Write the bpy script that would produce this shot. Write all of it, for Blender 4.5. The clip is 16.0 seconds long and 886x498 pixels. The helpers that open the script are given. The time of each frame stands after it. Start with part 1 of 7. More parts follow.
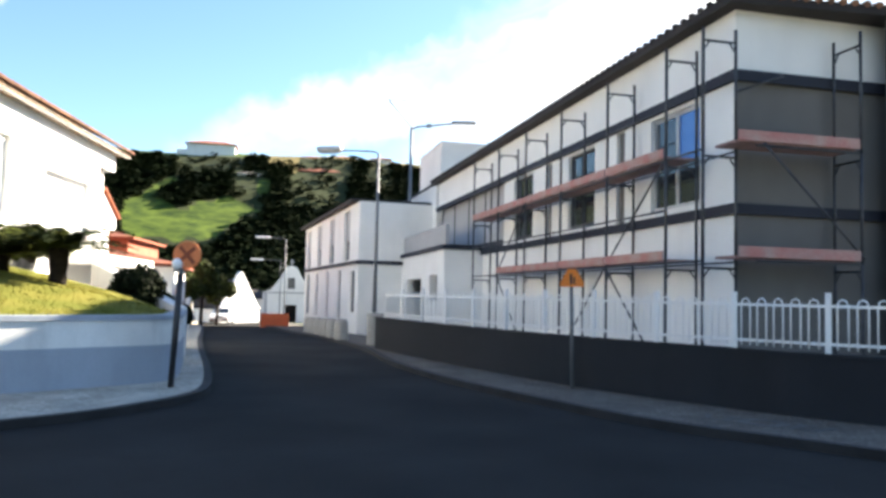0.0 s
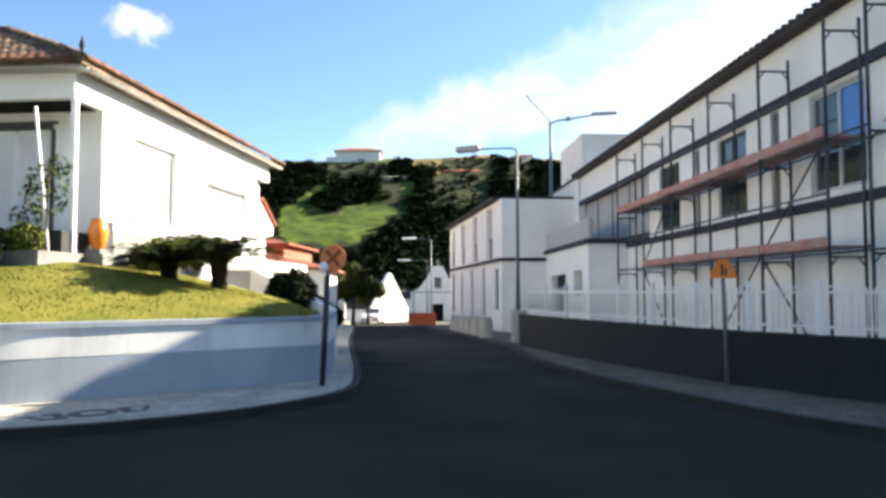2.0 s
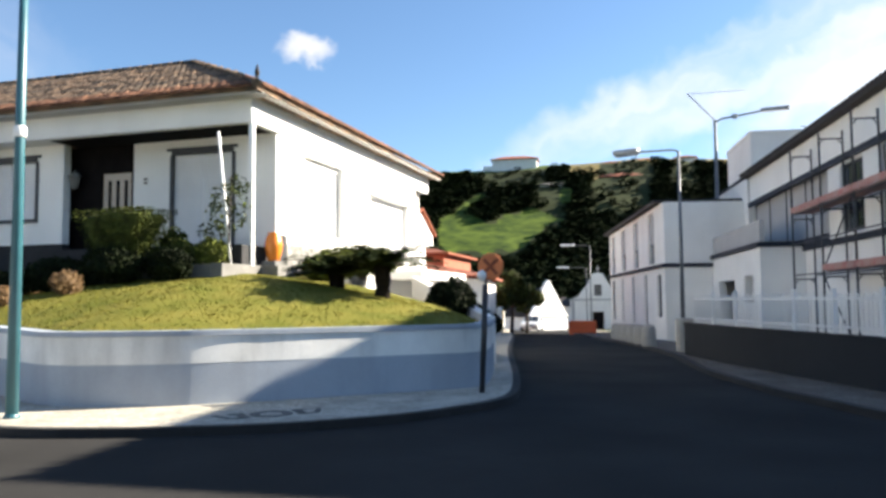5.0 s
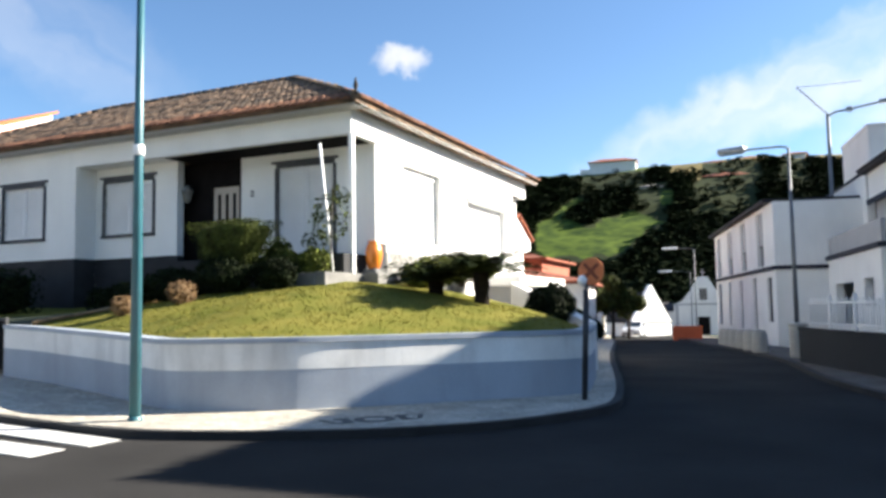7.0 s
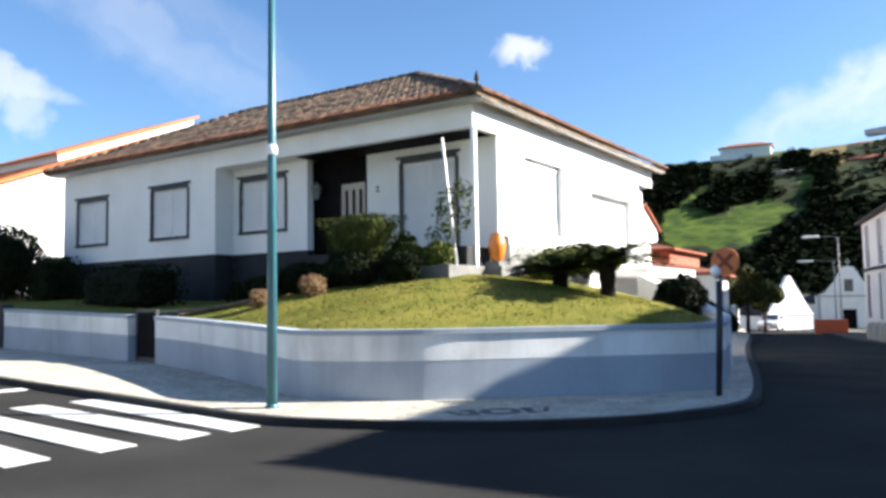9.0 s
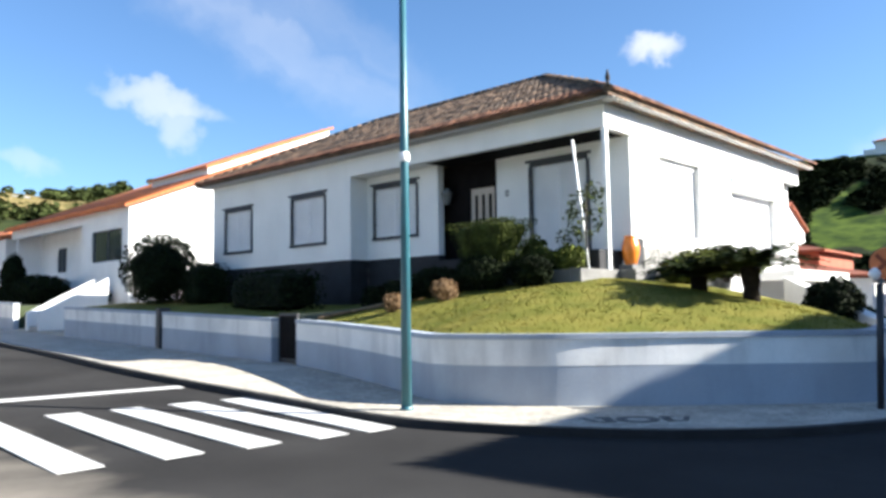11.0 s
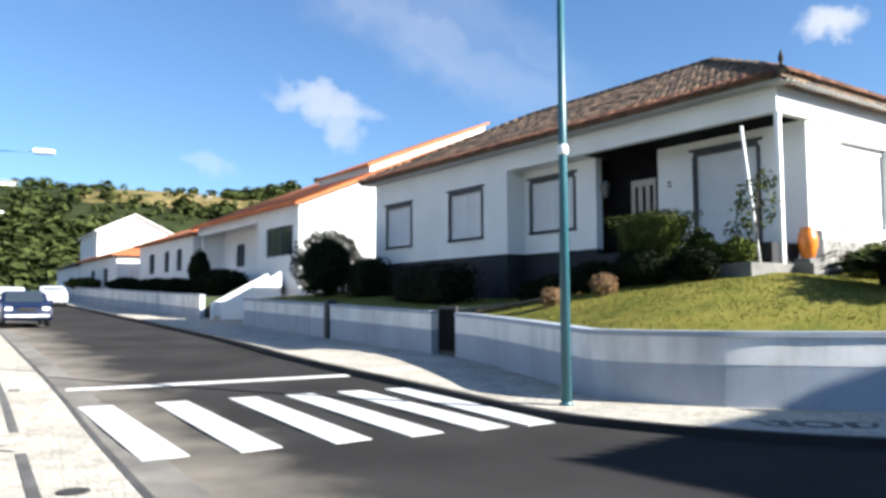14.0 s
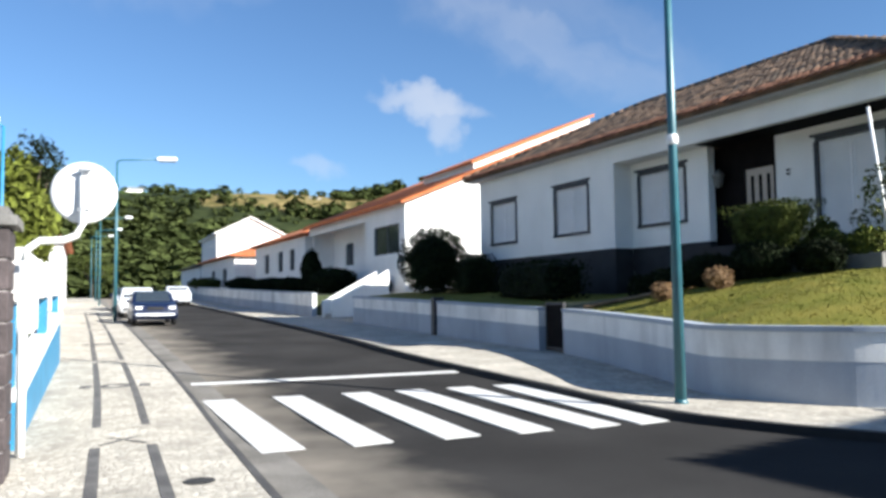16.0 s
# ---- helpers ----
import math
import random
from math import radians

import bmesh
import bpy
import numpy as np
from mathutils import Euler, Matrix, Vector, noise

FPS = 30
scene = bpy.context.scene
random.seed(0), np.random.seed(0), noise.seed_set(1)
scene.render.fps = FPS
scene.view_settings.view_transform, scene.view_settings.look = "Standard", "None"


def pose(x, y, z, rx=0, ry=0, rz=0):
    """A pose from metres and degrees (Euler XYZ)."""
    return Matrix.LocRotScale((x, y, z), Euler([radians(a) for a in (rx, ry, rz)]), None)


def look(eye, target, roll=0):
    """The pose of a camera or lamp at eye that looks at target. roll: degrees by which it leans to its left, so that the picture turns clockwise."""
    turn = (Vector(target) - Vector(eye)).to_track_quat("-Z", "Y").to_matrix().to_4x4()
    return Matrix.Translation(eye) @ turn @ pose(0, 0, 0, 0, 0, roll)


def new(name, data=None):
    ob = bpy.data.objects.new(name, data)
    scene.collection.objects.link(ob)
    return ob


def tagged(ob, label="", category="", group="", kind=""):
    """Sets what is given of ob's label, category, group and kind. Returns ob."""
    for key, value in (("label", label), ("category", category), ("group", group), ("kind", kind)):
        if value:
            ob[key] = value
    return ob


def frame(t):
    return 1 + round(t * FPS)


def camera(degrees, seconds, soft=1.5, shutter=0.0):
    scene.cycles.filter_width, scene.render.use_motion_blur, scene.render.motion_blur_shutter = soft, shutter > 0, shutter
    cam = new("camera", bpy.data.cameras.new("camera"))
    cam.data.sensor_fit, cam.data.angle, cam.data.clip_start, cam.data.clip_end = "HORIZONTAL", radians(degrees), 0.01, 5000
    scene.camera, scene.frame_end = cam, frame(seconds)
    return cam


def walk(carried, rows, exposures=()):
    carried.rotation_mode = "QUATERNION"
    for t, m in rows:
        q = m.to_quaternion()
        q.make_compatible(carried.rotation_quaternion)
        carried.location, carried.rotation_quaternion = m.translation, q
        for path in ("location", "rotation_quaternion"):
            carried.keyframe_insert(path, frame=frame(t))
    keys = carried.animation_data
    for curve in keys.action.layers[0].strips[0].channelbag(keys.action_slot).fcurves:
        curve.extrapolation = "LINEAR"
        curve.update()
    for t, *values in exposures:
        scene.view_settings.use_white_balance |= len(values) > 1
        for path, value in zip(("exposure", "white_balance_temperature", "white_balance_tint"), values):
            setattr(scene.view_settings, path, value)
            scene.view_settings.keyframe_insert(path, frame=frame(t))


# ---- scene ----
# camera: a turn on the spot at eye height; rows of seconds, yaw, pitch, lean and the small sway of the holder
cam = camera(60.0, 16.0, soft=3.2, shutter=0.0)
EYE = Vector((0.0, 0.0, 1.6))
# the camera stops down and cools a little as it turns from shade to sun
EXPOSURES = [(0.0, 2.22, 7300, 10), (1.5, 2.02, 7300, 10), (3.0, 1.8, 7300, 10), (4.0, 1.72, 7200, 10), (6.5, 1.6, 6850, 10), (8.0, 1.6, 6600, 10), (10.0, 1.63, 6350, 10), (13.0, 1.46, 6250, 10), (14.5, 1.36, 6250, 10), (16.0, 1.16, 6200, 10)]
TURN = [
    (0.0, 2.38, 3.47, 1.34, -0.042, -0.047),
    (0.5, 4.44, 3.13, 0.56, -0.045, -0.022),
    (1.0, 5.99, 2.29, 0.46, -0.049, 0.003),
    (1.5, 9.27, 3.06, 0.13, -0.005, 0.024),
    (2.0, 13.15, 3.15, -0.13, 0.039, 0.046),
    (2.5, 16.17, 3.38, -0.31, 0.053, 0.042),
    (3.0, 18.26, 3.15, -0.36, 0.067, 0.038),
    (3.5, 20.15, 3.12, -0.46, 0.070, 0.029),
    (4.0, 21.59, 3.30, -0.43, 0.073, 0.020),
    (6.5, 30.51, 4.32, -0.73, 0.055, 0.000),
    (7.0, 32.18, 4.33, -0.88, 0.046, 0.007),
    (7.5, 33.86, 4.19, -0.95, 0.037, 0.013),
    (8.0, 35.55, 3.89, -0.95, 0.028, 0.020),
    (8.5, 37.98, 3.87, -0.87, 0.017, 0.019),
    (9.0, 41.30, 3.91, -0.93, 0.007, 0.018),
    (9.5, 44.31, 4.18, -1.21, -0.004, 0.016),
    (10.0, 46.66, 4.31, -1.14, -0.015, 0.015),
    (12.5, 56.35, 4.37, -0.49, -0.056, 0.007),
    (13.0, 57.78, 4.33, -0.52, -0.055, -0.006),
    (13.5, 59.51, 4.13, -0.63, -0.053, -0.019),
    (14.0, 62.52, 4.04, -0.24, -0.052, -0.032),
    (14.5, 64.87, 4.06, -0.27, -0.058, -0.032),
    (15.0, 67.06, 3.99, -0.42, -0.064, -0.032),
    (15.5, 68.71, 3.94, -0.58, -0.069, -0.031),
    (16.0, 70.37, 3.84, -0.75, -0.075, -0.031),
]


def aim(yaw, pitch):
    a, p = radians(yaw), radians(pitch)
    return Vector((-math.sin(a) * math.cos(p), math.cos(a) * math.cos(p), math.sin(p)))


def stand(dx, dy):
    return EYE + Vector((dx, dy, 0))


walk(cam, [(t, look(stand(dx, dy), stand(dx, dy) + aim(yaw, pitch), lean)) for t, yaw, pitch, lean, dx, dy in TURN], EXPOSURES)

# ---- world, sun ----
SUN_AZ, SUN_EL = -48.0, 26.8


def sky_dir(az, el):
    a, e = radians(az), radians(el)
    return Vector((-math.sin(a) * math.cos(e), math.cos(a) * math.cos(e), math.sin(e)))


def make_world():
    w = bpy.data.worlds.new("sky")
    scene.world = w
    w.use_nodes = True
    nt = w.node_tree
    nt.nodes.clear()
    N = nt.nodes.new
    out, bg = N("ShaderNodeOutputWorld"), N("ShaderNodeBackground")
    sky = N("ShaderNodeTexSky")
    sky.sky_type = "NISHITA"
    sky.sun_disc = False
    sky.sun_elevation = radians(SUN_EL)
    sky.sun_rotation = radians(-SUN_AZ)
    sky.air_density, sky.dust_density, sky.ozone_density = 1.0, 0.35, 2.0
    co = N("ShaderNodeTexCoord")
    nrm = N("ShaderNodeVectorMath")
    nrm.operation = "NORMALIZE"
    nt.links.new(co.outputs["Generated"], nrm.inputs[0])
    warp = N("ShaderNodeTexNoise")
    warp.inputs["Scale"].default_value, warp.inputs["Detail"].default_value = 24.0, 8.0
    nt.links.new(nrm.outputs[0], warp.inputs["Vector"])
    wc = N("ShaderNodeVectorMath")
    wc.operation = "MULTIPLY_ADD"
    wc.inputs[1].default_value, wc.inputs[2].default_value = (0.07, 0.07, 0.07), (-0.035, -0.035, -0.035)
    nt.links.new(warp.outputs["Color"], wc.inputs[0])
    add = N("ShaderNodeVectorMath")
    add.operation = "ADD"
    nt.links.new(nrm.outputs[0], add.inputs[0])
    nt.links.new(wc.outputs[0], add.inputs[1])
    total = None
    # clouds: az, el, half width, half height in degrees, slant, strength, softness
    for az, el, w2, h2, slant, power, soft in CLOUDS:
        c = sky_dir(az, el)
        level = Vector((math.cos(radians(az)), math.sin(radians(az)), 0))
        up = level.cross(c)
        if up.z < 0:
            up.negate()
        s = radians(slant)
        ax, ay = level * math.cos(s) + up * math.sin(s), up * math.cos(s) - level * math.sin(s)
        sums, spans = [], []
        for v, half in ((ax, w2), (ay, h2)):
            d = N("ShaderNodeVectorMath")
            d.operation = "DOT_PRODUCT"
            d.inputs[1].default_value = v
            nt.links.new(add.outputs[0], d.inputs[0])
            spans.append(d)
            m = N("ShaderNodeMath")
            m.operation = "DIVIDE"
            m.inputs[1].default_value = math.sin(radians(half))
            nt.links.new(d.outputs["Value"], m.inputs[0])
            p = N("ShaderNodeMath")
            p.operation = "MULTIPLY"
            nt.links.new(m.outputs[0], p.inputs[0])
            nt.links.new(m.outputs[0], p.inputs[1])
            sums.append(p)
        q = N("ShaderNodeMath")
        q.operation = "ADD"
        nt.links.new(sums[0].outputs[0], q.inputs[0])
        nt.links.new(sums[1].outputs[0], q.inputs[1])
        front = N("ShaderNodeVectorMath")
        front.operation = "DOT_PRODUCT"
        front.inputs[1].default_value = c
        nt.links.new(nrm.outputs[0], front.inputs[0])
        fr = N("ShaderNodeMath")
        fr.operation = "GREATER_THAN"
        fr.inputs[1].default_value = 0.2
        nt.links.new(front.outputs["Value"], fr.inputs[0])
        r = N("ShaderNodeMapRange")
        r.interpolation_type = "SMOOTHSTEP"
        r.inputs["From Min"].default_value, r.inputs["From Max"].default_value = 1.0 + soft, max(0.0, 1.0 - soft)
        r.inputs["To Min"].default_value, r.inputs["To Max"].default_value = 0.0, power
        nt.links.new(q.outputs[0], r.inputs["Value"])
        if w2 >= 10:
            xy, streak, sr, sm = N("ShaderNodeCombineXYZ"), N("ShaderNodeTexNoise"), N("ShaderNodeMapRange"), N("ShaderNodeMath")
            for i, o in enumerate(spans):
                nt.links.new(o.outputs["Value"], xy.inputs[i])
            sc = N("ShaderNodeVectorMath")
            sc.operation = "MULTIPLY"
            sc.inputs[1].default_value = (3.2, 17.0, 1.0)
            nt.links.new(xy.outputs[0], sc.inputs[0])
            streak.inputs["Scale"].default_value, streak.inputs["Detail"].default_value = 1.0, 6.0
            nt.links.new(sc.outputs[0], streak.inputs["Vector"])
            sr.inputs["From Min"].default_value, sr.inputs["From Max"].default_value = 0.34, 0.62
            sr.inputs["To Min"].default_value, sr.inputs["To Max"].default_value = 0.3, 1.15
            nt.links.new(streak.outputs["Fac"], sr.inputs["Value"])
            sm.operation = "MULTIPLY"
            nt.links.new(r.outputs["Result"], sm.inputs[0])
            nt.links.new(sr.outputs["Result"], sm.inputs[1])
            shade = sm.outputs[0]
        else:
            shade = r.outputs["Result"]
        k = N("ShaderNodeMath")
        k.operation = "MULTIPLY"
        nt.links.new(shade, k.inputs[0])
        nt.links.new(fr.outputs[0], k.inputs[1])
        if total is None:
            total = k
        else:
            mx = N("ShaderNodeMath")
            mx.operation = "MAXIMUM"
            nt.links.new(total.outputs[0], mx.inputs[0])
            nt.links.new(k.outputs[0], mx.inputs[1])
            total = mx
    wisp = N("ShaderNodeTexNoise")
    wisp.inputs["Scale"].default_value, wisp.inputs["Detail"].default_value = 5.0, 7.0
    nt.links.new(nrm.outputs[0], wisp.inputs["Vector"])
    wr = N("ShaderNodeMapRange")
    wr.inputs["From Min"].default_value, wr.inputs["From Max"].default_value = 0.30, 0.62
    wr.inputs["To Min"].default_value, wr.inputs["To Max"].default_value = 0.55, 1.0
    nt.links.new(wisp.outputs["Fac"], wr.inputs["Value"])
    fac = N("ShaderNodeMath")
    fac.operation = "MULTIPLY"
    nt.links.new(total.outputs[0], fac.inputs[0])
    nt.links.new(wr.outputs["Result"], fac.inputs[1])
    tint = N("ShaderNodeMix")
    tint.data_type, tint.blend_type = "RGBA", "MULTIPLY"
    tint.inputs["Factor"].default_value = 1.0
    tint.inputs["B"].default_value = SKY_TINT
    nt.links.new(sky.outputs[0], tint.inputs["A"])
    mix = N("ShaderNodeMix")
    mix.data_type = "RGBA"
    mix.inputs["B"].default_value = (CLOUD_LIGHT, CLOUD_LIGHT, CLOUD_LIGHT * 1.02, 1)
    nt.links.new(fac.outputs[0], mix.inputs["Factor"])
    nt.links.new(tint.outputs["Result"], mix.inputs["A"])
    nt.links.new(mix.outputs["Result"], bg.inputs["Color"])
    bg.inputs["Strength"].default_value = SKY_STRENGTH
    nt.links.new(bg.outputs[0], out.inputs[0])


SKY_STRENGTH, CLOUD_LIGHT, SKY_TINT = 0.062, 6.5, (0.78, 0.98, 1.18, 1)
CLOUDS = [
    (34.9, 17.9, 1.9, 0.95, -8, 0.85, 1.0),
    (71.4, 14.5, 3.6, 1.0, -10, 0.6, 1.0),
    (69.6, 12.9, 1.1, 1.7, 0, 0.42, 1.0),
    (79.3, 9.9, 1.6, 0.9, -20, 0.25, 1.0),
    (64.0, 21.0, 13.0, 3.4, -28, 0.26, 1.0),
    (88.0, 24.0, 10.0, 3.0, 10, 0.12, 1.0),
    (2.0, 15.8, 17.0, 2.6, 17, 0.62, 1.0),
    (-17.0, 17.0, 18.0, 8.5, 15, 1.1, 0.9),
    # unseen cloud behind the eye, added to brighten walls that face it
    (182.0, 22.0, 45.0, 17.0, 0, 0.3, 0.6),
]
make_world()
sun = new("sun", bpy.data.lights.new("sun", "SUN"))
sun.data.energy, sun.data.angle, sun.data.color = 6.4, radians(0.5), (1.0, 0.95, 0.86)
sun.matrix_world = look(sky_dir(SUN_AZ, SUN_EL) * 60, (0, 0, 0))

# ---- materials ----


def mat(name, color, rough=0.7, var=0.12, scale=3.0, fine=60.0, bump=0.1, metal=0.0, spec=0.5, tint=None, stain=0.0, island=0.0, coords="Object"):
    """A paint, stone or leaf: two scales of colour variation, a soft stain and a fine relief."""
    m = bpy.data.materials.new(name)
    m.use_nodes = True
    nt = m.node_tree
    b = nt.nodes["Principled BSDF"]
    N, L = nt.nodes.new, nt.links.new
    co = N("ShaderNodeTexCoord")
    n1, n2 = N("ShaderNodeTexNoise"), N("ShaderNodeTexNoise")
    n1.inputs["Scale"].default_value, n1.inputs["Detail"].default_value = scale, 5
    n2.inputs["Scale"].default_value, n2.inputs["Detail"].default_value = fine, 3
    L(co.outputs[coords], n1.inputs["Vector"])
    L(co.outputs[coords], n2.inputs["Vector"])
    c = Vector(color)
    other = Vector(tint) if tint else c * (1 - 2.2 * var)
    ramp = N("ShaderNodeValToRGB")
    ramp.color_ramp.elements[0].position, ramp.color_ramp.elements[1].position = 0.34, 0.66
    ramp.color_ramp.elements[0].color, ramp.color_ramp.elements[1].color = (*other, 1), (*c, 1)
    L(n1.outputs["Fac"], ramp.inputs["Fac"])
    hsv = N("ShaderNodeHueSaturation")
    L(ramp.outputs["Color"], hsv.inputs["Color"])
    mr = N("ShaderNodeMapRange")
    mr.inputs["From Min"].default_value, mr.inputs["From Max"].default_value = 0.3, 0.7
    mr.inputs["To Min"].default_value, mr.inputs["To Max"].default_value = 1 - var, 1 + var
    L(n2.outputs["Fac"], mr.inputs["Value"])
    val = mr.outputs["Result"]
    if island:
        geo, oi = N("ShaderNodeNewGeometry"), N("ShaderNodeObjectInfo")
        sm, fr, r2, mu = N("ShaderNodeMath"), N("ShaderNodeMath"), N("ShaderNodeMapRange"), N("ShaderNodeMath")
        fr.operation, mu.operation = "FRACT", "MULTIPLY"
        L(geo.outputs["Random Per Island"], sm.inputs[0])
        L(oi.outputs["Random"], sm.inputs[1])
        L(sm.outputs[0], fr.inputs[0])
        r2.inputs["To Min"].default_value, r2.inputs["To Max"].default_value = 1 - island, 1 + island
        L(fr.outputs[0], r2.inputs["Value"])
        L(r2.outputs["Result"], mu.inputs[0])
        L(val, mu.inputs[1])
        val = mu.outputs[0]
    L(val, hsv.inputs["Value"])
    col = hsv.outputs["Color"]
    if stain:
        n3 = N("ShaderNodeTexNoise")
        n3.inputs["Scale"].default_value, n3.inputs["Detail"].default_value = 0.8, 8
        mp = N("ShaderNodeMapping")
        mp.inputs["Scale"].default_value = (2.5, 2.5, 0.5)
        L(co.outputs[coords], mp.inputs["Vector"])
        L(mp.outputs[0], n3.inputs["Vector"])
        r3 = N("ShaderNodeMapRange")
        r3.inputs["From Min"].default_value, r3.inputs["From Max"].default_value = 0.5, 0.72
        r3.inputs["To Max"].default_value = stain
        L(n3.outputs["Fac"], r3.inputs["Value"])
        mx = N("ShaderNodeMix")
        mx.data_type = "RGBA"
        mx.inputs["B"].default_value = (*(c * 0.35), 1)
        L(r3.outputs["Result"], mx.inputs["Factor"])
        L(col, mx.inputs["A"])
        col = mx.outputs["Result"]
    L(col, b.inputs["Base Color"])
    b.inputs["Roughness"].default_value, b.inputs["Metallic"].default_value = rough, metal
    b.inputs["Specular IOR Level"].default_value = spec
    if bump:
        bu = N("ShaderNodeBump")
        bu.inputs["Strength"].default_value, bu.inputs["Distance"].default_value = bump, 0.02
        L(n2.outputs["Fac"], bu.inputs["Height"])
        L(bu.outputs[0], b.inputs["Normal"])
    return m


def glass_mat(name, color, rough=0.06):
    m = bpy.data.materials.new(name)
    m.use_nodes = True
    b = m.node_tree.nodes["Principled BSDF"]
    b.inputs["Base Color"].default_value = (*color, 1)
    b.inputs["Roughness"].default_value = rough
    b.inputs["Specular IOR Level"].default_value = 0.9
    return m


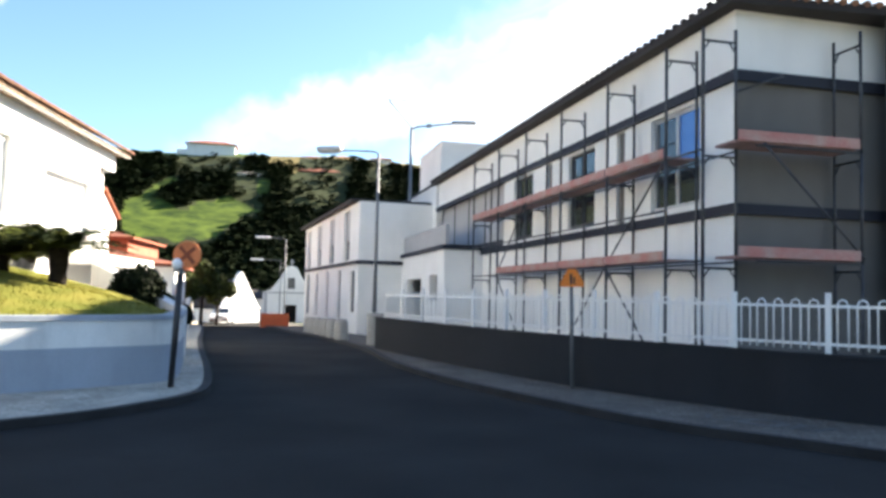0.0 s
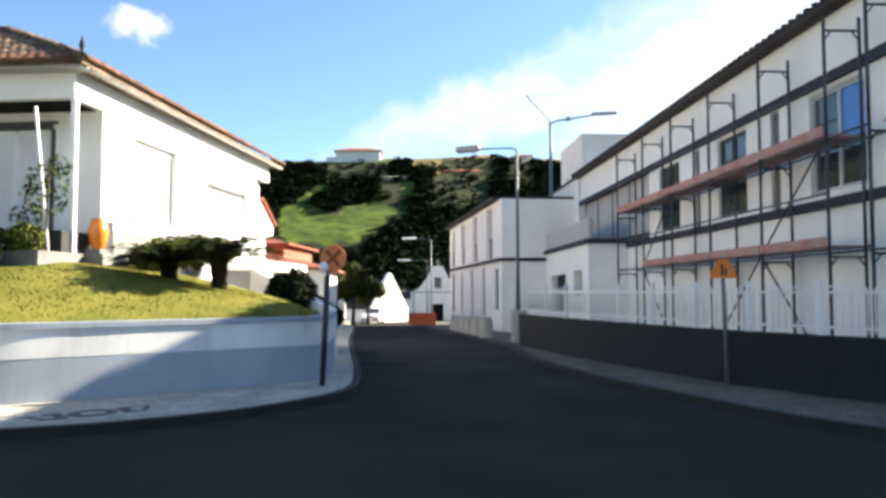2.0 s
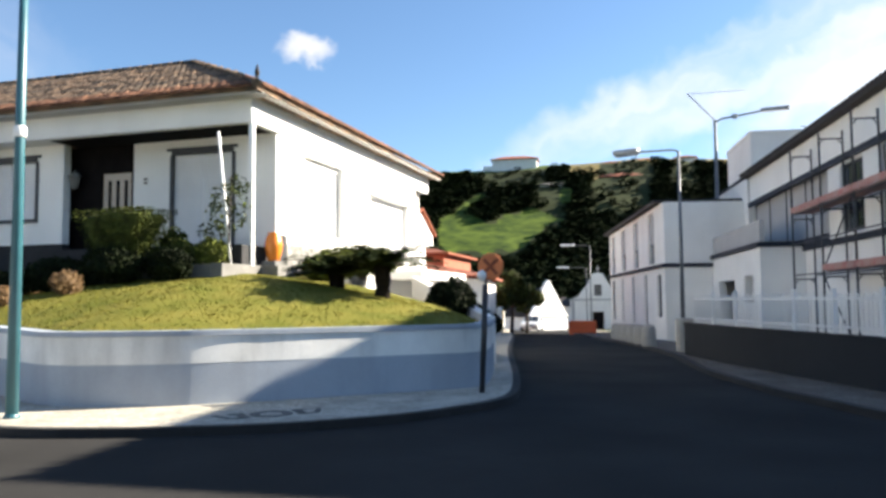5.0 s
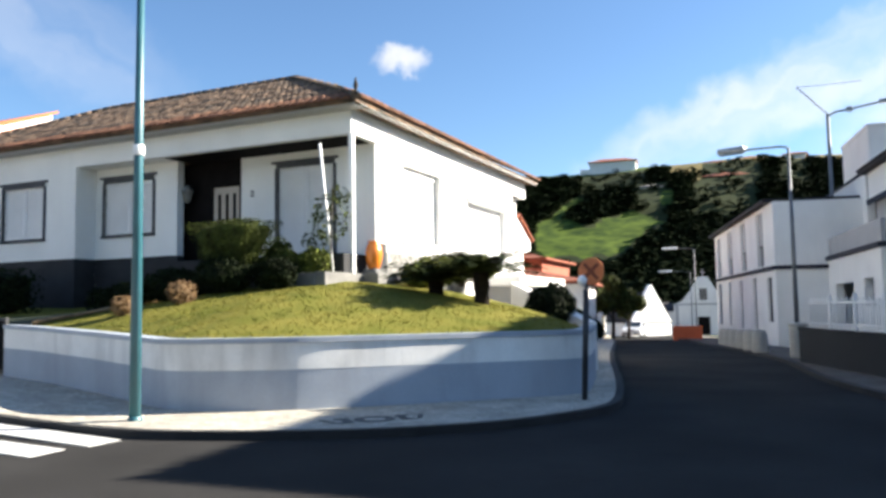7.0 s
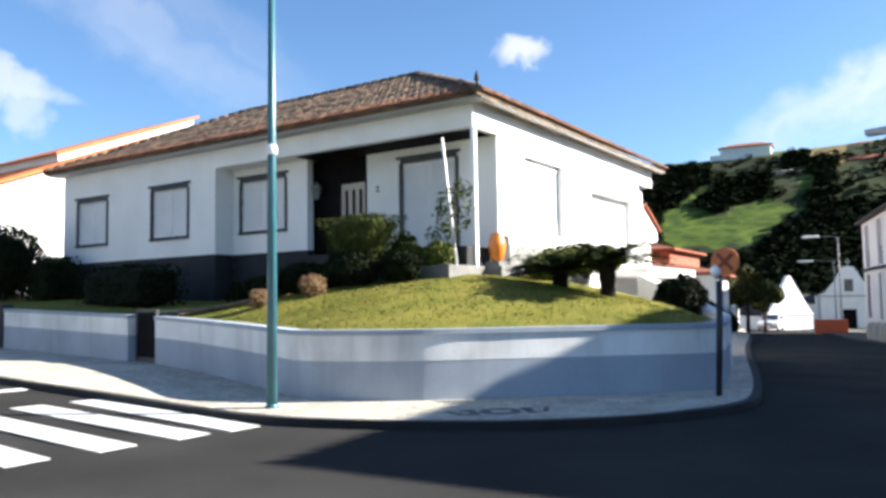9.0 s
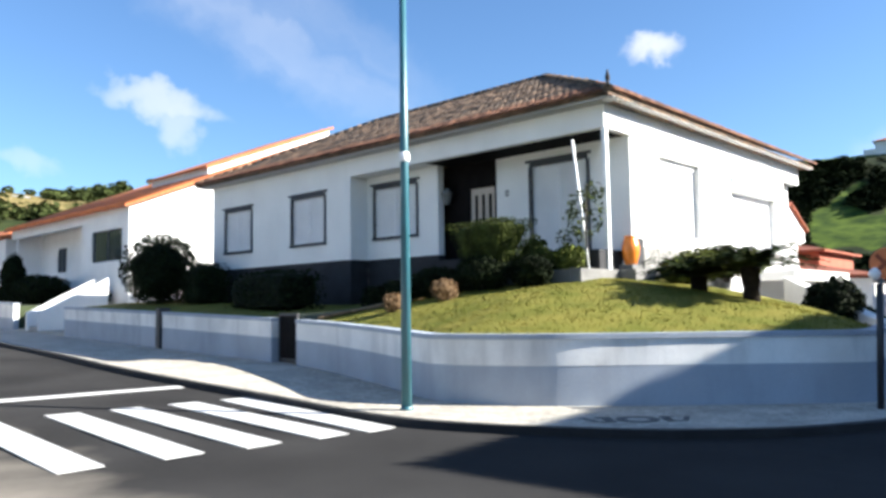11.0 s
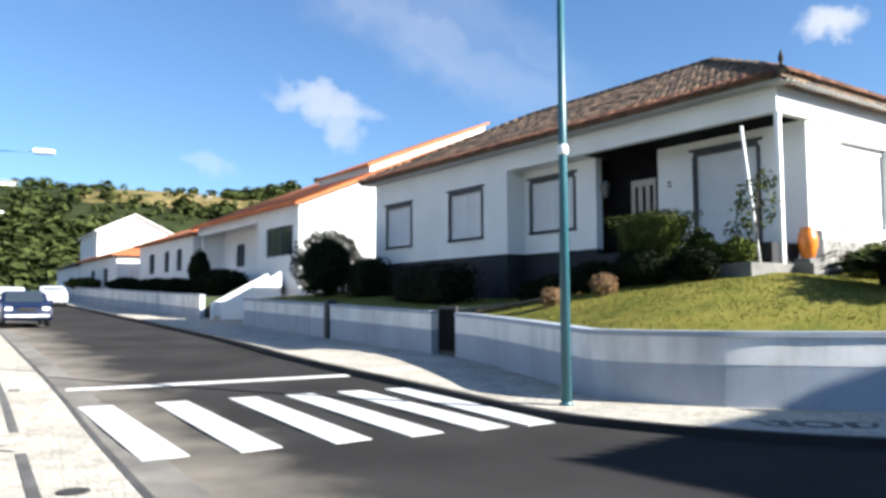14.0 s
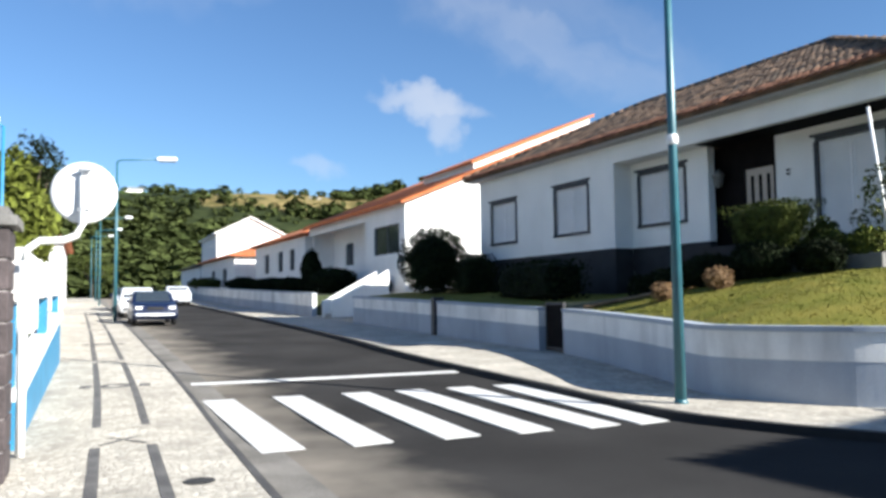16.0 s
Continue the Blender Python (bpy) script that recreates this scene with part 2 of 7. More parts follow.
M = {
    "asphalt": mat("asphalt", (0.043, 0.0415, 0.040), 0.95, 0.16, 0.5, 90, 0.35, spec=0.04, stain=0.25),
    "stone": mat("grey_stone", (0.20, 0.195, 0.185), 0.9, 0.15, 2, 40, 0.3, spec=0.2, stain=0.2),
    "pavement_shaded": mat("shaded_cobble_pavement", (0.21, 0.175, 0.145), 0.9, 0.18, 2.0, 34, 0.5, spec=0.2, stain=0.35),
    "tile_red": mat("red_clay_tile", (0.28, 0.075, 0.035), 0.9, 0.15, 1.2, 30, 0.3),
    "gutter": mat("pale_gutter", (0.24, 0.225, 0.20), 0.95, 0.2, 0.8, 60, 0.3, spec=0.15, stain=0.3),
    "kerb_pale": mat("grey_kerb_stone", (0.075, 0.072, 0.07), 0.9, 0.2, 2, 50, 0.3),
    "earth": mat("earth", (0.04, 0.05, 0.02), 0.95, 0.2, 0.05, 3, 0.3, tint=(0.022, 0.034, 0.012)),
    "lawn": mat("lawn", (0.185, 0.165, 0.036), 0.95, 0.2, 1.4, 30, 0.8, spec=0.1, tint=(0.115, 0.122, 0.021)),
    "grass": mat("grass_blade", (0.24, 0.21, 0.046), 0.9, 0.15, 1.4, 12, 0.0, spec=0.1, tint=(0.155, 0.165, 0.028), island=0.2),
    "pavement": mat("pavement", (0.50, 0.475, 0.42), 0.9, 0.16, 2.0, 34, 0.5, spec=0.2, stain=0.3),
    "cobble_dark": mat("cobble_dark", (0.125, 0.118, 0.11), 0.8, 0.2, 3, 40, 0.4),
    "kerb": mat("kerb", (0.024, 0.023, 0.023), 0.9, 0.2, 2, 50, 0.4),
    "terracotta_edge": mat("worn_clay_edging", (0.32, 0.20, 0.10), 0.9, 0.25, 3, 40, 0.3),
    "lantern": mat("grey_lantern_glass", (0.20, 0.20, 0.19), 0.3, 0.1, 5, 40, 0.0),
    "rubble": mat("grey_rubble_stone", (0.30, 0.29, 0.27), 0.9, 0.3, 5.0, 30, 0.6, tint=(0.10, 0.10, 0.09)),
    "white": mat("white_plaster", (0.84, 0.83, 0.80), 0.8, 0.04, 0.7, 70, 0.12, stain=0.06),
    "white_clean": mat("white_paint", (0.80, 0.80, 0.79), 0.45, 0.03, 1.5, 60, 0.03),
    "wall_grey": mat("grey_plaster", (0.35, 0.39, 0.445), 0.85, 0.08, 0.9, 60, 0.25, stain=0.25),
    "wall_white": mat("weathered_white_plaster", (0.80, 0.79, 0.76), 0.85, 0.1, 0.9, 60, 0.25, stain=0.5),
    "wall_dark": mat("dark_rendered_wall", (0.016, 0.018, 0.022), 0.95, 0.12, 0.8, 60, 0.3, stain=0.2),
    "basalt": mat("basalt_stone", (0.02, 0.02, 0.023), 0.8, 0.2, 2, 40, 0.4, island=0.25),
    "grey_frame": mat("grey_stone_surround", (0.06, 0.063, 0.07), 0.7, 0.1, 3, 60, 0.2),
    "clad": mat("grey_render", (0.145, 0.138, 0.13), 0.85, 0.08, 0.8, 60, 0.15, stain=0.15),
    "clad_light": mat("light_grey_render", (0.42, 0.42, 0.42), 0.8, 0.05, 0.8, 60, 0.1),
    "navy": mat("navy_ledge", (0.013, 0.017, 0.030), 0.75, 0.1, 2, 60, 0.1),
    "tile": mat("clay_tile", (0.23, 0.14, 0.083), 0.9, 0.3, 1.7, 30, 0.4, tint=(0.052, 0.044, 0.034), island=0.5),
    "tile_edge": mat("orange_brown_clay_tile", (0.26, 0.115, 0.06), 0.9, 0.25, 2.6, 30, 0.4, tint=(0.13, 0.06, 0.035), island=0.4),
    "tile_new": mat("orange_clay_tile", (0.50, 0.15, 0.05), 0.85, 0.12, 1.2, 30, 0.3, island=0.15),
    "tile_dark": mat("dark_roof_tile", (0.028, 0.022, 0.021), 0.85, 0.2, 1.2, 30, 0.3, island=0.25),
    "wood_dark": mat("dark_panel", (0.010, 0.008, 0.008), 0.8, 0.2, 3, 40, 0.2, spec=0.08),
    "door": mat("pale_door", (0.46, 0.39, 0.32), 0.5, 0.05, 2, 50, 0.05),
    "shutter": mat("white_shutter", (0.80, 0.80, 0.80), 0.55, 0.03, 2, 50, 0.03),
    "steel": mat("galvanised_steel", (0.30, 0.32, 0.34), 0.45, 0.15, 6, 60, 0.1, metal=0.6),
    "steel_dark": mat("weathered_scaffold_tube", (0.07, 0.073, 0.08), 0.55, 0.2, 6, 60, 0.1, metal=0.3),
    "deck": mat("scaffold_plank", (0.34, 0.20, 0.19), 0.8, 0.15, 3, 30, 0.2, tint=(0.24, 0.15, 0.13)),
    "deck_red": mat("red_toe_board", (0.42, 0.15, 0.13), 0.7, 0.2, 2.5, 30, 0.2, tint=(0.40, 0.27, 0.23)),
    "pole_green": mat("teal_pole_paint", (0.03, 0.12, 0.15), 0.4, 0.08, 3, 60, 0.05),
    "pole_grey": mat("grey_pole", (0.16, 0.17, 0.18), 0.5, 0.1, 3, 60, 0.05, metal=0.3),
    "pole_black": mat("dark_post", (0.02, 0.02, 0.023), 0.5, 0.1, 3, 60, 0.05),
    "orange": mat("orange_sign", (0.85, 0.22, 0.02), 0.5, 0.05, 3, 60, 0.02),
    "orange_dull": mat("faded_orange_sign", (0.72, 0.20, 0.06), 0.6, 0.1, 3, 60, 0.02),
    "ochre": mat("orange_glazed_pot", (0.75, 0.22, 0.03), 0.25, 0.1, 5, 40, 0.02),
    "lamp_glass": mat("lamp_glass", (0.85, 0.86, 0.86), 0.3, 0.02, 3, 60, 0),
    "leaf": mat("leaf", (0.011, 0.018, 0.005), 0.85, 0.25, 3, 20, 0.1, spec=0.12, island=0.45),
    "leaf_light": mat("leaf_light", (0.055, 0.07, 0.013), 0.8, 0.25, 3, 20, 0.1, spec=0.15, island=0.45),
    "leaf_bright": mat("leaf_bright", (0.11, 0.13, 0.02), 0.8, 0.25, 3, 20, 0.1, spec=0.15, island=0.45),
    "cycad_leaf": mat("cycad_frond", (0.02, 0.032, 0.008), 0.85, 0.25, 3, 20, 0.05, spec=0.06, island=0.35),
    "leaf_dry": mat("dry_shrub", (0.24, 0.14, 0.06), 0.8, 0.2, 3, 20, 0.1, island=0.3),
    "bark": mat("bark", (0.07, 0.05, 0.035), 0.9, 0.25, 6, 40, 0.5),
    "bark_dark": mat("cycad_bark", (0.022, 0.017, 0.013), 0.95, 0.25, 8, 40, 0.6, spec=0.1),
    "far_leaf": mat("far_woods", (0.016, 0.025, 0.010), 0.95, 0.15, 0.05, 3, 0.1, spec=0.03, island=0.12),
    "far_leaf_green": mat("far_green_woods", (0.060, 0.074, 0.024), 0.95, 0.3, 0.03, 3, 0.1, spec=0.05, tint=(0.034, 0.045, 0.014), island=0.4),
    "far_grass": mat("far_grass", (0.09, 0.16, 0.02), 0.95, 0.25, 0.05, 0.4, 0.2, tint=(0.03, 0.06, 0.012)),
    "dry_grass": mat("dry_grass", (0.26, 0.22, 0.09), 0.95, 0.2, 0.03, 0.5, 0.2, tint=(0.10, 0.11, 0.04)),
    "paint": mat("road_paint", (0.66, 0.65, 0.62), 0.7, 0.1, 2, 50, 0.2, stain=0.4),
    "glass": glass_mat("window_glass", (0.03, 0.04, 0.05)),
    "glass_blue": glass_mat("blue_film_glass", (0.03, 0.16, 0.5), 0.15),
    "alu": mat("bare_aluminium", (0.5, 0.5, 0.5), 0.4, 0.05, 3, 60, 0.02, metal=0.5),
    "blue_paint": mat("blue_paint", (0.03, 0.20, 0.36), 0.5, 0.1, 2, 50, 0.05),
    "block": mat("dark_stone_block", (0.07, 0.055, 0.055), 0.85, 0.2, 3, 40, 0.4, island=0.25),
    "mortar": mat("mortar", (0.30, 0.27, 0.26), 0.9, 0.1, 3, 40, 0.3),
    "car_blue": mat("car_blue", (0.006, 0.012, 0.04), 0.3, 0.03, 3, 60, 0),
    "car_white": mat("car_silver", (0.6, 0.62, 0.65), 0.25, 0.03, 3, 60, 0),
    "rubber": mat("rubber", (0.015, 0.015, 0.015), 0.8, 0.1, 5, 60, 0.1),
    "terracotta": mat("red_house_wall", (0.34, 0.085, 0.04), 0.8, 0.1, 1, 60, 0.1),
    "barrier": mat("orange_barrier", (0.80, 0.16, 0.05), 0.6, 0.05, 3, 60, 0.02),
    "teal_wall": mat("pale_blue_door", (0.25, 0.42, 0.5), 0.6, 0.05, 3, 60, 0.02),
    "yellow": mat("yellow_paint", (0.8, 0.5, 0.03), 0.5, 0.05, 3, 60, 0.02),
}



def cobble_mat(name, color, joint, size=0.085):
    """Hand-laid limestone cobbles: a shade for each stone, dark joints, broad dirty patches."""
    m = mat(name, color, 0.9, 0.14, 1.2, 34, 0.0, spec=0.2, stain=0.35)
    nt = m.node_tree
    N, L = nt.nodes.new, nt.links.new
    b = nt.nodes["Principled BSDF"]
    base = b.inputs["Base Color"].links[0].from_socket
    co, cell, edge = N("ShaderNodeTexCoord"), N("ShaderNodeTexVoronoi"), N("ShaderNodeTexVoronoi")
    edge.feature = "DISTANCE_TO_EDGE"
    for v in (cell, edge):
        v.inputs["Scale"].default_value = 1 / size
        v.voronoi_dimensions = "2D"
        L(co.outputs["Object"], v.inputs["Vector"])
    sep, mr, gap = N("ShaderNodeSeparateColor"), N("ShaderNodeMapRange"), N("ShaderNodeMapRange")
    L(cell.outputs["Color"], sep.inputs[0])
    mr.inputs["To Min"].default_value, mr.inputs["To Max"].default_value = 0.72, 1.12
    L(sep.outputs[0], mr.inputs["Value"])
    tone = N("ShaderNodeVectorMath")
    tone.operation = "SCALE"
    L(base, tone.inputs[0])
    L(mr.outputs["Result"], tone.inputs["Scale"])
    gap.inputs["From Min"].default_value, gap.inputs["From Max"].default_value = 0.03, 0.12
    L(edge.outputs["Distance"], gap.inputs["Value"])
    mix = N("ShaderNodeMix")
    mix.data_type = "RGBA"
    mix.inputs["A"].default_value = (*joint, 1)
    L(gap.outputs["Result"], mix.inputs["Factor"])
    L(tone.outputs[0], mix.inputs["B"])
    L(mix.outputs["Result"], b.inputs["Base Color"])
    bu = N("ShaderNodeBump")
    bu.inputs["Strength"].default_value, bu.inputs["Distance"].default_value = 0.5, 0.01
    L(gap.outputs["Result"], bu.inputs["Height"])
    L(bu.outputs[0], b.inputs["Normal"])
    return m


M["pavement"] = cobble_mat("pavement", (0.58, 0.535, 0.45), (0.33, 0.30, 0.25))
# browner, darker copy of the cobbles: the right side's shade put into the colour
M["pavement_shaded"] = cobble_mat("shaded_cobble_pavement", (0.22, 0.19, 0.16), (0.07, 0.06, 0.05))
M["concrete"] = mat("pale_concrete", (0.46, 0.44, 0.40), 0.9, 0.12, 2.0, 34, 0.3, spec=0.2, stain=0.3)


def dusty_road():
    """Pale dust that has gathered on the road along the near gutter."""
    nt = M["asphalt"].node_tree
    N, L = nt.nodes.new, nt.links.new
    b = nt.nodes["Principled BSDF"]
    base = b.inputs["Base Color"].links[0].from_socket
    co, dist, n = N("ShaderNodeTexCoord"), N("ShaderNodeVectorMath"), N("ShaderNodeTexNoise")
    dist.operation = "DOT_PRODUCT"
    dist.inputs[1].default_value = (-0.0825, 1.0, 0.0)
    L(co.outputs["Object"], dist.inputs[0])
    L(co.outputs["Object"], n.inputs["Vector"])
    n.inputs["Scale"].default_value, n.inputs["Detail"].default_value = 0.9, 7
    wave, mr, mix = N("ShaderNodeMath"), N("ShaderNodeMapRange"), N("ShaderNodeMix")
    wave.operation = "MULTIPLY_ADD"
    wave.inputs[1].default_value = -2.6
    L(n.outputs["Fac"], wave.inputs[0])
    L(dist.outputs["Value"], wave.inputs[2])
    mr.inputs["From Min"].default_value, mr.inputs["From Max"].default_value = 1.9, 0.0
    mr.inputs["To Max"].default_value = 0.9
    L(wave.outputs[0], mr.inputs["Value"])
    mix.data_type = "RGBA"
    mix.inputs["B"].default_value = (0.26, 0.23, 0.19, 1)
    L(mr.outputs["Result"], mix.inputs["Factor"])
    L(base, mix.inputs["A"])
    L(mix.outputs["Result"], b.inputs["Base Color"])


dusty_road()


def hill_mat():
    """Wooded ground, green fields and dry grass, told apart by two smooth land-cover layers and broken up by noise."""
    m = bpy.data.materials.new("hill_cover")
    m.use_nodes = True
    nt = m.node_tree
    N, L = nt.nodes.new, nt.links.new
    b = nt.nodes["Principled BSDF"]
    b.inputs["Roughness"].default_value, b.inputs["Specular IOR Level"].default_value = 0.95, 0.1
    co = N("ShaderNodeTexCoord")
    n1, n2 = N("ShaderNodeTexNoise"), N("ShaderNodeTexNoise")
    n1.inputs["Scale"].default_value, n1.inputs["Detail"].default_value = 0.05, 8
    n2.inputs["Scale"].default_value, n2.inputs["Detail"].default_value = 0.22, 9
    L(co.outputs["Object"], n1.inputs["Vector"])
    L(co.outputs["Object"], n2.inputs["Vector"])

    def tone(dark, light, noise_node):
        r = N("ShaderNodeValToRGB")
        r.color_ramp.elements[0].position, r.color_ramp.elements[1].position = 0.35, 0.65
        r.color_ramp.elements[0].color, r.color_ramp.elements[1].color = (*dark, 1), (*light, 1)
        L(noise_node.outputs["Fac"], r.inputs["Fac"])
        return r.outputs["Color"]

    col = tone((0.018, 0.026, 0.009), (0.036, 0.046, 0.016), n2)
    for layer, dark, light in (("field", (0.022, 0.045, 0.007), (0.085, 0.125, 0.018)), ("dry", (0.09, 0.08, 0.026), (0.26, 0.20, 0.085))):
        at = N("ShaderNodeAttribute")
        at.attribute_name = layer
        add, mr, mx = N("ShaderNodeMath"), N("ShaderNodeMapRange"), N("ShaderNodeMix")
        L(at.outputs["Fac"], add.inputs[0])
        sh = N("ShaderNodeMath")
        sh.operation = "MULTIPLY_ADD"
        sh.inputs[1].default_value, sh.inputs[2].default_value = 1.6, -0.8
        L(n1.outputs["Fac"], sh.inputs[0])
        L(sh.outputs[0], add.inputs[1])
        mr.inputs["From Min"].default_value, mr.inputs["From Max"].default_value = 0.42, 0.58
        L(add.outputs[0], mr.inputs["Value"])
        mx.data_type = "RGBA"
        L(mr.outputs["Result"], mx.inputs["Factor"])
        L(col, mx.inputs["A"])
        L(tone(dark, light, n2), mx.inputs["B"])
        col = mx.outputs["Result"]
    L(col, b.inputs["Base Color"])
    return m


M["hill"] = hill_mat()

# ---- building helpers ----


def box(bm, lo, hi):
    (x0, y0, z0), (x1, y1, z1) = lo, hi
    v = [bm.verts.new(p) for p in ((x0, y0, z0), (x1, y0, z0), (x1, y1, z0), (x0, y1, z0), (x0, y0, z1), (x1, y0, z1), (x1, y1, z1), (x0, y1, z1))]
    for f in ((0, 3, 2, 1), (4, 5, 6, 7), (0, 1, 5, 4), (1, 2, 6, 5), (2, 3, 7, 6), (3, 0, 4, 7)):
        bm.faces.new([v[i] for i in f])
    return bm


def boxes(*pairs, bevel=0.0):
    bm = bmesh.new()
    for lo, hi in pairs:
        box(bm, lo, hi)
    if bevel:
        bmesh.ops.bevel(bm, geom=bm.edges[:], offset=bevel, segments=2, profile=0.6, affect="EDGES")
    return bm


def tube(bm, p, q, r, r2=None, seg=8, cap=True):
    p, q = Vector(p), Vector(q)
    d = (q - p).normalized()
    a = d.orthogonal().normalized()
    b = d.cross(a)
    r2 = r if r2 is None else r2
    rings = []
    for c, rad in ((p, r), (q, r2)):
        rings.append([bm.verts.new(c + (a * math.cos(2 * math.pi * i / seg) + b * math.sin(2 * math.pi * i / seg)) * rad) for i in range(seg)])
    for i in range(seg):
        j = (i + 1) % seg
        f = bm.faces.new((rings[0][i], rings[0][j], rings[1][j], rings[1][i]))
        f.smooth = True
    if cap:
        bm.faces.new(rings[0][::-1])
        bm.faces.new(rings[1])
    return bm


def tubes(*segs, r=0.02, seg=8):
    bm = bmesh.new()
    for s in segs:
        tube(bm, s[0], s[1], s[2] if len(s) > 2 else r, seg=seg)
    return bm


def bent(points, r, seg=8):
    """A tube along a bent line."""
    bm = bmesh.new()
    pts = [Vector(p) for p in points]
    rings = []
    for i, p in enumerate(pts):
        d = (pts[min(i + 1, len(pts) - 1)] - pts[max(i - 1, 0)]).normalized()
        a = d.cross(Vector((0.3, 0.2, 0.9))).normalized()
        b = d.cross(a)
        rings.append([bm.verts.new(p + (a * math.cos(2 * math.pi * k / seg) + b * math.sin(2 * math.pi * k / seg)) * r) for k in range(seg)])
    for u, v in zip(rings, rings[1:]):
        for i in range(seg):
            j = (i + 1) % seg
            bm.faces.new((u[i], u[j], v[j], v[i])).smooth = True
    bm.faces.new(rings[0][::-1])
    bm.faces.new(rings[-1])
    return bm


def lathe(profile, seg=20, bm=None, at=(0, 0, 0)):
    """A turned shape from (radius, height) pairs."""
    bm = bm or bmesh.new()
    rings = [[bm.verts.new((at[0] + r * math.cos(2 * math.pi * i / seg), at[1] + r * math.sin(2 * math.pi * i / seg), at[2] + z)) for i in range(seg)] for r, z in profile]
    for u, v in zip(rings, rings[1:]):
        for i in range(seg):
            j = (i + 1) % seg
            bm.faces.new((u[i], u[j], v[j], v[i])).smooth = True
    bm.faces.new(rings[0][::-1])
    bm.faces.new(rings[-1])
    return bm


def prism(outline, z0, z1, bm=None):
    """An upright prism; z0 and z1 are numbers or functions of x, y."""
    bm = bm or bmesh.new()
    f0, f1 = (z if callable(z) else (lambda x, y, z=z: z) for z in (z0, z1))
    lo = [bm.verts.new((x, y, f0(x, y))) for x, y in outline]
    hi = [bm.verts.new((x, y, f1(x, y))) for x, y in outline]
    n = len(outline)
    for i in range(n):
        j = (i + 1) % n
        bm.faces.new((lo[i], lo[j], hi[j], hi[i]))
    bm.faces.new(hi)
    bm.faces.new(lo[::-1])
    return bm


def ribbon(left, right, z0, z1, bm=None):
    """A slab between two lines of as many points, with quads across."""
    bm = bm or bmesh.new()
    f0, f1 = (z if callable(z) else (lambda x, y, z=z: z) for z in (z0, z1))
    rows = []
    for l, r in zip(left, right):
        rows.append([bm.verts.new((*l, f0(*l))), bm.verts.new((*r, f0(*r))), bm.verts.new((*r, f1(*r))), bm.verts.new((*l, f1(*l)))])
    for a, b in zip(rows, rows[1:]):
        for i in range(4):
            j = (i + 1) % 4
            bm.faces.new((a[i], a[j], b[j], b[i]))
    bm.faces.new(rows[0][::-1])
    bm.faces.new(rows[-1])
    return bm


def as_mesh(name, bm, material):
    bmesh.ops.recalc_face_normals(bm, faces=bm.faces[:])
    me = bpy.data.meshes.new(name)
    bm.to_mesh(me)
    bm.free()
    me.materials.append(M[material] if isinstance(material, str) else material)
    return me


def thing(name, label, category, m=None, group="", kind=""):
    ob = new(name)
    ob.empty_display_size = 0.2
    if m is not None:
        ob.matrix_basis = m
    return tagged(ob, label, category, group, kind)


def solid(name, bm, material, label, category, m=None, group="", kind=""):
    ob = new(name, as_mesh(name, bm, material))
    if m is not None:
        ob.matrix_basis = m
    return tagged(ob, label, category, group, kind)


def part(name, bm, material, parent, label=""):
    ob = new(name, bm if isinstance(bm, bpy.types.Mesh) else as_mesh(name, bm, material))
    ob.parent = parent
    return tagged(ob, label)


def wall_with(length, z0, z1, thick, holes, bm=None, along="x", at=0.0, start=0.0):
    """A wall along x (or y) from start, its outer face at the given place and its thickness behind it, with rectangular holes (u0, u1, v0, v1)."""
    bm = bm or bmesh.new()
    us = sorted({start, start + length, *[min(max(h[k], start), start + length) for h in holes for k in (0, 1)]})
    vs = sorted({z0, z1, *[min(max(h[k], z0), z1) for h in holes for k in (2, 3)]})
    full = {}
    for i in range(len(us) - 1):
        for j in range(len(vs) - 1):
            u, v = (us[i] + us[i + 1]) / 2, (vs[j] + vs[j + 1]) / 2
            full[i, j] = not any(h[0] < u < h[1] and h[2] < v < h[3] for h in holes)
    made = {}

    def vert(i, j, s):
        if (i, j, s) not in made:
            d = at + s * thick
            made[i, j, s] = bm.verts.new((us[i], d, vs[j]) if along == "x" else (d, us[i], vs[j]))
        return made[i, j, s]

    for (i, j), solid_cell in full.items():
        if not solid_cell:
            continue
        for s in (0, 1):
            bm.faces.new((vert(i, j, s), vert(i + 1, j, s), vert(i + 1, j + 1, s), vert(i, j + 1, s)))
        for (di, dj), (a, b) in (((-1, 0), ((i, j), (i, j + 1))), ((1, 0), ((i + 1, j), (i + 1, j + 1))), ((0, -1), ((i, j), (i + 1, j))), ((0, 1), ((i, j + 1), (i + 1, j + 1)))):
            if not full.get((i + di, j + dj), False):
                bm.faces.new((vert(*a, 0), vert(*b, 0), vert(*b, 1), vert(*a, 1)))
    return bm


def smooth(pts, n=4):
    """A Catmull-Rom line through points."""
    P = [Vector(p) for p in pts]
    P = [P[0] * 2 - P[1], *P, P[-1] * 2 - P[-2]]
    out = []
    for a, b, c, d in zip(P, P[1:], P[2:], P[3:]):
        for i in range(n):
            t = i / n
            out.append(0.5 * (2 * b + (c - a) * t + (2 * a - 5 * b + 4 * c - d) * t * t + (3 * b - a - 3 * c + d) * t**3))
    out.append(P[-2])
    return [tuple(p) for p in out]

# ---- the ground, roads and pavements ----


def near_z(x, y):
    return 0.03 * max(0.0, min(75.0, -10 - x)) * max(0.0, min(1.0, (45 - y) / 30)) - 0.03 * max(0.0, min(110.0, y - 22))


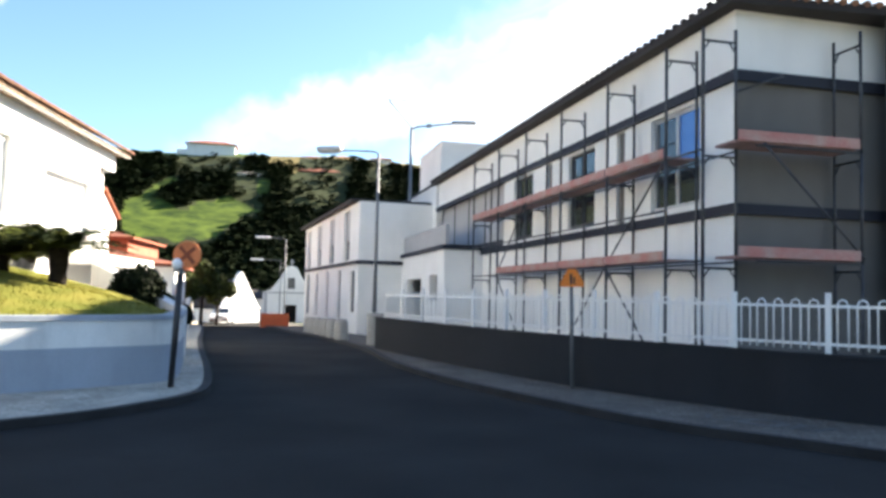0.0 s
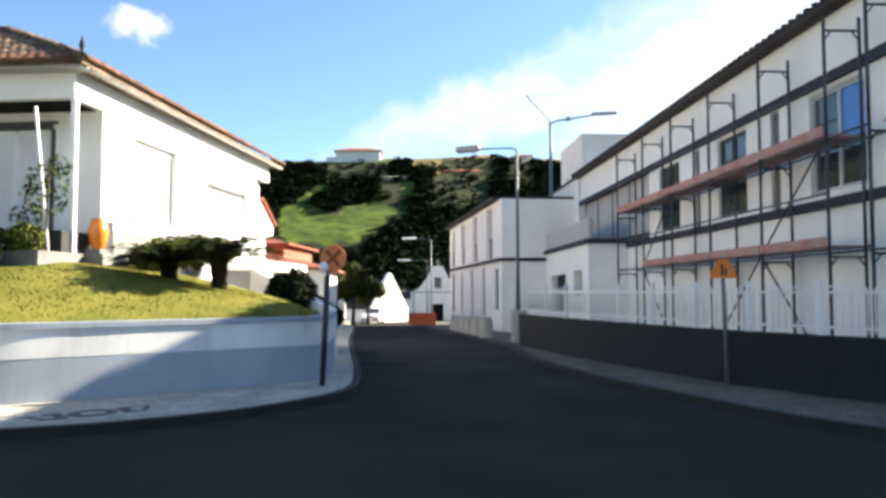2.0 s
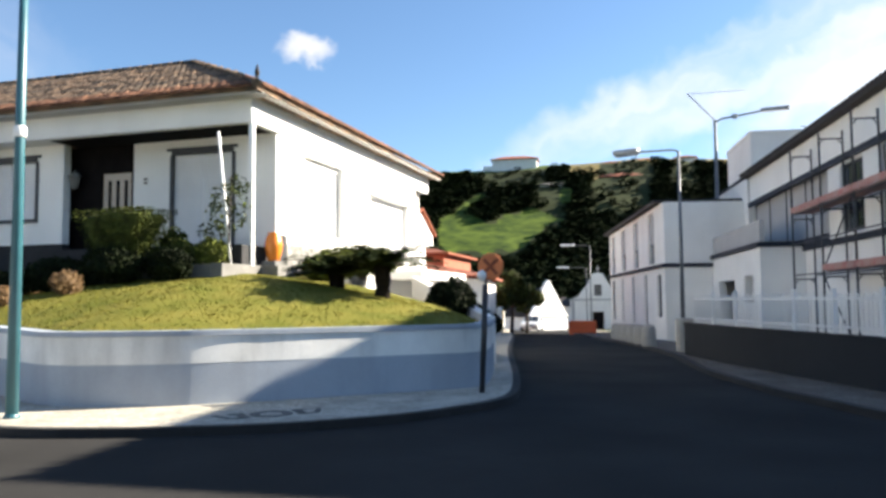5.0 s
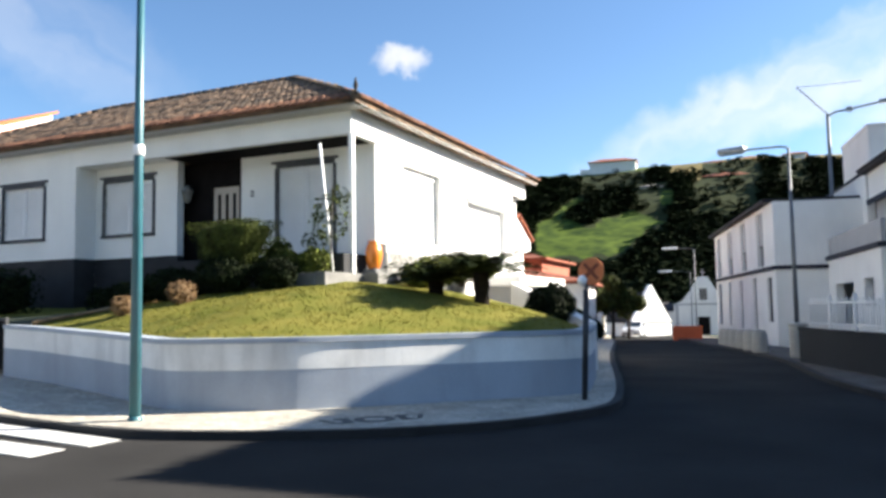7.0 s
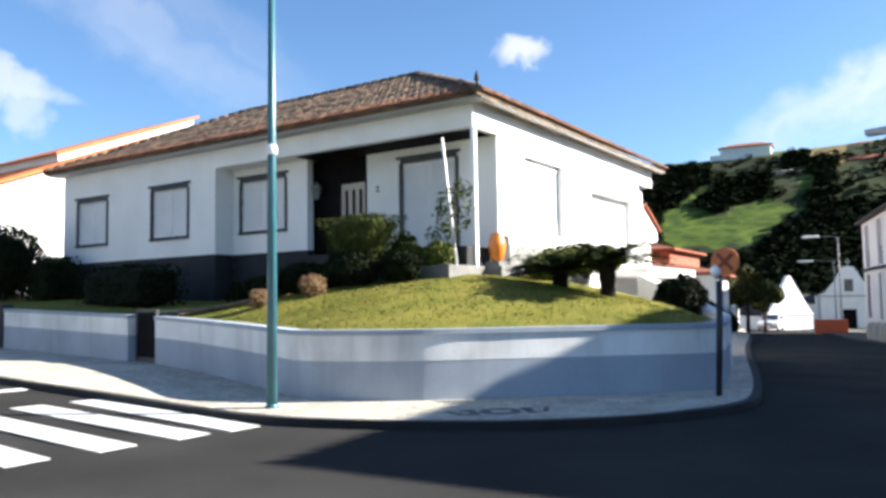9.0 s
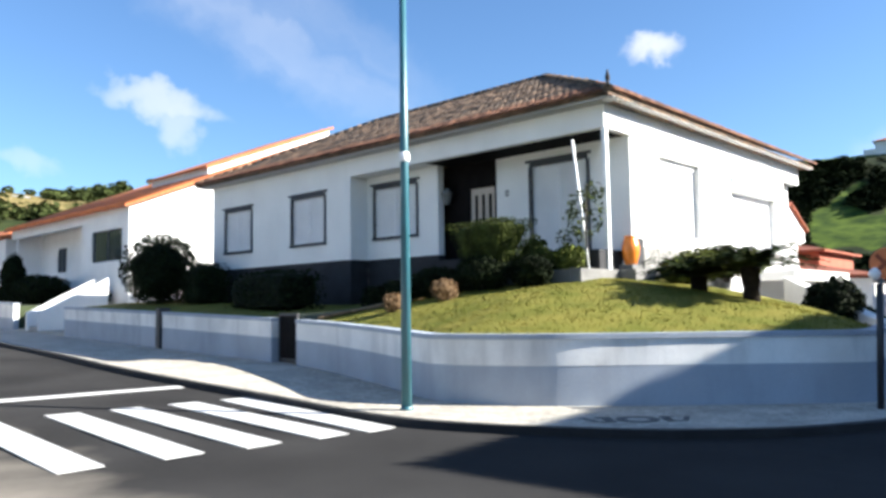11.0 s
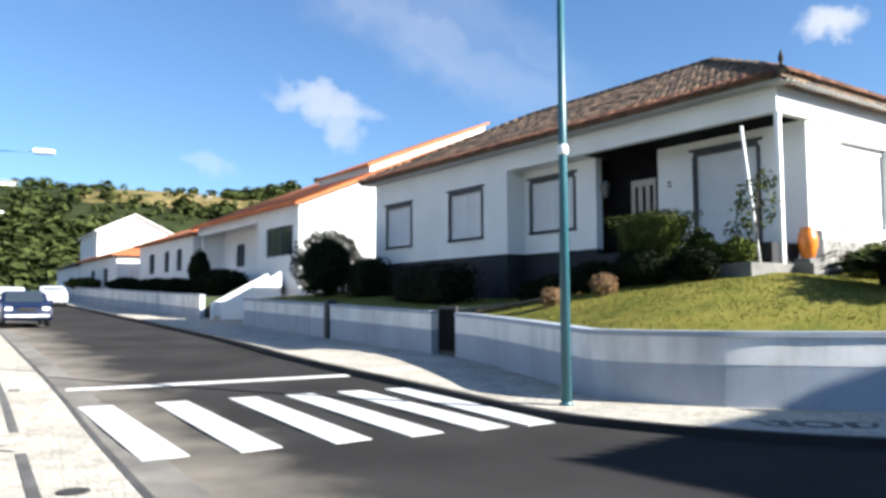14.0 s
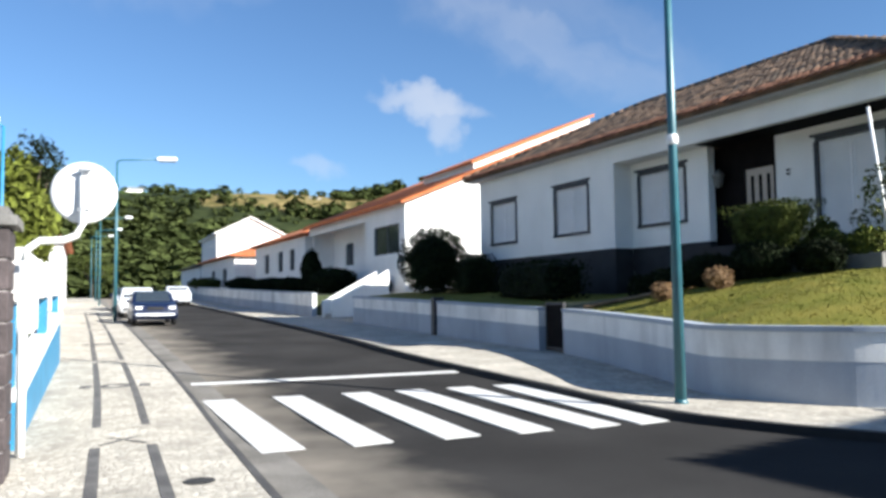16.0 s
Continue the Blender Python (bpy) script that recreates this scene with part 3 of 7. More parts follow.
RIDGE = ((-180, 5), (-90, 4), (-40, 6), (-5, 10.6), (3, 10.0), (10, 10.6), (20, 10.1), (26, 9.9), (45, 9.6), (72, 9.0), (77, 8.2), (82, 8.4), (93, 8.2), (98, 9.4), (110, 10), (150, 7), (180, 5))


def ridge_el(az):
    for (a, e), (b, f) in zip(RIDGE, RIDGE[1:]):
        if a <= az <= b:
            return e + (f - e) * (az - a) / (b - a)
    return 5


def land_z(x, y):
    r, az = math.hypot(x, y), math.degrees(math.atan2(-x, y))
    z = near_z(x, y)
    s = max(0.0, (r - 150) / 210)
    top = 1.6 + 360 * math.tan(radians(ridge_el(az))) - 3.0
    if s > 0:
        u = min(1.0, s)
        rise = u * u * (3 - 2 * u) * 0.45 + u * 0.55
        bumps = noise.noise(Vector((x * 0.02, y * 0.02, 0))) * 7 + noise.noise(Vector((x * 0.06, y * 0.06, 3))) * 2.5
        z = z * (1 - u) + top * rise + bumps * u * (1.15 - u)
        if s > 1:
            z += 0.10 * min(r - 360, 250) - 0.02 * max(0, r - 610)
    return z


def ramp(v, a, b):
    u = max(0.0, min(1.0, (v - a) / (b - a)))
    return u * u * (3 - 2 * u)


def wobble(az, r, k):
    return noise.noise(Vector((az * 0.9, r * 0.05, k)))


def green_field(az, r):
    """How far the slope is open green field here, 0 to 1."""
    if r > 335:
        return ramp(r, 335, 345)
    top = 252 + 6 * math.sin(az * 1.1) + 7 * wobble(az, 0, 2.5)
    low = 215 + 26 * ramp(20 - az, 0.5, 3.6) + 6 * wobble(az, 0, 7.5)
    body = ramp(az, 15.4, 16.2) * (1 - ramp(az, 24.9, 25.6)) * ramp(r, low - 2, low + 4) * (1 - ramp(r, top - 4, top + 3))
    mid = 22.0 + (290 - r) * 0.053 + 0.25 * wobble(0, r, 4.5)
    strip = (1 - ramp(abs(az - mid), 0.3, 0.75)) * ramp(r, 228, 236) * (1 - ramp(r, 286, 296))
    patch = (1 - ramp(abs(az - 15.7), 0.25, 0.7)) * ramp(r, 258, 266) * (1 - ramp(r, 280, 288))
    return max(body, strip, patch)


def dry_field(az, r):
    """How far the slope is open dry grass here, 0 to 1."""
    crest = ramp(az, -6, -2) * (1 - ramp(az, 13, 15.2)) * ramp(r, 318, 340)
    knoll = (1 - ramp(abs(az - 14.4), 0.8, 1.5)) * ramp(r, 290, 302)
    far = ramp(az, 64, 67) * (1 - ramp(az, 86, 91)) * ramp(r, 262, 300) * 0.8
    return max(crest, knoll * 0.9, far)


def make_ground():
    rs = [0, 4, 8, 12, 17, 22, 28, 36, 46, 60, 78, 100, 125, 150] + [150 + 5 * i for i in range(1, 46)] + [400, 470, 560, 700, 1000, 1600, 2600]
    n = 1440
    verts, faces, mats, field, dry = [], [], [], [], []

    for r in rs:
        for k in range(n):
            a = 2 * math.pi * k / n
            x, y = -r * math.sin(a), r * math.cos(a)
            az = 360 * (k if k < n // 2 else k - n) / n
            verts.append((x, y, land_z(x, y) - (0.06 if r < 150 else 0.0)))
            field.append(green_field(az, r))
            dry.append(dry_field(az, r))
    for i in range(len(rs) - 1):
        for k in range(n):
            j = (k + 1) % n
            faces.append((i * n + k, i * n + j, (i + 1) * n + j, (i + 1) * n + k))
            mats.append(0 if rs[i] < 150 else 1)
    me = bpy.data.meshes.new("ground")
    me.from_pydata(verts, [], faces)
    for k in ("earth", "hill"):
        me.materials.append(M[k])
    for layer, values in (("field", field), ("dry", dry)):
        me.attributes.new(layer, "FLOAT", "POINT").data.foreach_set("value", values)
    me.polygons.foreach_set("material_index", mats)
    me.polygons.foreach_set("use_smooth", [True] * len(faces))
    tagged(new("ground", me), "grassy ground rising into terraced green hills", "ground", kind="structure")


make_ground()

KERB_H = 0.10
# kerb lines, from the far end of the main street, round the corner, up the side street
KERB_CORNER = smooth([(-120, -5.0), (-70, 0.3), (-29.3, 4.54), (-18, 5.3), (-12, 5.95), (-8.9, 6.2), (-7.7, 6.55), (-6.6, 7.15), (-5.6, 7.9), (-4.72, 9.0), (-4.3, 9.95), (-4.08, 10.8), (-4.1, 11.7), (-4.55, 13.2), (-5.35, 15.4), (-8.6, 24.0), (-16, 45), (-36, 100)], 5)
KERB_RIGHT = smooth([(40, -2), (20, 2.2), (9, 6.2), (5.3, 7.5), (3.5, 8.75), (2.2, 9.85), (1.1, 11.4), (0.3, 12.7), (-0.6, 14.3), (-1.9, 17.4), (-3.35, 22.4), (-6.2, 31), (-12, 47), (-28, 100)], 5)
KERB_NEAR = smooth([(40, -8), (12, 0.2), (4, 1.5), (0, 1.2), (-6.5, 0.78), (-14.1, 0.22), (-24.3, -0.75), (-31.3, -1.45), (-70, -5.5), (-120, -11.0)], 5)
WALL_CORNER = smooth([(-32, 7.3), (-24, 8.15), (-16.5, 8.75), (-13.4, 8.45), (-11.2, 8.02), (-9.95, 7.75), (-9.1, 7.95), (-8.12, 8.6), (-7.27, 9.52), (-6.45, 10.5), (-5.68, 11.45), (-5.1, 12.2), (-5.1, 13.0), (-5.9, 15.4)], 10)
WALL_RIGHT = smooth([(14, 6.3), (9, 7.8), (5.13, 9.85), (3.67, 11.05), (1.59, 13.44), (-0.7, 17.3), (-2.75, 21.2)], 5)


def road_z(x, y):
    return near_z(x, y)


def walk_z(x, y):
    return near_z(x, y) + KERB_H


def sheet(name, outline, z, material, label, category, thick=0.25):
    bm = prism(outline, lambda x, y: z(x, y) - thick, z)
    bmesh.ops.triangulate(bm, faces=[f for f in bm.faces if len(f.verts) > 4])
    return solid(name, bm, material, label, category, kind="structure")


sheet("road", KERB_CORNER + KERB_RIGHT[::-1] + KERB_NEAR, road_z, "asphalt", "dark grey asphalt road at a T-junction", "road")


def offset(line, d):
    out = []
    for i, p in enumerate(line):
        a, b = Vector(line[max(i - 1, 0)]), Vector(line[min(i + 1, len(line) - 1)])
        t = (b - a).normalized()
        out.append((p[0] - t.y * d, p[1] + t.x * d))
    return out


def kerb(name, line, d, material="kerb", label="dark basalt kerb along the pavement"):
    bm = ribbon(line, offset(line, d), lambda x, y: near_z(x, y) - 0.2, lambda x, y: walk_z(x, y) + 0.005)
    solid(name, bm, material, label, "kerb", kind="structure")


kerb("kerb_corner", KERB_CORNER, 0.14)
kerb("kerb_right", KERB_RIGHT, -0.14)
kerb("kerb_near", KERB_NEAR, 0.07, "kerb_pale", "grey stone kerb along the near pavement")
bm = ribbon(KERB_NEAR, offset(KERB_NEAR, -0.5), lambda x, y: near_z(x, y) - 0.02, lambda x, y: near_z(x, y) + 0.005)
solid("gutter", bm, "gutter", "pale dusty gutter along the near kerb", "gutter", kind="structure")


def slab(name, line, other, label, material="pavement"):
    bm = bmesh.new()
    ribbon(line, other, lambda x, y: near_z(x, y) - 0.2, walk_z, bm)
    solid(name, bm, material, label, "pavement", kind="structure")


sheet("pavement_corner", offset(KERB_CORNER, 0.142) + [(-37.6, 100.5), (-17.6, 45.5), (-9.7, 24.4), (-6.0, 15.4)] + offset(WALL_CORNER, 0.1)[::-1][1:] + [(-70, 4.0), (-120, -1.0)], walk_z, "pavement", "pale limestone cobble pavement round the corner", "pavement", 0.3)
# right side takes the copy with shade in its colour
slab("pavement_right", offset(KERB_RIGHT, -0.142), offset(KERB_RIGHT, -2.6), "brownish cobble pavement along a dark wall, darkened for shade", "pavement_shaded")
slab("pavement_near", offset(KERB_NEAR, 0.072), offset(KERB_NEAR, 2.6), "pale cobble pavement with dark cobble pattern")

# ---- garden wall round the corner house ----


def strip_wall(name, line, layers, label, d):
    """A low wall along a line: layers of (z0, z1, proud, material, part name)."""
    w = thing(name, label, "wall", kind="structure")
    for z0, z1, proud, material, pname in layers:
        bm = ribbon(offset(line, -proud * (1 if d > 0 else -1)), offset(line, d + proud * (1 if d > 0 else -1)), lambda x, y: near_z(x, y) + z0, lambda x, y: near_z(x, y) + z1)
        part(pname, bm, material, w)
    return w


def stretch(line, x0, x1):
    """The piece of a line between two x values."""
    out = []
    for p, q in zip(line, line[1:]):
        for x in (x0, x1):
            if min(p[0], q[0]) < x < max(p[0], q[0]) and abs(q[0] - p[0]) > 1e-6:
                f = (x - p[0]) / (q[0] - p[0])
                out.append((x, p[1] + f * (q[1] - p[1])))
        if x0 <= q[0] <= x1:
            out.append(q)
    return out


GATE = (-17.5, -16.32)
GATE_Y = 8.75
k = next(i for i, p in enumerate(WALL_CORNER) if p[0] > -12)
RUN = WALL_CORNER[: k + 1]
LAYERS = ((0.0, 0.70, 0.0, "wall_grey", "base_band"), (0.70, 1.10, 0.004, "wall_white", "upper_band"), (1.10, 1.18, 0.035, "wall_grey", "coping"))
for run in (stretch(RUN, GATE[1], -12.0) + WALL_CORNER[k:], [WALL_CORNER[0]] + stretch(RUN, -31.9, GATE[0])):
    strip_wall("garden_wall", run, LAYERS, "low garden wall, white above a weathered grey band", 0.22)

RIGHT_LAYERS = ((0.0, 0.90, 0.0, "wall_dark", "wall_body"), (0.90, 0.955, 0.02, "wall_dark", "coping"))
strip_wall("street_wall", WALL_RIGHT, RIGHT_LAYERS, "low dark grey rendered wall under a white railing", -0.2)

# ---- lawn ----


def seg_dist(x, y, line):
    best = 1e9
    for (ax, ay), (bx, by) in zip(line, line[1:]):
        dx, dy = bx - ax, by - ay
        t = max(0, min(1, ((x - ax) * dx + (y - ay) * dy) / (dx * dx + dy * dy + 1e-9)))
        best = min(best, math.hypot(x - ax - t * dx, y - ay - t * dy))
    return best


HOUSE = pose(-11.5, 14.2, 0, 0, 0, 7.7)


def lawn_z(x, y):
    d = seg_dist(x, y, WALL_CORNER)
    k = max(0.0, min(1.0, (x + 18.5) / 5.5))
    return near_z(x, y) + 1.12 + (0.50 + 1.12 * k * k * (3 - 2 * k)) * (1 - math.exp(-max(0, d - 0.2) / 5.0)) + 0.03 * noise.noise(Vector((x, y, 0)))


def make_lawn():
    inner = offset(WALL_CORNER, 0.221)
    hx = HOUSE.inverted()
    bm = bmesh.new()
    rows = []
    n = 14
    for i, (x, y) in enumerate(inner):
        # towards the house: the front line or, past the corner, the side
        p = hx @ Vector((x, y, 0))
        q = Vector((min(p.x, -0.4), max(1.0, min(p.y, 5.0)), 0)) if p.x < -0.4 else Vector((-0.4, max(1.0, min(p.y + 2.0, 9)), 0))
        e = HOUSE @ q
        rows.append([bm.verts.new((x + (e.x - x) * k / n, y + (e.y - y) * k / n, 0)) for k in range(n + 1)])
    for r in rows:
        for v in r:
            v.co.z = lawn_z(v.co.x, v.co.y)
    for a, b in zip(rows, rows[1:]):
        for k in range(n):
            bm.faces.new((a[k], a[k + 1], b[k + 1], b[k])).smooth = True
    solid("lawn", bm, "lawn", "sloping front lawn of short yellow-green grass", "lawn", kind="structure")


make_lawn()


def grass():
    """Short blades over the lawn, thickest towards the wall."""
    rng = random.Random(17)
    inner = offset(WALL_CORNER, 0.25)
    hx = HOUSE.inverted()
    verts, faces = [], []
    while len(faces) < 22000:
        x, y = rng.uniform(-16.0, -5.2), rng.uniform(8.0, 15.5)
        p = hx @ Vector((x, y, 0))
        if p.x < -0.6 and p.y > -1.6 or p.x > -0.6 and p.x < 0.6 and p.y > -1.3 or p.y > 9:
            continue
        if not inside(x, y, inner):
            continue
        z = lawn_z(x, y) - 0.01
        a, hgt, w = rng.uniform(0, 6.28), rng.uniform(0.018, 0.042), rng.uniform(0.008, 0.018)
        dx, dy = math.cos(a), math.sin(a)
        lean = rng.uniform(0.02, 0.06)
        o = len(verts)
        verts += [(x - dx * w, y - dy * w, z), (x + dx * w, y + dy * w, z), (x - dy * lean, y + dx * lean, z + hgt)]
        faces.append((o, o + 1, o + 2))
    me = bpy.data.meshes.new("grass")
    me.from_pydata(verts, [], faces)
    me.materials.append(M["grass"])
    tagged(new("grass", me), "short yellow-green grass blades on the front lawn", "grass", kind="stuff")


def inside(x, y, line):
    """Whether a place lies on the garden's side of the wall line."""
    ok = False
    ring_pts = line + [(-6.5, 16.5), (-32, 16.5)]
    for (ax, ay), (bx, by) in zip(ring_pts, ring_pts[1:] + ring_pts[:1]):
        if (ay > y) != (by > y) and x < ax + (y - ay) * (bx - ax) / (by - ay):
            ok = not ok
    return ok


grass()


def soil_shade_bed():
    """Dark bare soil between the gate, the path's edging and the porch, its dark colour also standing in for shade on
    the lawn, with a low clay edging along the lawn.
    """
    q0, q1 = Vector((-16.0, 9.15)), HOUSE @ Vector((-4.3, -1.4, 0))
    q1 = Vector((q1.x, q1.y))
    far = HOUSE @ Vector((-11.5, -0.2, 0))
    n = 16
    bm = bmesh.new()
    rows = []
    for i in range(n + 1):
        a = q0.lerp(q1, i / n)
        b = Vector((-19.0, 9.3)).lerp(Vector((far.x + 6.0, far.y + 0.8)), i / n)
        rows.append([bm.verts.new((*a.lerp(b, k / 8), 0)) for k in range(9)])
    for r in rows:
        for v in r:
            v.co.z = lawn_z(v.co.x, v.co.y) + 0.03
    for a, b in zip(rows, rows[1:]):
        for k in range(8):
            bm.faces.new((a[k], a[k + 1], b[k + 1], b[k])).smooth = True
    # dark sheet: soil, and the lawn's shade put into its colour
    solid("soil_shade_bed", bm, "earth", "dark soil bed before the villa's plinth, its tone standing in for shade", "bed", kind="structure")
    pts = [(*q0.lerp(q1, i / 12), 0) for i in range(13)]
    pts = [(x, y, lawn_z(x, y) + 0.06) for x, y, _ in pts]
    solid("bed_edging", bent(pts, 0.05, 6), "terracotta_edge", "low worn clay edging between lawn and soil bed", "edging")


soil_shade_bed()

# ---- the corner house ----


def shutter_window(parent, x0, x1, z0, z1, y, leaves=2, outer=0.12):
    """A window in a grey stone surround with closed white louvred shutters."""
    w = part("window", boxes(((x0 - 0.04, y - 0.05, z1), (x1 + 0.04, y + 0.12, z1 + outer)), ((x0 - outer * 0.8, y - 0.03, z0), (x0, y + 0.12, z1)), ((x1, y - 0.03, z0), (x1 + outer * 0.8, y + 0.12, z1)), ((x0 - 0.1, y - 0.07, z0 - 0.09), (x1 + 0.1, y + 0.12, z0)), ((x0 - 0.16, y - 0.08, z1 + outer), (x1 + 0.16, y + 0.1, z1 + outer + 0.06))), "grey_frame", parent, "dark grey stone window surround")
    width = (x1 - x0) / leaves
    for k in range(leaves):
        a, b = x0 + k * width + 0.01, x0 + (k + 1) * width - 0.01
        leaf = part("shutter", boxes(((a, y + 0.05, z0), (a + 0.06, y + 0.09, z1)), ((b - 0.06, y + 0.05, z0), (b, y + 0.09, z1)), ((a, y + 0.05, z0), (b, y + 0.09, z0 + 0.07)), ((a, y + 0.05, z1 - 0.07), (b, y + 0.09, z1)), ((a, y + 0.085, z0), (b, y + 0.10, z1))), "shutter", w, "closed white louvred shutter")
        bm = bmesh.new()
        n = int((z1 - z0 - 0.14) / 0.06)
        for i in range(n):
            z = z0 + 0.08 + i * (z1 - z0 - 0.16) / n
            vs = [bm.verts.new(p) for p in ((a + 0.06, y + 0.055, z), (b - 0.06, y + 0.055, z), (b - 0.06, y + 0.083, z + 0.05), (a + 0.06, y + 0.083, z + 0.05))]
            bm.faces.new(vs)
        part("slats", bm, "shutter", leaf)
    return w


def tile_mesh():
    bm = bmesh.new()
    n = 5
    ends = []
    for y, r, z in ((0.0, 0.105, 0.0), (0.42, 0.085, 0.02)):
        ends.append([bm.verts.new((r * math.cos(math.pi * i / n), y, z + r * 0.75 * math.sin(math.pi * i / n))) for i in range(n + 1)])
    for i in range(n):
        bm.faces.new((ends[0][i], ends[0][i + 1], ends[1][i + 1], ends[1][i])).smooth = True
    bm.faces.new(ends[0][::-1])
    return as_mesh("tile", bm, "tile_edge")


def tiled_slope(roof, a, b, top_a, top_b, tile, rows_as_parts, mat_name="tile", pitch=0.21, course=0.34):
    """Barrel tiles over the slope between the eave a-b and the ridge top_a-top_b: the lowest courses as single tiles, the rest joined."""
    a, b, top_a, top_b = map(Vector, (a, b, top_a, top_b))
    along = (b - a).normalized()
    up = (top_a - a) - along * (top_a - a).dot(along)
    length, run = (b - a).length, up.length
    up.normalize()
    normal = along.cross(up)
    if normal.z < 0:
        normal.negate()
    s0, s1 = (top_a - a).dot(along), (top_b - a).dot(along)
    rot = Matrix((along, up, along.cross(up))).transposed().to_4x4()
    flip = Matrix.Diagonal((1, 1, 1 if along.cross(up).z > 0 else -1, 1))
    verts, faces = [], []
    base = [v.co.copy() for v in tile.vertices]
    polys = [tuple(p.vertices) for p in tile.polygons]
    k = 0
    v = -0.06
    while v < run - 0.1:
        f = max(0.0, v) / run
        lo, hi = f * s0, length + f * (s1 - length)
        u = math.ceil((lo + 0.02) / pitch) * pitch
        while u < hi - 0.02:
            p = a + along * u + up * v + normal * (0.03 + random.uniform(-0.006, 0.006))
            m = Matrix.Translation(p) @ rot @ flip @ Matrix.Rotation(random.uniform(-0.03, 0.03), 4, "Z")
            if k < rows_as_parts:
                ob = new("tile", tile)
                ob.parent = roof
                ob.matrix_local = m
            else:
                o = len(verts)
                verts += [tuple(m @ c) for c in base]
                faces += [tuple(i + o for i in q) for q in polys]
            u += pitch
        v += course
        k += 1
    if verts:
        me = bpy.data.meshes.new("tiles")
        me.from_pydata(verts, [], faces)
        me.materials.append(M[mat_name])
        me.polygons.foreach_set("use_smooth", [True] * len(faces))
        ob = part("tiles", me, None, roof)
        ob["kind"] = "stuff"


def make_house():
    h = thing("corner_house", "white single-storey villa with hipped clay-tile roof on a raised lawn", "house", HOUSE)
    BASE, FLOOR, SOFFIT, EAVE = 1.4, 3.15, 5.80, 6.4
    LEFT, BACK, REC, RECX = -17.5, 12.9, 1.25, -9.2
    BAY, BAYX = 0.72, -6.05
    wins = [(-16.54, -14.84, 3.8, 5.3), (-12.28, -10.52, 3.8, 5.34)]
    part("wall_front_left", wall_with(RECX - LEFT, FLOOR, EAVE, 0.25, wins, start=LEFT), "white", h)
    door, fwin = (-5.25, -4.3, 2.95, 5.05), (-3.0, -1.25, 2.98, 5.4)
    part("wall_recess", wall_with(BAYX - RECX, FLOOR, SOFFIT, 0.25, [(-8.82, -6.96, 3.84, 5.38)], start=RECX, at=BAY), "white", h)
    part("wall_recess_side", boxes(((RECX - 0.25, 0.251, FLOOR), (RECX - 0.001, BAY + 0.25, SOFFIT))), "white", h)
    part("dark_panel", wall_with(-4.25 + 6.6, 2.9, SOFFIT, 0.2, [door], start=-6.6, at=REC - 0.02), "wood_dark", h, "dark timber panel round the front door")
    part("wall_porch", wall_with(4.25 - 0.0, 2.9, SOFFIT, 0.25, [fwin], start=-4.25, at=REC), "white", h)
    side_wins = [(2.75, 5.2, 3.4, 5.5), (7.3, 10.9, 3.2, 5.45)]
    part("wall_side", wall_with(11.5 - REC, FLOOR - 0.1, SOFFIT, -0.25, side_wins, start=REC + 0.251, along="y", at=0.0), "white", h)
    part("wall_side_end", boxes(((-0.25, 11.752, 2.2), (-0.0, BACK, 4.5))), "white", h)
    part("wall_back", boxes(((LEFT, BACK - 0.25, BASE), (-0.26, BACK, SOFFIT))), "white", h)
    part("wall_left", boxes(((LEFT, 0.251, BASE), (LEFT + 0.25, BACK - 0.251, SOFFIT))), "white", h)
    part("plinth_front", boxes(((LEFT - 0.03, -0.03, BASE), (RECX + 0.03, 0.24, FLOOR - 0.002))), "basalt", h, "dark basalt plinth")
    part("plinth_recess", boxes(((RECX + 0.031, BAY - 0.03, BASE), (BAYX + 0.03, BAY + 0.24, FLOOR - 0.002))), "basalt", h, "dark basalt plinth")
    part("plinth_side", boxes(((-0.24, REC + 0.5, BASE), (0.03, 7.0, FLOOR - 0.102))), "rubble", h, "grey rubble stone base")
    part("plinth_corner", boxes(((-0.24, REC, BASE), (0.04, REC + 0.499, FLOOR + 0.1))), "basalt", h, "dark basalt plinth")
    part("plinth_rear", boxes(((-0.24, 7.001, BASE), (0.02, BACK, FLOOR - 0.102))), "white", h)
    part("plinth_return", boxes(((RECX - 0.25, 0.241, BASE), (RECX + 0.03, BAY - 0.031, FLOOR - 0.002))), "basalt", h, "dark basalt plinth")
    part("porch_floor", boxes(((BAYX + 0.031, -0.3, 1.6), (0.02, REC - 0.031, 2.9))), "basalt", h, "dark stone porch floor")
    # fascia beam under the eaves and the soffit over the recess
    for lo, hi in (((RECX + 0.001, -0.003, SOFFIT), (0.06, 0.2, EAVE)), ((-0.14, 0.201, SOFFIT), (0.06, BACK + 0.2, EAVE)), ((LEFT, 0.251, SOFFIT + 0.002), (LEFT + 0.2, BACK + 0.2, EAVE)), ((LEFT + 0.201, BACK, SOFFIT + 0.002), (-0.141, BACK + 0.2, EAVE))):
        part("fascia", boxes((lo, hi)), "white", h)
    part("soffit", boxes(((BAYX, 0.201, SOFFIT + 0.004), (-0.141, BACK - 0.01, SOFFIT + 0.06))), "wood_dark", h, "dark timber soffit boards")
    part("recess_ceiling", boxes(((RECX + 0.001, 0.201, SOFFIT + 0.004), (BAYX - 0.001, BAY + 0.25, SOFFIT + 0.06))), "white", h)
    part("eave_board", boxes(((LEFT - 0.35, -0.42, EAVE - 0.05), (0.42, -0.004, EAVE + 0.004))), "clad_light", h, "grey eave board")
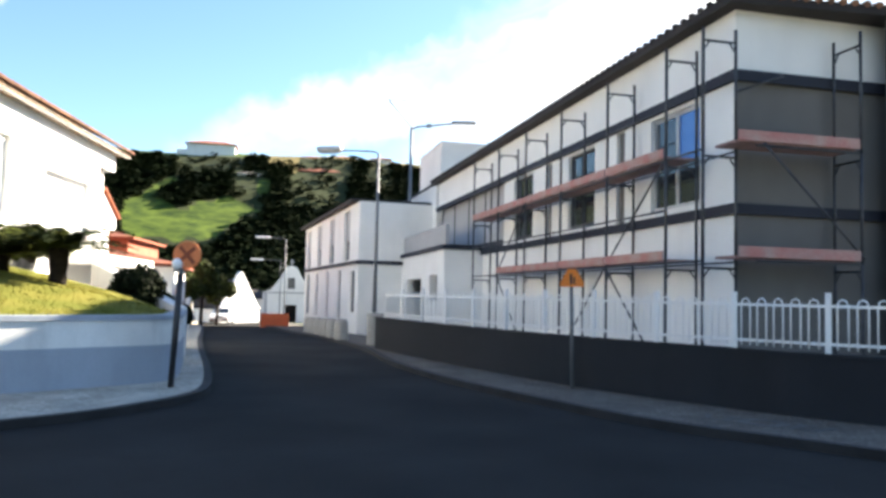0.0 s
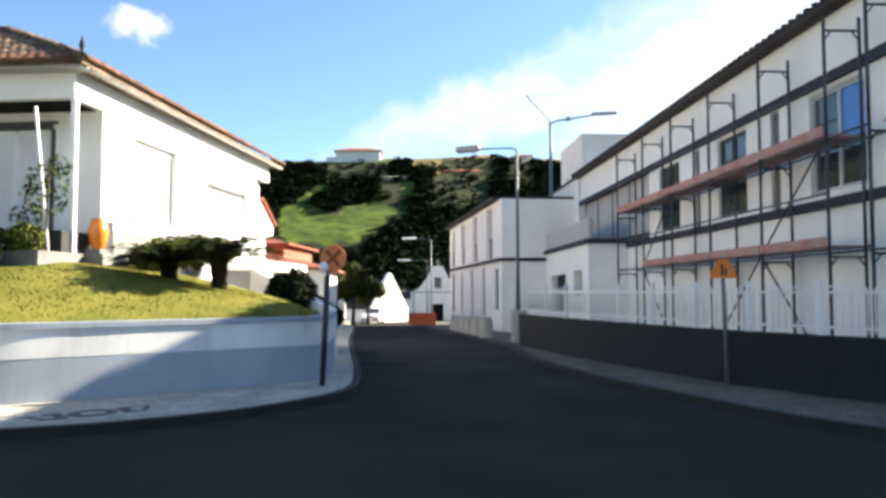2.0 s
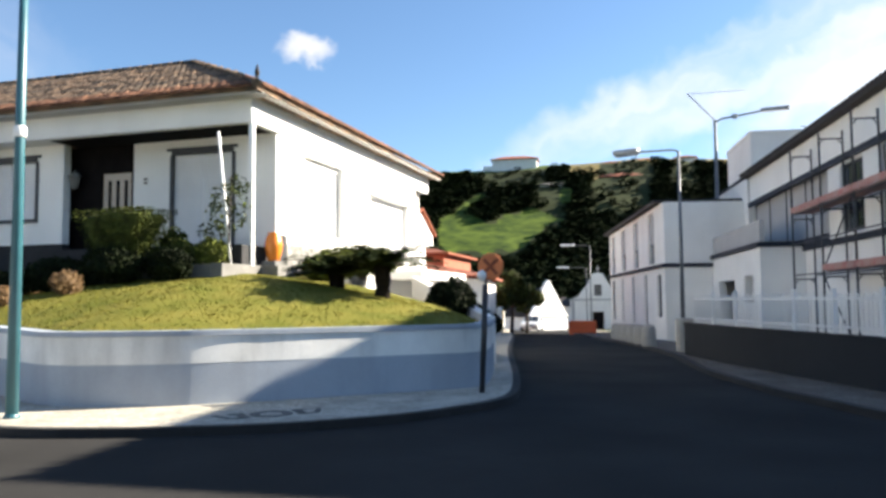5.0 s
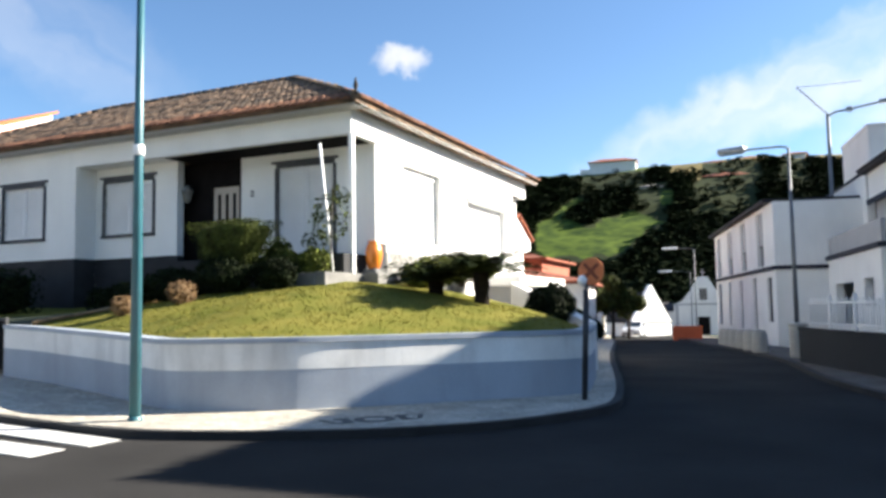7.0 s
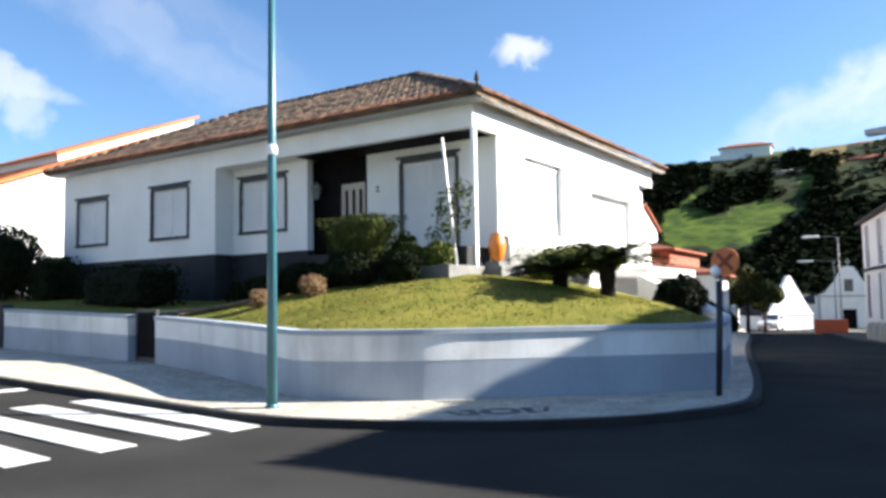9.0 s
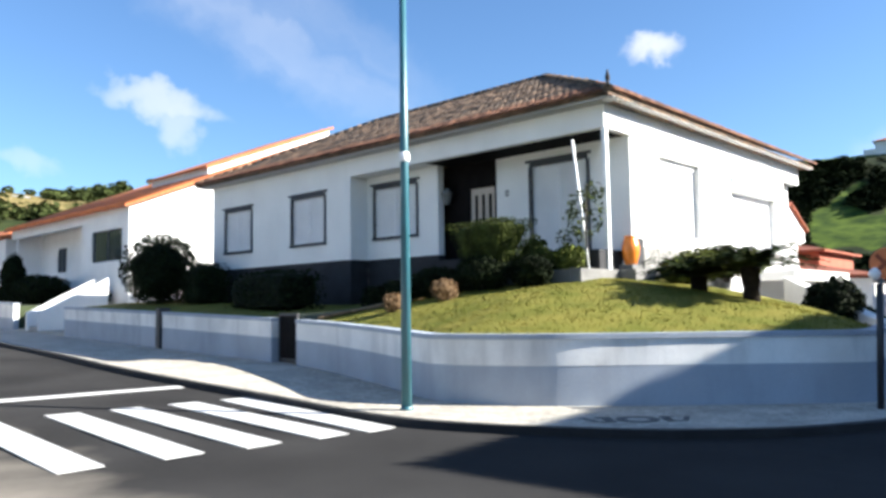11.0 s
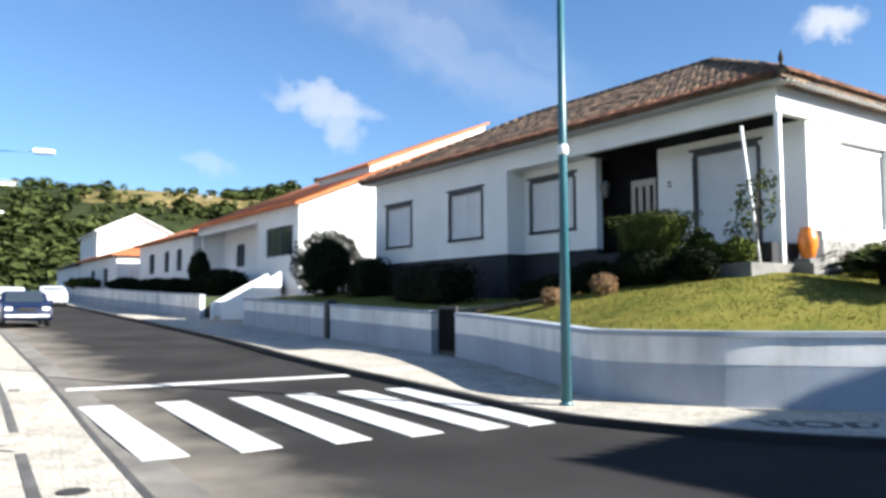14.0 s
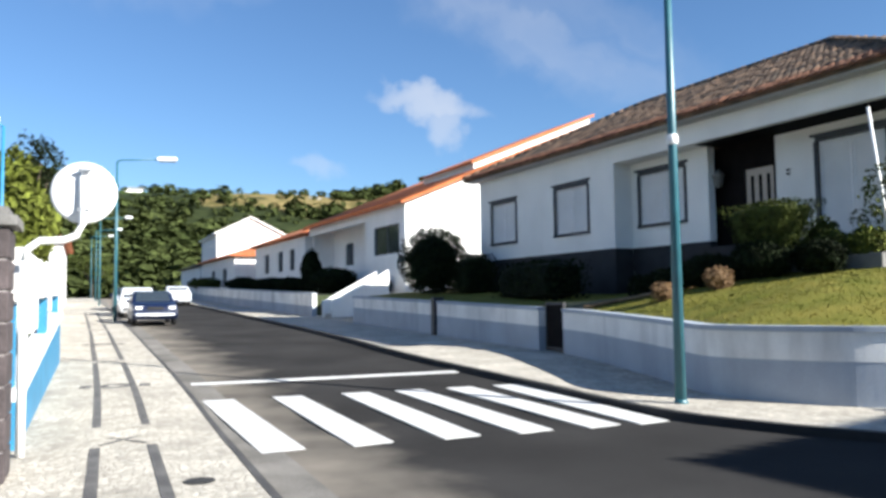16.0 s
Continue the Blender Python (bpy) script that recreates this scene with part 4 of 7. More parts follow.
    post = part("porch_post", boxes(((-0.04, 0.02, 2.4), (0.08, 0.14, SOFFIT - 0.001)), bevel=0.01), "white_clean", h)
    # porch ornaments
    for x0, x1, z0, z1 in wins:
        shutter_window(h, x0, x1, z0, z1, 0.0)
    shutter_window(h, -8.82, -6.96, 3.84, 5.38, BAY)
    shutter_window(h, fwin[0], fwin[1], fwin[2], fwin[3], REC)
    # front door with three glazed slots
    d = part("front_door", boxes(((door[0], REC + 0.04, door[2]), (door[1], REC + 0.1, door[3]))), "door", h, "pale panelled front door")
    for k in range(3):
        x = door[0] + 0.18 + k * 0.26
        part("door_pane", boxes(((x, REC + 0.02, 3.9), (x + 0.09, REC + 0.045, 4.85))), "wood_dark", d)
    part("door_knob", lathe([(0.01, 0), (0.035, 0.015), (0.035, 0.04), (0.01, 0.055)], 10, at=(door[1] - 0.1, REC + 0.0, 3.9)), "steel", d)
    # roller shutters of the side windows, with their housings
    for y0, y1, z0, z1 in side_wins:
        w = part("side_window", boxes(((-0.23, y0, z0), (-0.20, y1, z1))), "shutter", h, "closed white roller shutter")
        bm = bmesh.new()
        n = int((z1 - z0 - 0.2) / 0.055)
        for i in range(n):
            z = z0 + i * 0.055
            box(bm, (-0.20, y0 + 0.03, z + 0.006), (-0.185, y1 - 0.03, z + 0.05))
        part("shutter_slats", bm, "shutter", w)
        part("shutter_box", boxes(((-0.199, y0, z1 - (0.42 if y0 > 6 else 0.16)), (0.10 if y0 > 6 else -0.15, y1, z1)), bevel=0.02), "white_clean", w)
        part("window_sill", boxes(((-0.1, y0 - 0.08, z0 - 0.06), (0.07, y1 + 0.08, z0))), "white", w)
    # roof: hipped, ridge along the front, barrel tiles
    roof = part("roof", bmesh.new(), "tile", h, "weathered brown clay barrel-tile roof")
    O, RZ = 0.5, 9.2
    x0, x1, y0, y1 = LEFT - O, O, -O, BACK + O
    ym = 5.2
    rl, rr = (LEFT + 4.0, ym, RZ), (-5.2, ym, RZ)
    bm = bmesh.new()
    z = EAVE + 0.06
    corners = [bm.verts.new(p) for p in ((x0, y0, z), (x1, y0, z), (x1, y1, z), (x0, y1, z))]
    low = [bm.verts.new(p) for p in ((x0, y0, z - 0.055), (x1, y0, z - 0.055), (x1, y1, z - 0.055), (x0, y1, z - 0.055))]
    r0, r1 = bm.verts.new(rl), bm.verts.new(rr)
    back = bm.verts.new((-5.2, y1 - 4.0, RZ - 0.2))
    bm.faces.new((corners[0], corners[1], r1, r0))
    bm.faces.new((corners[1], corners[2], back, r1))
    bm.faces.new((corners[2], corners[3], r0, back))
    bm.faces.new((back, r0, r1))
    bm.faces.new((corners[3], corners[0], r0))
    for i in range(4):
        j = (i + 1) % 4
        bm.faces.new((low[i], low[j], corners[j], corners[i]))
    bm.faces.new(low[::-1])
    roof.data = as_mesh("roof", bm, "tile")
    tile = tile_mesh()
    tiled_slope(roof, (x0, y0, z), (x1, y0, z), rl, rr, tile, 2)
    tiled_slope(roof, (x1 + 0.04, y0, z + 0.06), (x1 + 0.04, y1, z + 0.06), rr, (-5.2, y1 - 4.0, RZ - 0.2), tile, 2)
    # hip and ridge capping
    bm = bmesh.new()
    for p, q in (((x1, y0, z), rr), (rr, rl), ((x0, y0, z), rl)):
        p, q = Vector(p), Vector(q)
        n = int((q - p).length / 0.38)
        for i in range(n):
            s = p + (q - p) * (i / n)
            e = p + (q - p) * ((i + 1.15) / n)
            tube(bm, s + Vector((0, 0, 0.07)), e + Vector((0, 0, 0.09)), 0.12, 0.10, 8)
    part("ridge_tiles", bm, "tile", roof)
    part("finial", lathe([(0.05, 0), (0.07, 0.06), (0.03, 0.12), (0.06, 0.2), (0.05, 0.28), (0.01, 0.42)], 10, at=(x1 - 0.02, y0 + 0.02, z + 0.1)), "tile_dark", roof, "small dark roof-corner finial")
    # dentils of mortar under the eave tiles
    bm = bmesh.new()
    for i in range(int((y1 - y0) / 0.21)):
        box(bm, (x1 - 0.2, y0 + 0.26 + i * 0.21, z - 0.085), (x1 - 0.02, y0 + 0.33 + i * 0.21, z - 0.056))
    part("eave_mortar", bm, "white", h)["kind"] = "stuff"
    # balcony slab at the far end of the side
    part("balcony_slab", boxes(((0.05, 8.7, 2.3), (1.3, 14.1, 2.62)), bevel=0.02), "white", h)
    return h


make_house()

# ---- the long building under scaffold ----
RB = Matrix.Translation((0, 0, -0.2)) @ Matrix.Scale(1.127, 4) @ pose(4.6, 13.8, 0, 0, 0, 15.8)


def make_long_building():
    h = thing("long_building", "long two-storey white building with dark ledges, under renovation", "building", RB)
    L, W, E = 23.6, 12.0, 6.9
    holes = []
    for y0, y1 in ((1.15, 3.05), (5.95, 7.65), (10.5, 12.3)):
        holes.append((y0, y1, 3.5, 5.5))
    slots = [(4.3, 4.72, 3.38, 5.56), (8.9, 9.3, 3.38, 5.56)]
    part("wall_street", wall_with(L - 10.2, -0.15, E, 0.3, holes + slots, along="y", at=0.0, start=0.0), "white", h)
    part("wall_street_far", wall_with(10.2 - 0.002, 5.75, E, 0.3, [], along="y", at=0.0, start=13.402), "white", h)
    part("wall_recess", boxes(((1.6, 13.402, 3.6), (1.9, L - 0.01, 5.75))), "clad_light", h)
    part("wall_far_low", boxes(((0.0, 13.402, 0.0), (0.3, L, 3.35))), "white", h)
    part("terrace_floor", boxes(((0.002, 13.41, 3.352), (1.9, L, 3.6))), "navy", h)
    part("wall_end_upper", boxes(((0.301, 0.0, 5.8), (W, 0.3, E))), "white", h)
    part("wall_end", boxes(((0.301, 0.0, -0.15), (W, 0.3, 5.79)), ((0.003, -0.02, -0.15), (0.31, -0.002, 5.70))), "clad", h, "grey rendered gable wall")
    part("wall_rear", boxes(((W - 0.3, 0.301, 0), (W, L, E))), "white", h)
    part("wall_far_end", boxes(((0.301, L - 0.3, 0), (W - 0.301, L - 0.002, E))), "white", h)
    # unseen skewed wing on the gable side, added to widen the road shadow
    part("gable_wing", prism([(2.9, -0.73), (W, -2.04), (W, -0.35), (2.9, -0.35)], lambda x, y: -0.15, lambda x, y: E + 0.14), "clad", h)
    # ledges
    part("ledge_upper", boxes(((-0.10, -0.10, 5.58), (-0.002, L, 5.78)), ((-0.002, -0.10, 5.58), (W, -0.002, 5.78))), "navy", h, "dark blue-grey ledge")
    part("ledge_lower", boxes(((-0.10, -0.10, 3.17), (-0.002, L, 3.36)), ((-0.002, -0.10, 3.17), (W, -0.002, 3.36))), "navy", h, "dark blue-grey ledge")
    # windows
    for k, (y0, y1, z0, z1) in enumerate(holes):
        w = part("window", boxes(((0.08, y0, z0), (0.16, y0 + 0.08, z1)), ((0.08, y1 - 0.08, z0), (0.16, y1, z1)), ((0.08, y0 + 0.081, z0), (0.16, y1 - 0.081, z0 + 0.08)), ((0.08, y0 + 0.081, z1 - 0.08), (0.16, y1 - 0.081, z1)), ((0.08, (y0 + y1) / 2 - 0.05, z0 + 0.081), (0.16, (y0 + y1) / 2 + 0.05, z1 - 0.081))), "alu" if k == 0 else "grey_frame", h)
        for a, b in ((y0 + 0.08, (y0 + y1) / 2 - 0.05), ((y0 + y1) / 2 + 0.05, y1 - 0.08)):
            mid = z0 + 0.95
            part("pane", boxes(((0.11, a, mid), (0.125, b, z1 - 0.08))), "glass_blue" if k == 0 and a < 2 else "glass", w)
            part("pane", boxes(((0.11, a, z0 + 0.08), (0.125, b, mid - 0.06))), "glass", w)
            part("transom", boxes(((0.09, a, mid - 0.06), (0.15, b, mid))), "grey_frame", w)
    for y0, y1, z0, z1 in slots:
        part("slot_window", boxes(((0.08, y0, z0), (0.16, y1, z1))), "clad", h, "narrow grey recessed strip")
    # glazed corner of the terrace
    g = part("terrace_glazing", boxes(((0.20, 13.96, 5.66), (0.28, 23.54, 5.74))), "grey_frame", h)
    for y in (14.0, 16.4, 18.8, 21.2, 23.5):
        part("mullion", boxes(((0.20, y - 0.04, 3.6), (0.28, y + 0.04, 5.659))), "grey_frame", g)
    # opaque light grey panes: the glass's pale reflection given as colour
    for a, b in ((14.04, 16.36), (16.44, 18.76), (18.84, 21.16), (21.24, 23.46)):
        part("pane", boxes(((0.23, a, 3.62), (0.25, b, 5.655))), "clad_light", g, "terrace pane with its pale reflection put into the grey")
    # roof with projecting eaves
    roof = part("roof", bmesh.new(), "tile_dark", h, "low dark tiled roof with projecting eaves")
    bm = bmesh.new()
    o = 0.32
    # gable eave skewed 1 m outward to carry its cast shadow farther
    c = [(-o, -o), (W + o, -o - 1.0), (W + o, L + o), (-o, L + o)]
    lo, mid = [bm.verts.new((*p, E)) for p in c], [bm.verts.new((*p, E + 0.16)) for p in c]
    r0, r1 = bm.verts.new((W / 2, 6, E + 2.0)), bm.verts.new((W / 2, L - 6, E + 2.0))
    for i in range(4):
        j = (i + 1) % 4
        bm.faces.new((lo[i], lo[j], mid[j], mid[i]))
    bm.faces.new(lo[::-1])
    bm.faces.new((mid[0], mid[1], r0))
    bm.faces.new((mid[1], mid[2], r1, r0))
    bm.faces.new((mid[2], mid[3], r1))
    bm.faces.new((mid[3], mid[0], r0, r1))
    roof.data = as_mesh("roof", bm, "tile_dark")
    return h


LONG_BUILDING = make_long_building()

# ---- road markings and pavement ornaments ----


def flat(name, quads, z, material, label, category, lift=0.006, kind=""):
    bm = bmesh.new()
    for quad in quads:
        prism(quad, lambda x, y: z(x, y) - 0.01, lambda x, y: z(x, y) + lift, bm)
    return solid(name, bm, material, label, category, kind=kind)


for far_y, near_y in ((0.70, 1.15), (1.78, 2.15), (2.90, 3.22), (3.82, 4.18), (4.74, 5.13), (5.62, 5.86)):
    ob = flat("crossing_stripe", [[(-12.75, far_y - 0.24), (-8.52, near_y - 0.24), (-8.6, near_y + 0.24), (-12.75, far_y + 0.24)]], road_z, "paint", "white painted zebra-crossing stripe on the asphalt", "road marking")
    ob["group"] = "zebra crossing stripes"
flat("stop_line", [[(-14.95, 0.35), (-14.62, 0.35), (-14.72, 5.5), (-15.05, 5.5)]], road_z, "paint", "white painted stop line across one lane", "road marking")


def along_kerb(x, d):
    """A place on the near pavement, d metres in from its kerb."""
    line = KERB_NEAR
    for p, q in zip(line, line[1:]):
        if q[0] <= x <= p[0]:
            f = (x - p[0]) / (q[0] - p[0])
            return (x, p[1] + f * (q[1] - p[1]) - d)
    return (x, -d)


def ring(c, r0, r1, squash=1.0, n=28):
    quads = []
    for i in range(n):
        a, b = 2 * math.pi * i / n, 2 * math.pi * (i + 1) / n
        quads.append([(c[0] + r0 * math.cos(a), c[1] + r0 * squash * math.sin(a)), (c[0] + r1 * math.cos(a), c[1] + r1 * squash * math.sin(a)), (c[0] + r1 * math.cos(b), c[1] + r1 * squash * math.sin(b)), (c[0] + r0 * math.cos(b), c[1] + r0 * squash * math.sin(b))])
    return quads


def bar(p, q, w):
    p, q = Vector(p), Vector(q)
    n = (q - p).normalized()
    n = Vector((-n.y, n.x)) * w / 2
    return [tuple(p - n), tuple(q - n), tuple(q + n), tuple(p + n)]


def cobble_band(x0, x1):
    for d in (0.80, 1.36):
        quads = [bar(along_kerb(x, d), along_kerb(x - 0.5, d), 0.10) for x in np.arange(x0, x1 + 0.4, -0.5)]
        flat("cobble_line", quads, walk_z, "cobble_dark", "dark basalt cobble line in the pale pavement", "paving line")
    flat("cobble_cross", [bar(along_kerb(x0 + 0.05, 0.85), along_kerb(x0 + 0.6, 1.31), 0.05), bar(along_kerb(x0 + 0.05, 1.31), along_kerb(x0 + 0.6, 0.85), 0.05)], walk_z, "cobble_dark", "dark basalt cobble cross in the pale pavement", "paving ornament")


cobble_band(-4.0, -9.3)
cobble_band(-9.75, -18.4)
cobble_band(-18.85, -30.2)
cobble_band(-30.65, -46.0)
for x in (-14.3, -23.5, -35):
    c = along_kerb(x, 1.08)
    flat("cobble_rosette", ring(c, 0.15, 0.27, 1.0) + [bar((c[0], c[1] - 0.55), (c[0], c[1] - 0.38), 0.3), bar((c[0], c[1] + 0.38), (c[0], c[1] + 0.55), 0.3)], walk_z, "cobble_dark", "dark basalt cobble rosette in the pale pavement", "paving ornament")
c = along_kerb(-7.0, 0.52)
solid("manhole_cover", lathe([(0.13, -0.02), (0.13, 0.008), (0.11, 0.012)], 20, at=(c[0], c[1], walk_z(*c))), "kerb", "small round iron cover set in the pavement", "cover")


def corner_ornament(c, turn, k=1.0):
    quads = ring((0, 0), 0.17, 0.31)
    for s in (-1, 1):
        quads += [bar((s * 0.42, -0.24), (s * 0.42, 0.24), 0.13), bar((s * 0.42, 0.2), (s * 0.58, 0.2), 0.08), bar((s * 0.42, -0.2), (s * 0.58, -0.2), 0.08), bar((s * 0.62, -0.2), (s * 0.78, 0.2), 0.08)]
    t = radians(turn)
    quads = [[(c[0] + k * (x * math.cos(t) - y * math.sin(t)), c[1] + k * (x * math.sin(t) + y * math.cos(t))) for x, y in q] for q in quads]
    flat("cobble_ornament", quads, walk_z, "cobble_dark", "dark basalt cobble ornament in the corner pavement", "paving ornament")


corner_ornament((-6.38, 8.42), 52, 0.92)
corner_ornament((3.62, 9.85), -38)

# ---- street furniture ----


def street_lamp(name, x, y, height, arm, head_len, material, label, turn, band=False, base_r=0.09, head_mat="lamp_glass"):
    """A tapered pole with a bent arm and a lamp head; turn: degrees the arm points to."""
    z = walk_z(x, y)
    h = thing(name, label, "street lamp", pose(x, y, z, 0, 0, turn), group="street lamps")
    bm = bmesh.new()
    tube(bm, (0, 0, 0), (0, 0, height), base_r, base_r * 0.55, 12)
    part("pole", bm, material, h)
    part("base_collar", lathe([(base_r * 1.25, 0), (base_r * 1.25, 0.02), (base_r * 1.04, 0.05), (base_r * 1.0, 0.06)], 14), material, h)
    if arm:
        part("arm", bent([(0, 0, height - 0.05), (0.06, 0, height + 0.02), (0.2, 0, height + 0.06), (arm, 0, height + 0.12)], base_r * 0.42), material, h)
        head = part("lamp_head", boxes(((arm - 0.1, -0.13, height + 0.07), (arm + head_len, 0.13, height + 0.24)), bevel=0.06), head_mat, h, "lamp head")
        part("lamp_cover", boxes(((arm - 0.02, -0.1, height + 0.03), (arm + head_len - 0.06, 0.1, height + 0.068))), "steel", head)
    if band:
        part("band", lathe([(0.07, 3.71), (0.083, 3.73), (0.083, 3.84), (0.07, 3.86)], 14), "white_clean", h, "white band round the pole")
    return h


street_lamp("street_lamp", -9.32, 6.82, 7.95, 1.3, 0.7, "pole_green", "tall teal-painted steel street lamp pole on the pavement", 260, True, 0.082)
street_lamp("street_lamp", -36.3, -2.25, 7.0, 1.75, 0.75, "pole_green", "teal street lamp with a bent arm and pale head", 84, False, 0.08)
street_lamp("street_lamp", -3.2, 24.35, 6.1, 1.35, 0.75, "pole_grey", "grey street lamp with a slim arm over the road", 170, False, 0.07, "steel")
street_lamp("street_lamp", -18.2, 73.0, 8.1, 1.6, 1.3, "pole_grey", "far grey street lamp with a pale head", 185, False, 0.07)
street_lamp("street_lamp", -24.5, 96.0, 7.6, 2.3, 1.5, "pole_grey", "far grey street lamp with a pale head", 185, False, 0.07)
street_lamp("street_lamp", -19.6, -3.62, 5.3, 0.2, 0.3, "blue_paint", "blue-painted street lamp behind the pillar", 264, False, 0.06)
for x, y, hh in ((-58, -4.6, 6.0), (-72, -6.0, 6.0), (-86, -7.6, 6.2)):
    street_lamp("street_lamp", x, y, hh, 1.7, 0.4, "pole_green", "far teal street lamp with a pale head", 84, False, 0.07)


def round_sign(x, y):
    z = walk_z(x, y)
    s = thing("round_sign", "round faded orange works sign on a dark leaning post", "traffic sign", pose(x, y, z, 0, 2.6, 0))
    bm = bmesh.new()
    tube(bm, (0, 0, 0), (0.0, 0, 1.75), 0.045, 0.05, 10)
    part("post", bm, "pole_black", s)
    bm = bmesh.new()
    tube(bm, (0, 0.02, 1.2), (0.0, 0.02, 2.1), 0.03, 0.03, 8)
    part("upper_post", bm, "pole_grey", s)
    turn = Matrix.Rotation(radians(90), 4, "X")
    bm = lathe([(0.20, -0.012), (0.218, -0.006), (0.218, 0.006), (0.20, 0.012)], 28)
    bm.transform(Matrix.Translation((0.10, -0.05, 2.04)) @ turn)
    disc = part("disc", bm, "orange_dull", s, "faded orange disc with a dark cross")
    bm = boxes(((-0.17, -0.071, -0.028), (0.17, -0.064, 0.028)), ((-0.028, -0.072, -0.17), (0.028, -0.065, 0.17)))
    bm.transform(Matrix.Translation((0.10, 0, 2.04)) @ Matrix.Rotation(radians(45), 4, "Y"))
    part("cross", bm, "tile_red", disc, "dark red diagonal cross")
    bm = lathe([(0.02, 0), (0.07, 0.04), (0.085, 0.09), (0.07, 0.14), (0.02, 0.18)], 14, at=(-0.04, -0.06, 1.80))
    part("warning_lamp", bm, "lamp_glass", s, "small white globe lamp")


round_sign(-4.66, 11.65)


def works_sign(x, y):
    z = walk_z(x, y)
    s = thing("works_sign", "orange triangular works sign on a slim grey post", "traffic sign", pose(x, y, z, 0, -1.2, 8))
    bm = bmesh.new()
    tube(bm, (0, 0, 0), (0, 0, 1.95), 0.035, 0.03, 10)
    part("post", bm, "pole_grey", s)
    bm = bmesh.new()
    pts = ((-0.20, 1.70), (0.20, 1.70), (0.20, 1.78), (0.07, 2.0), (-0.07, 2.0), (-0.20, 1.78))
    lo, hi = [bm.verts.new((a, -0.05, b)) for a, b in pts], [bm.verts.new((a, -0.03, b)) for a, b in pts]
    bm.faces.new(lo)
    bm.faces.new(hi[::-1])
    for i in range(6):
        j = (i + 1) % 6
        bm.faces.new((lo[i], lo[j], hi[j], hi[i]))
    panel = part("panel", bm, "orange", s)
    part("symbol", boxes(((-0.04, -0.056, 1.74), (0.0, -0.051, 1.92)), ((0.02, -0.056, 1.74), (0.05, -0.051, 1.86))), "pole_black", panel, "plain dark marks")


works_sign(1.64, 13.05)

bx, by = -3.0, 23.1
b = thing("litter_bin", "pale round concrete litter bin by the dark wall", "bin", pose(bx, by, walk_z(bx, by)))
part("body", lathe([(0.22, 0), (0.25, 0.03), (0.25, 0.82), (0.23, 0.86)], 20), "concrete", b)
part("lid", lathe([(0.27, 0.86), (0.27, 0.92), (0.2, 0.96)], 20), "concrete", b)
for k in range(6):
    x, y = -4.7 - 0.75 * k, 27.0 + 2.4 * k
    p = thing("concrete_bollard", "squat pale concrete bollard along the kerb", "bollard", pose(x, y, walk_z(x, y)), group="bollards along the side street")
    part("body", lathe([(0.24, 0), (0.26, 0.05), (0.24, 0.6), (0.18, 0.72), (0.05, 0.76)], 14), "concrete", p)
p = thing("works_barrier", "orange plastic works barrier in the far road", "barrier", pose(-14.5, 55.5, near_z(-14.5, 55.5), 0, 0, 16))
part("panel", boxes(((-1.0, -0.2, 0.12), (1.0, 0.2, 1.0)), bevel=0.05), "barrier", p)
for s in (-0.8, 0.8):
    part("foot", boxes(((s - 0.15, -0.3, 0), (s + 0.15, 0.3, 0.119))), "barrier", p)

# ---- traffic mirror, stone pillar and blue-framed wall beside the near pavement ----
mx, my = -8.8, -1.42
m = thing("traffic_mirror", "white-backed convex traffic mirror on a curved white arm", "mirror", pose(mx, my, walk_z(mx, my)))
part("post", tubes(((0, 0, 0), (0, 0, 1.95)), r=0.045, seg=12), "white_clean", m)
part("arm", bent([(0, 0, 1.94), (0.0, 0.03, 2.08), (0.0, 0.14, 2.16), (0.0, 0.36, 2.17), (0.0, 0.48, 2.22), (0.0, 0.53, 2.34), (0, 0.53, 2.84)], 0.038, 10), "white_clean", m)
bm = lathe([(0.05, 0.0), (0.2, -0.012), (0.30, -0.045), (0.325, -0.06), (0.325, -0.035), (0.30, -0.02), (0.2, 0.012), (0.05, 0.02)], 36)
bm.transform(Matrix.Translation((-0.06, 0.53, 2.68)) @ Matrix.Rotation(radians(90), 4, "Y"))
disc = part("mirror_back", bm, "white_clean", m, "white back of the mirror")
part("bracket", boxes(((0.001, 0.515, 2.45), (0.03, 0.545, 2.91)), ((-0.02, 0.48, 2.89), (0.035, 0.61, 2.92)), ((-0.02, 0.48, 2.47), (0.035, 0.59, 2.50))), "steel", disc, "galvanised bracket")

gp = thing("gate_pillar", "dark stone block pillar with a pale cap", "pillar", pose(-7.75, -1.63, walk_z(-8, -1.6), 0, 0, 5))
part("core", boxes(((-0.26, -0.26, 0), (0.26, 0.26, 2.19))), "mortar", gp)
for k in range(8):
    part("block", boxes(((-0.28, -0.28, 0.01 + k * 0.272), (0.28, 0.28, 0.262 + k * 0.272)), bevel=0.012), "block", gp)
part("cap", boxes(((-0.34, -0.34, 2.191), (0.34, 0.34, 2.28)), ((-0.26, -0.26, 2.281), (0.26, 0.26, 2.36)), bevel=0.01), "stone", gp)

fz = walk_z(-9.5, -1.6)
f = thing("boundary_wall", "low blue wall with a sloping white cap and blue posts", "wall", pose(-9.2, -1.62, fz, 0, 0, 184.5))
LONG = 9.6
bm = bmesh.new()
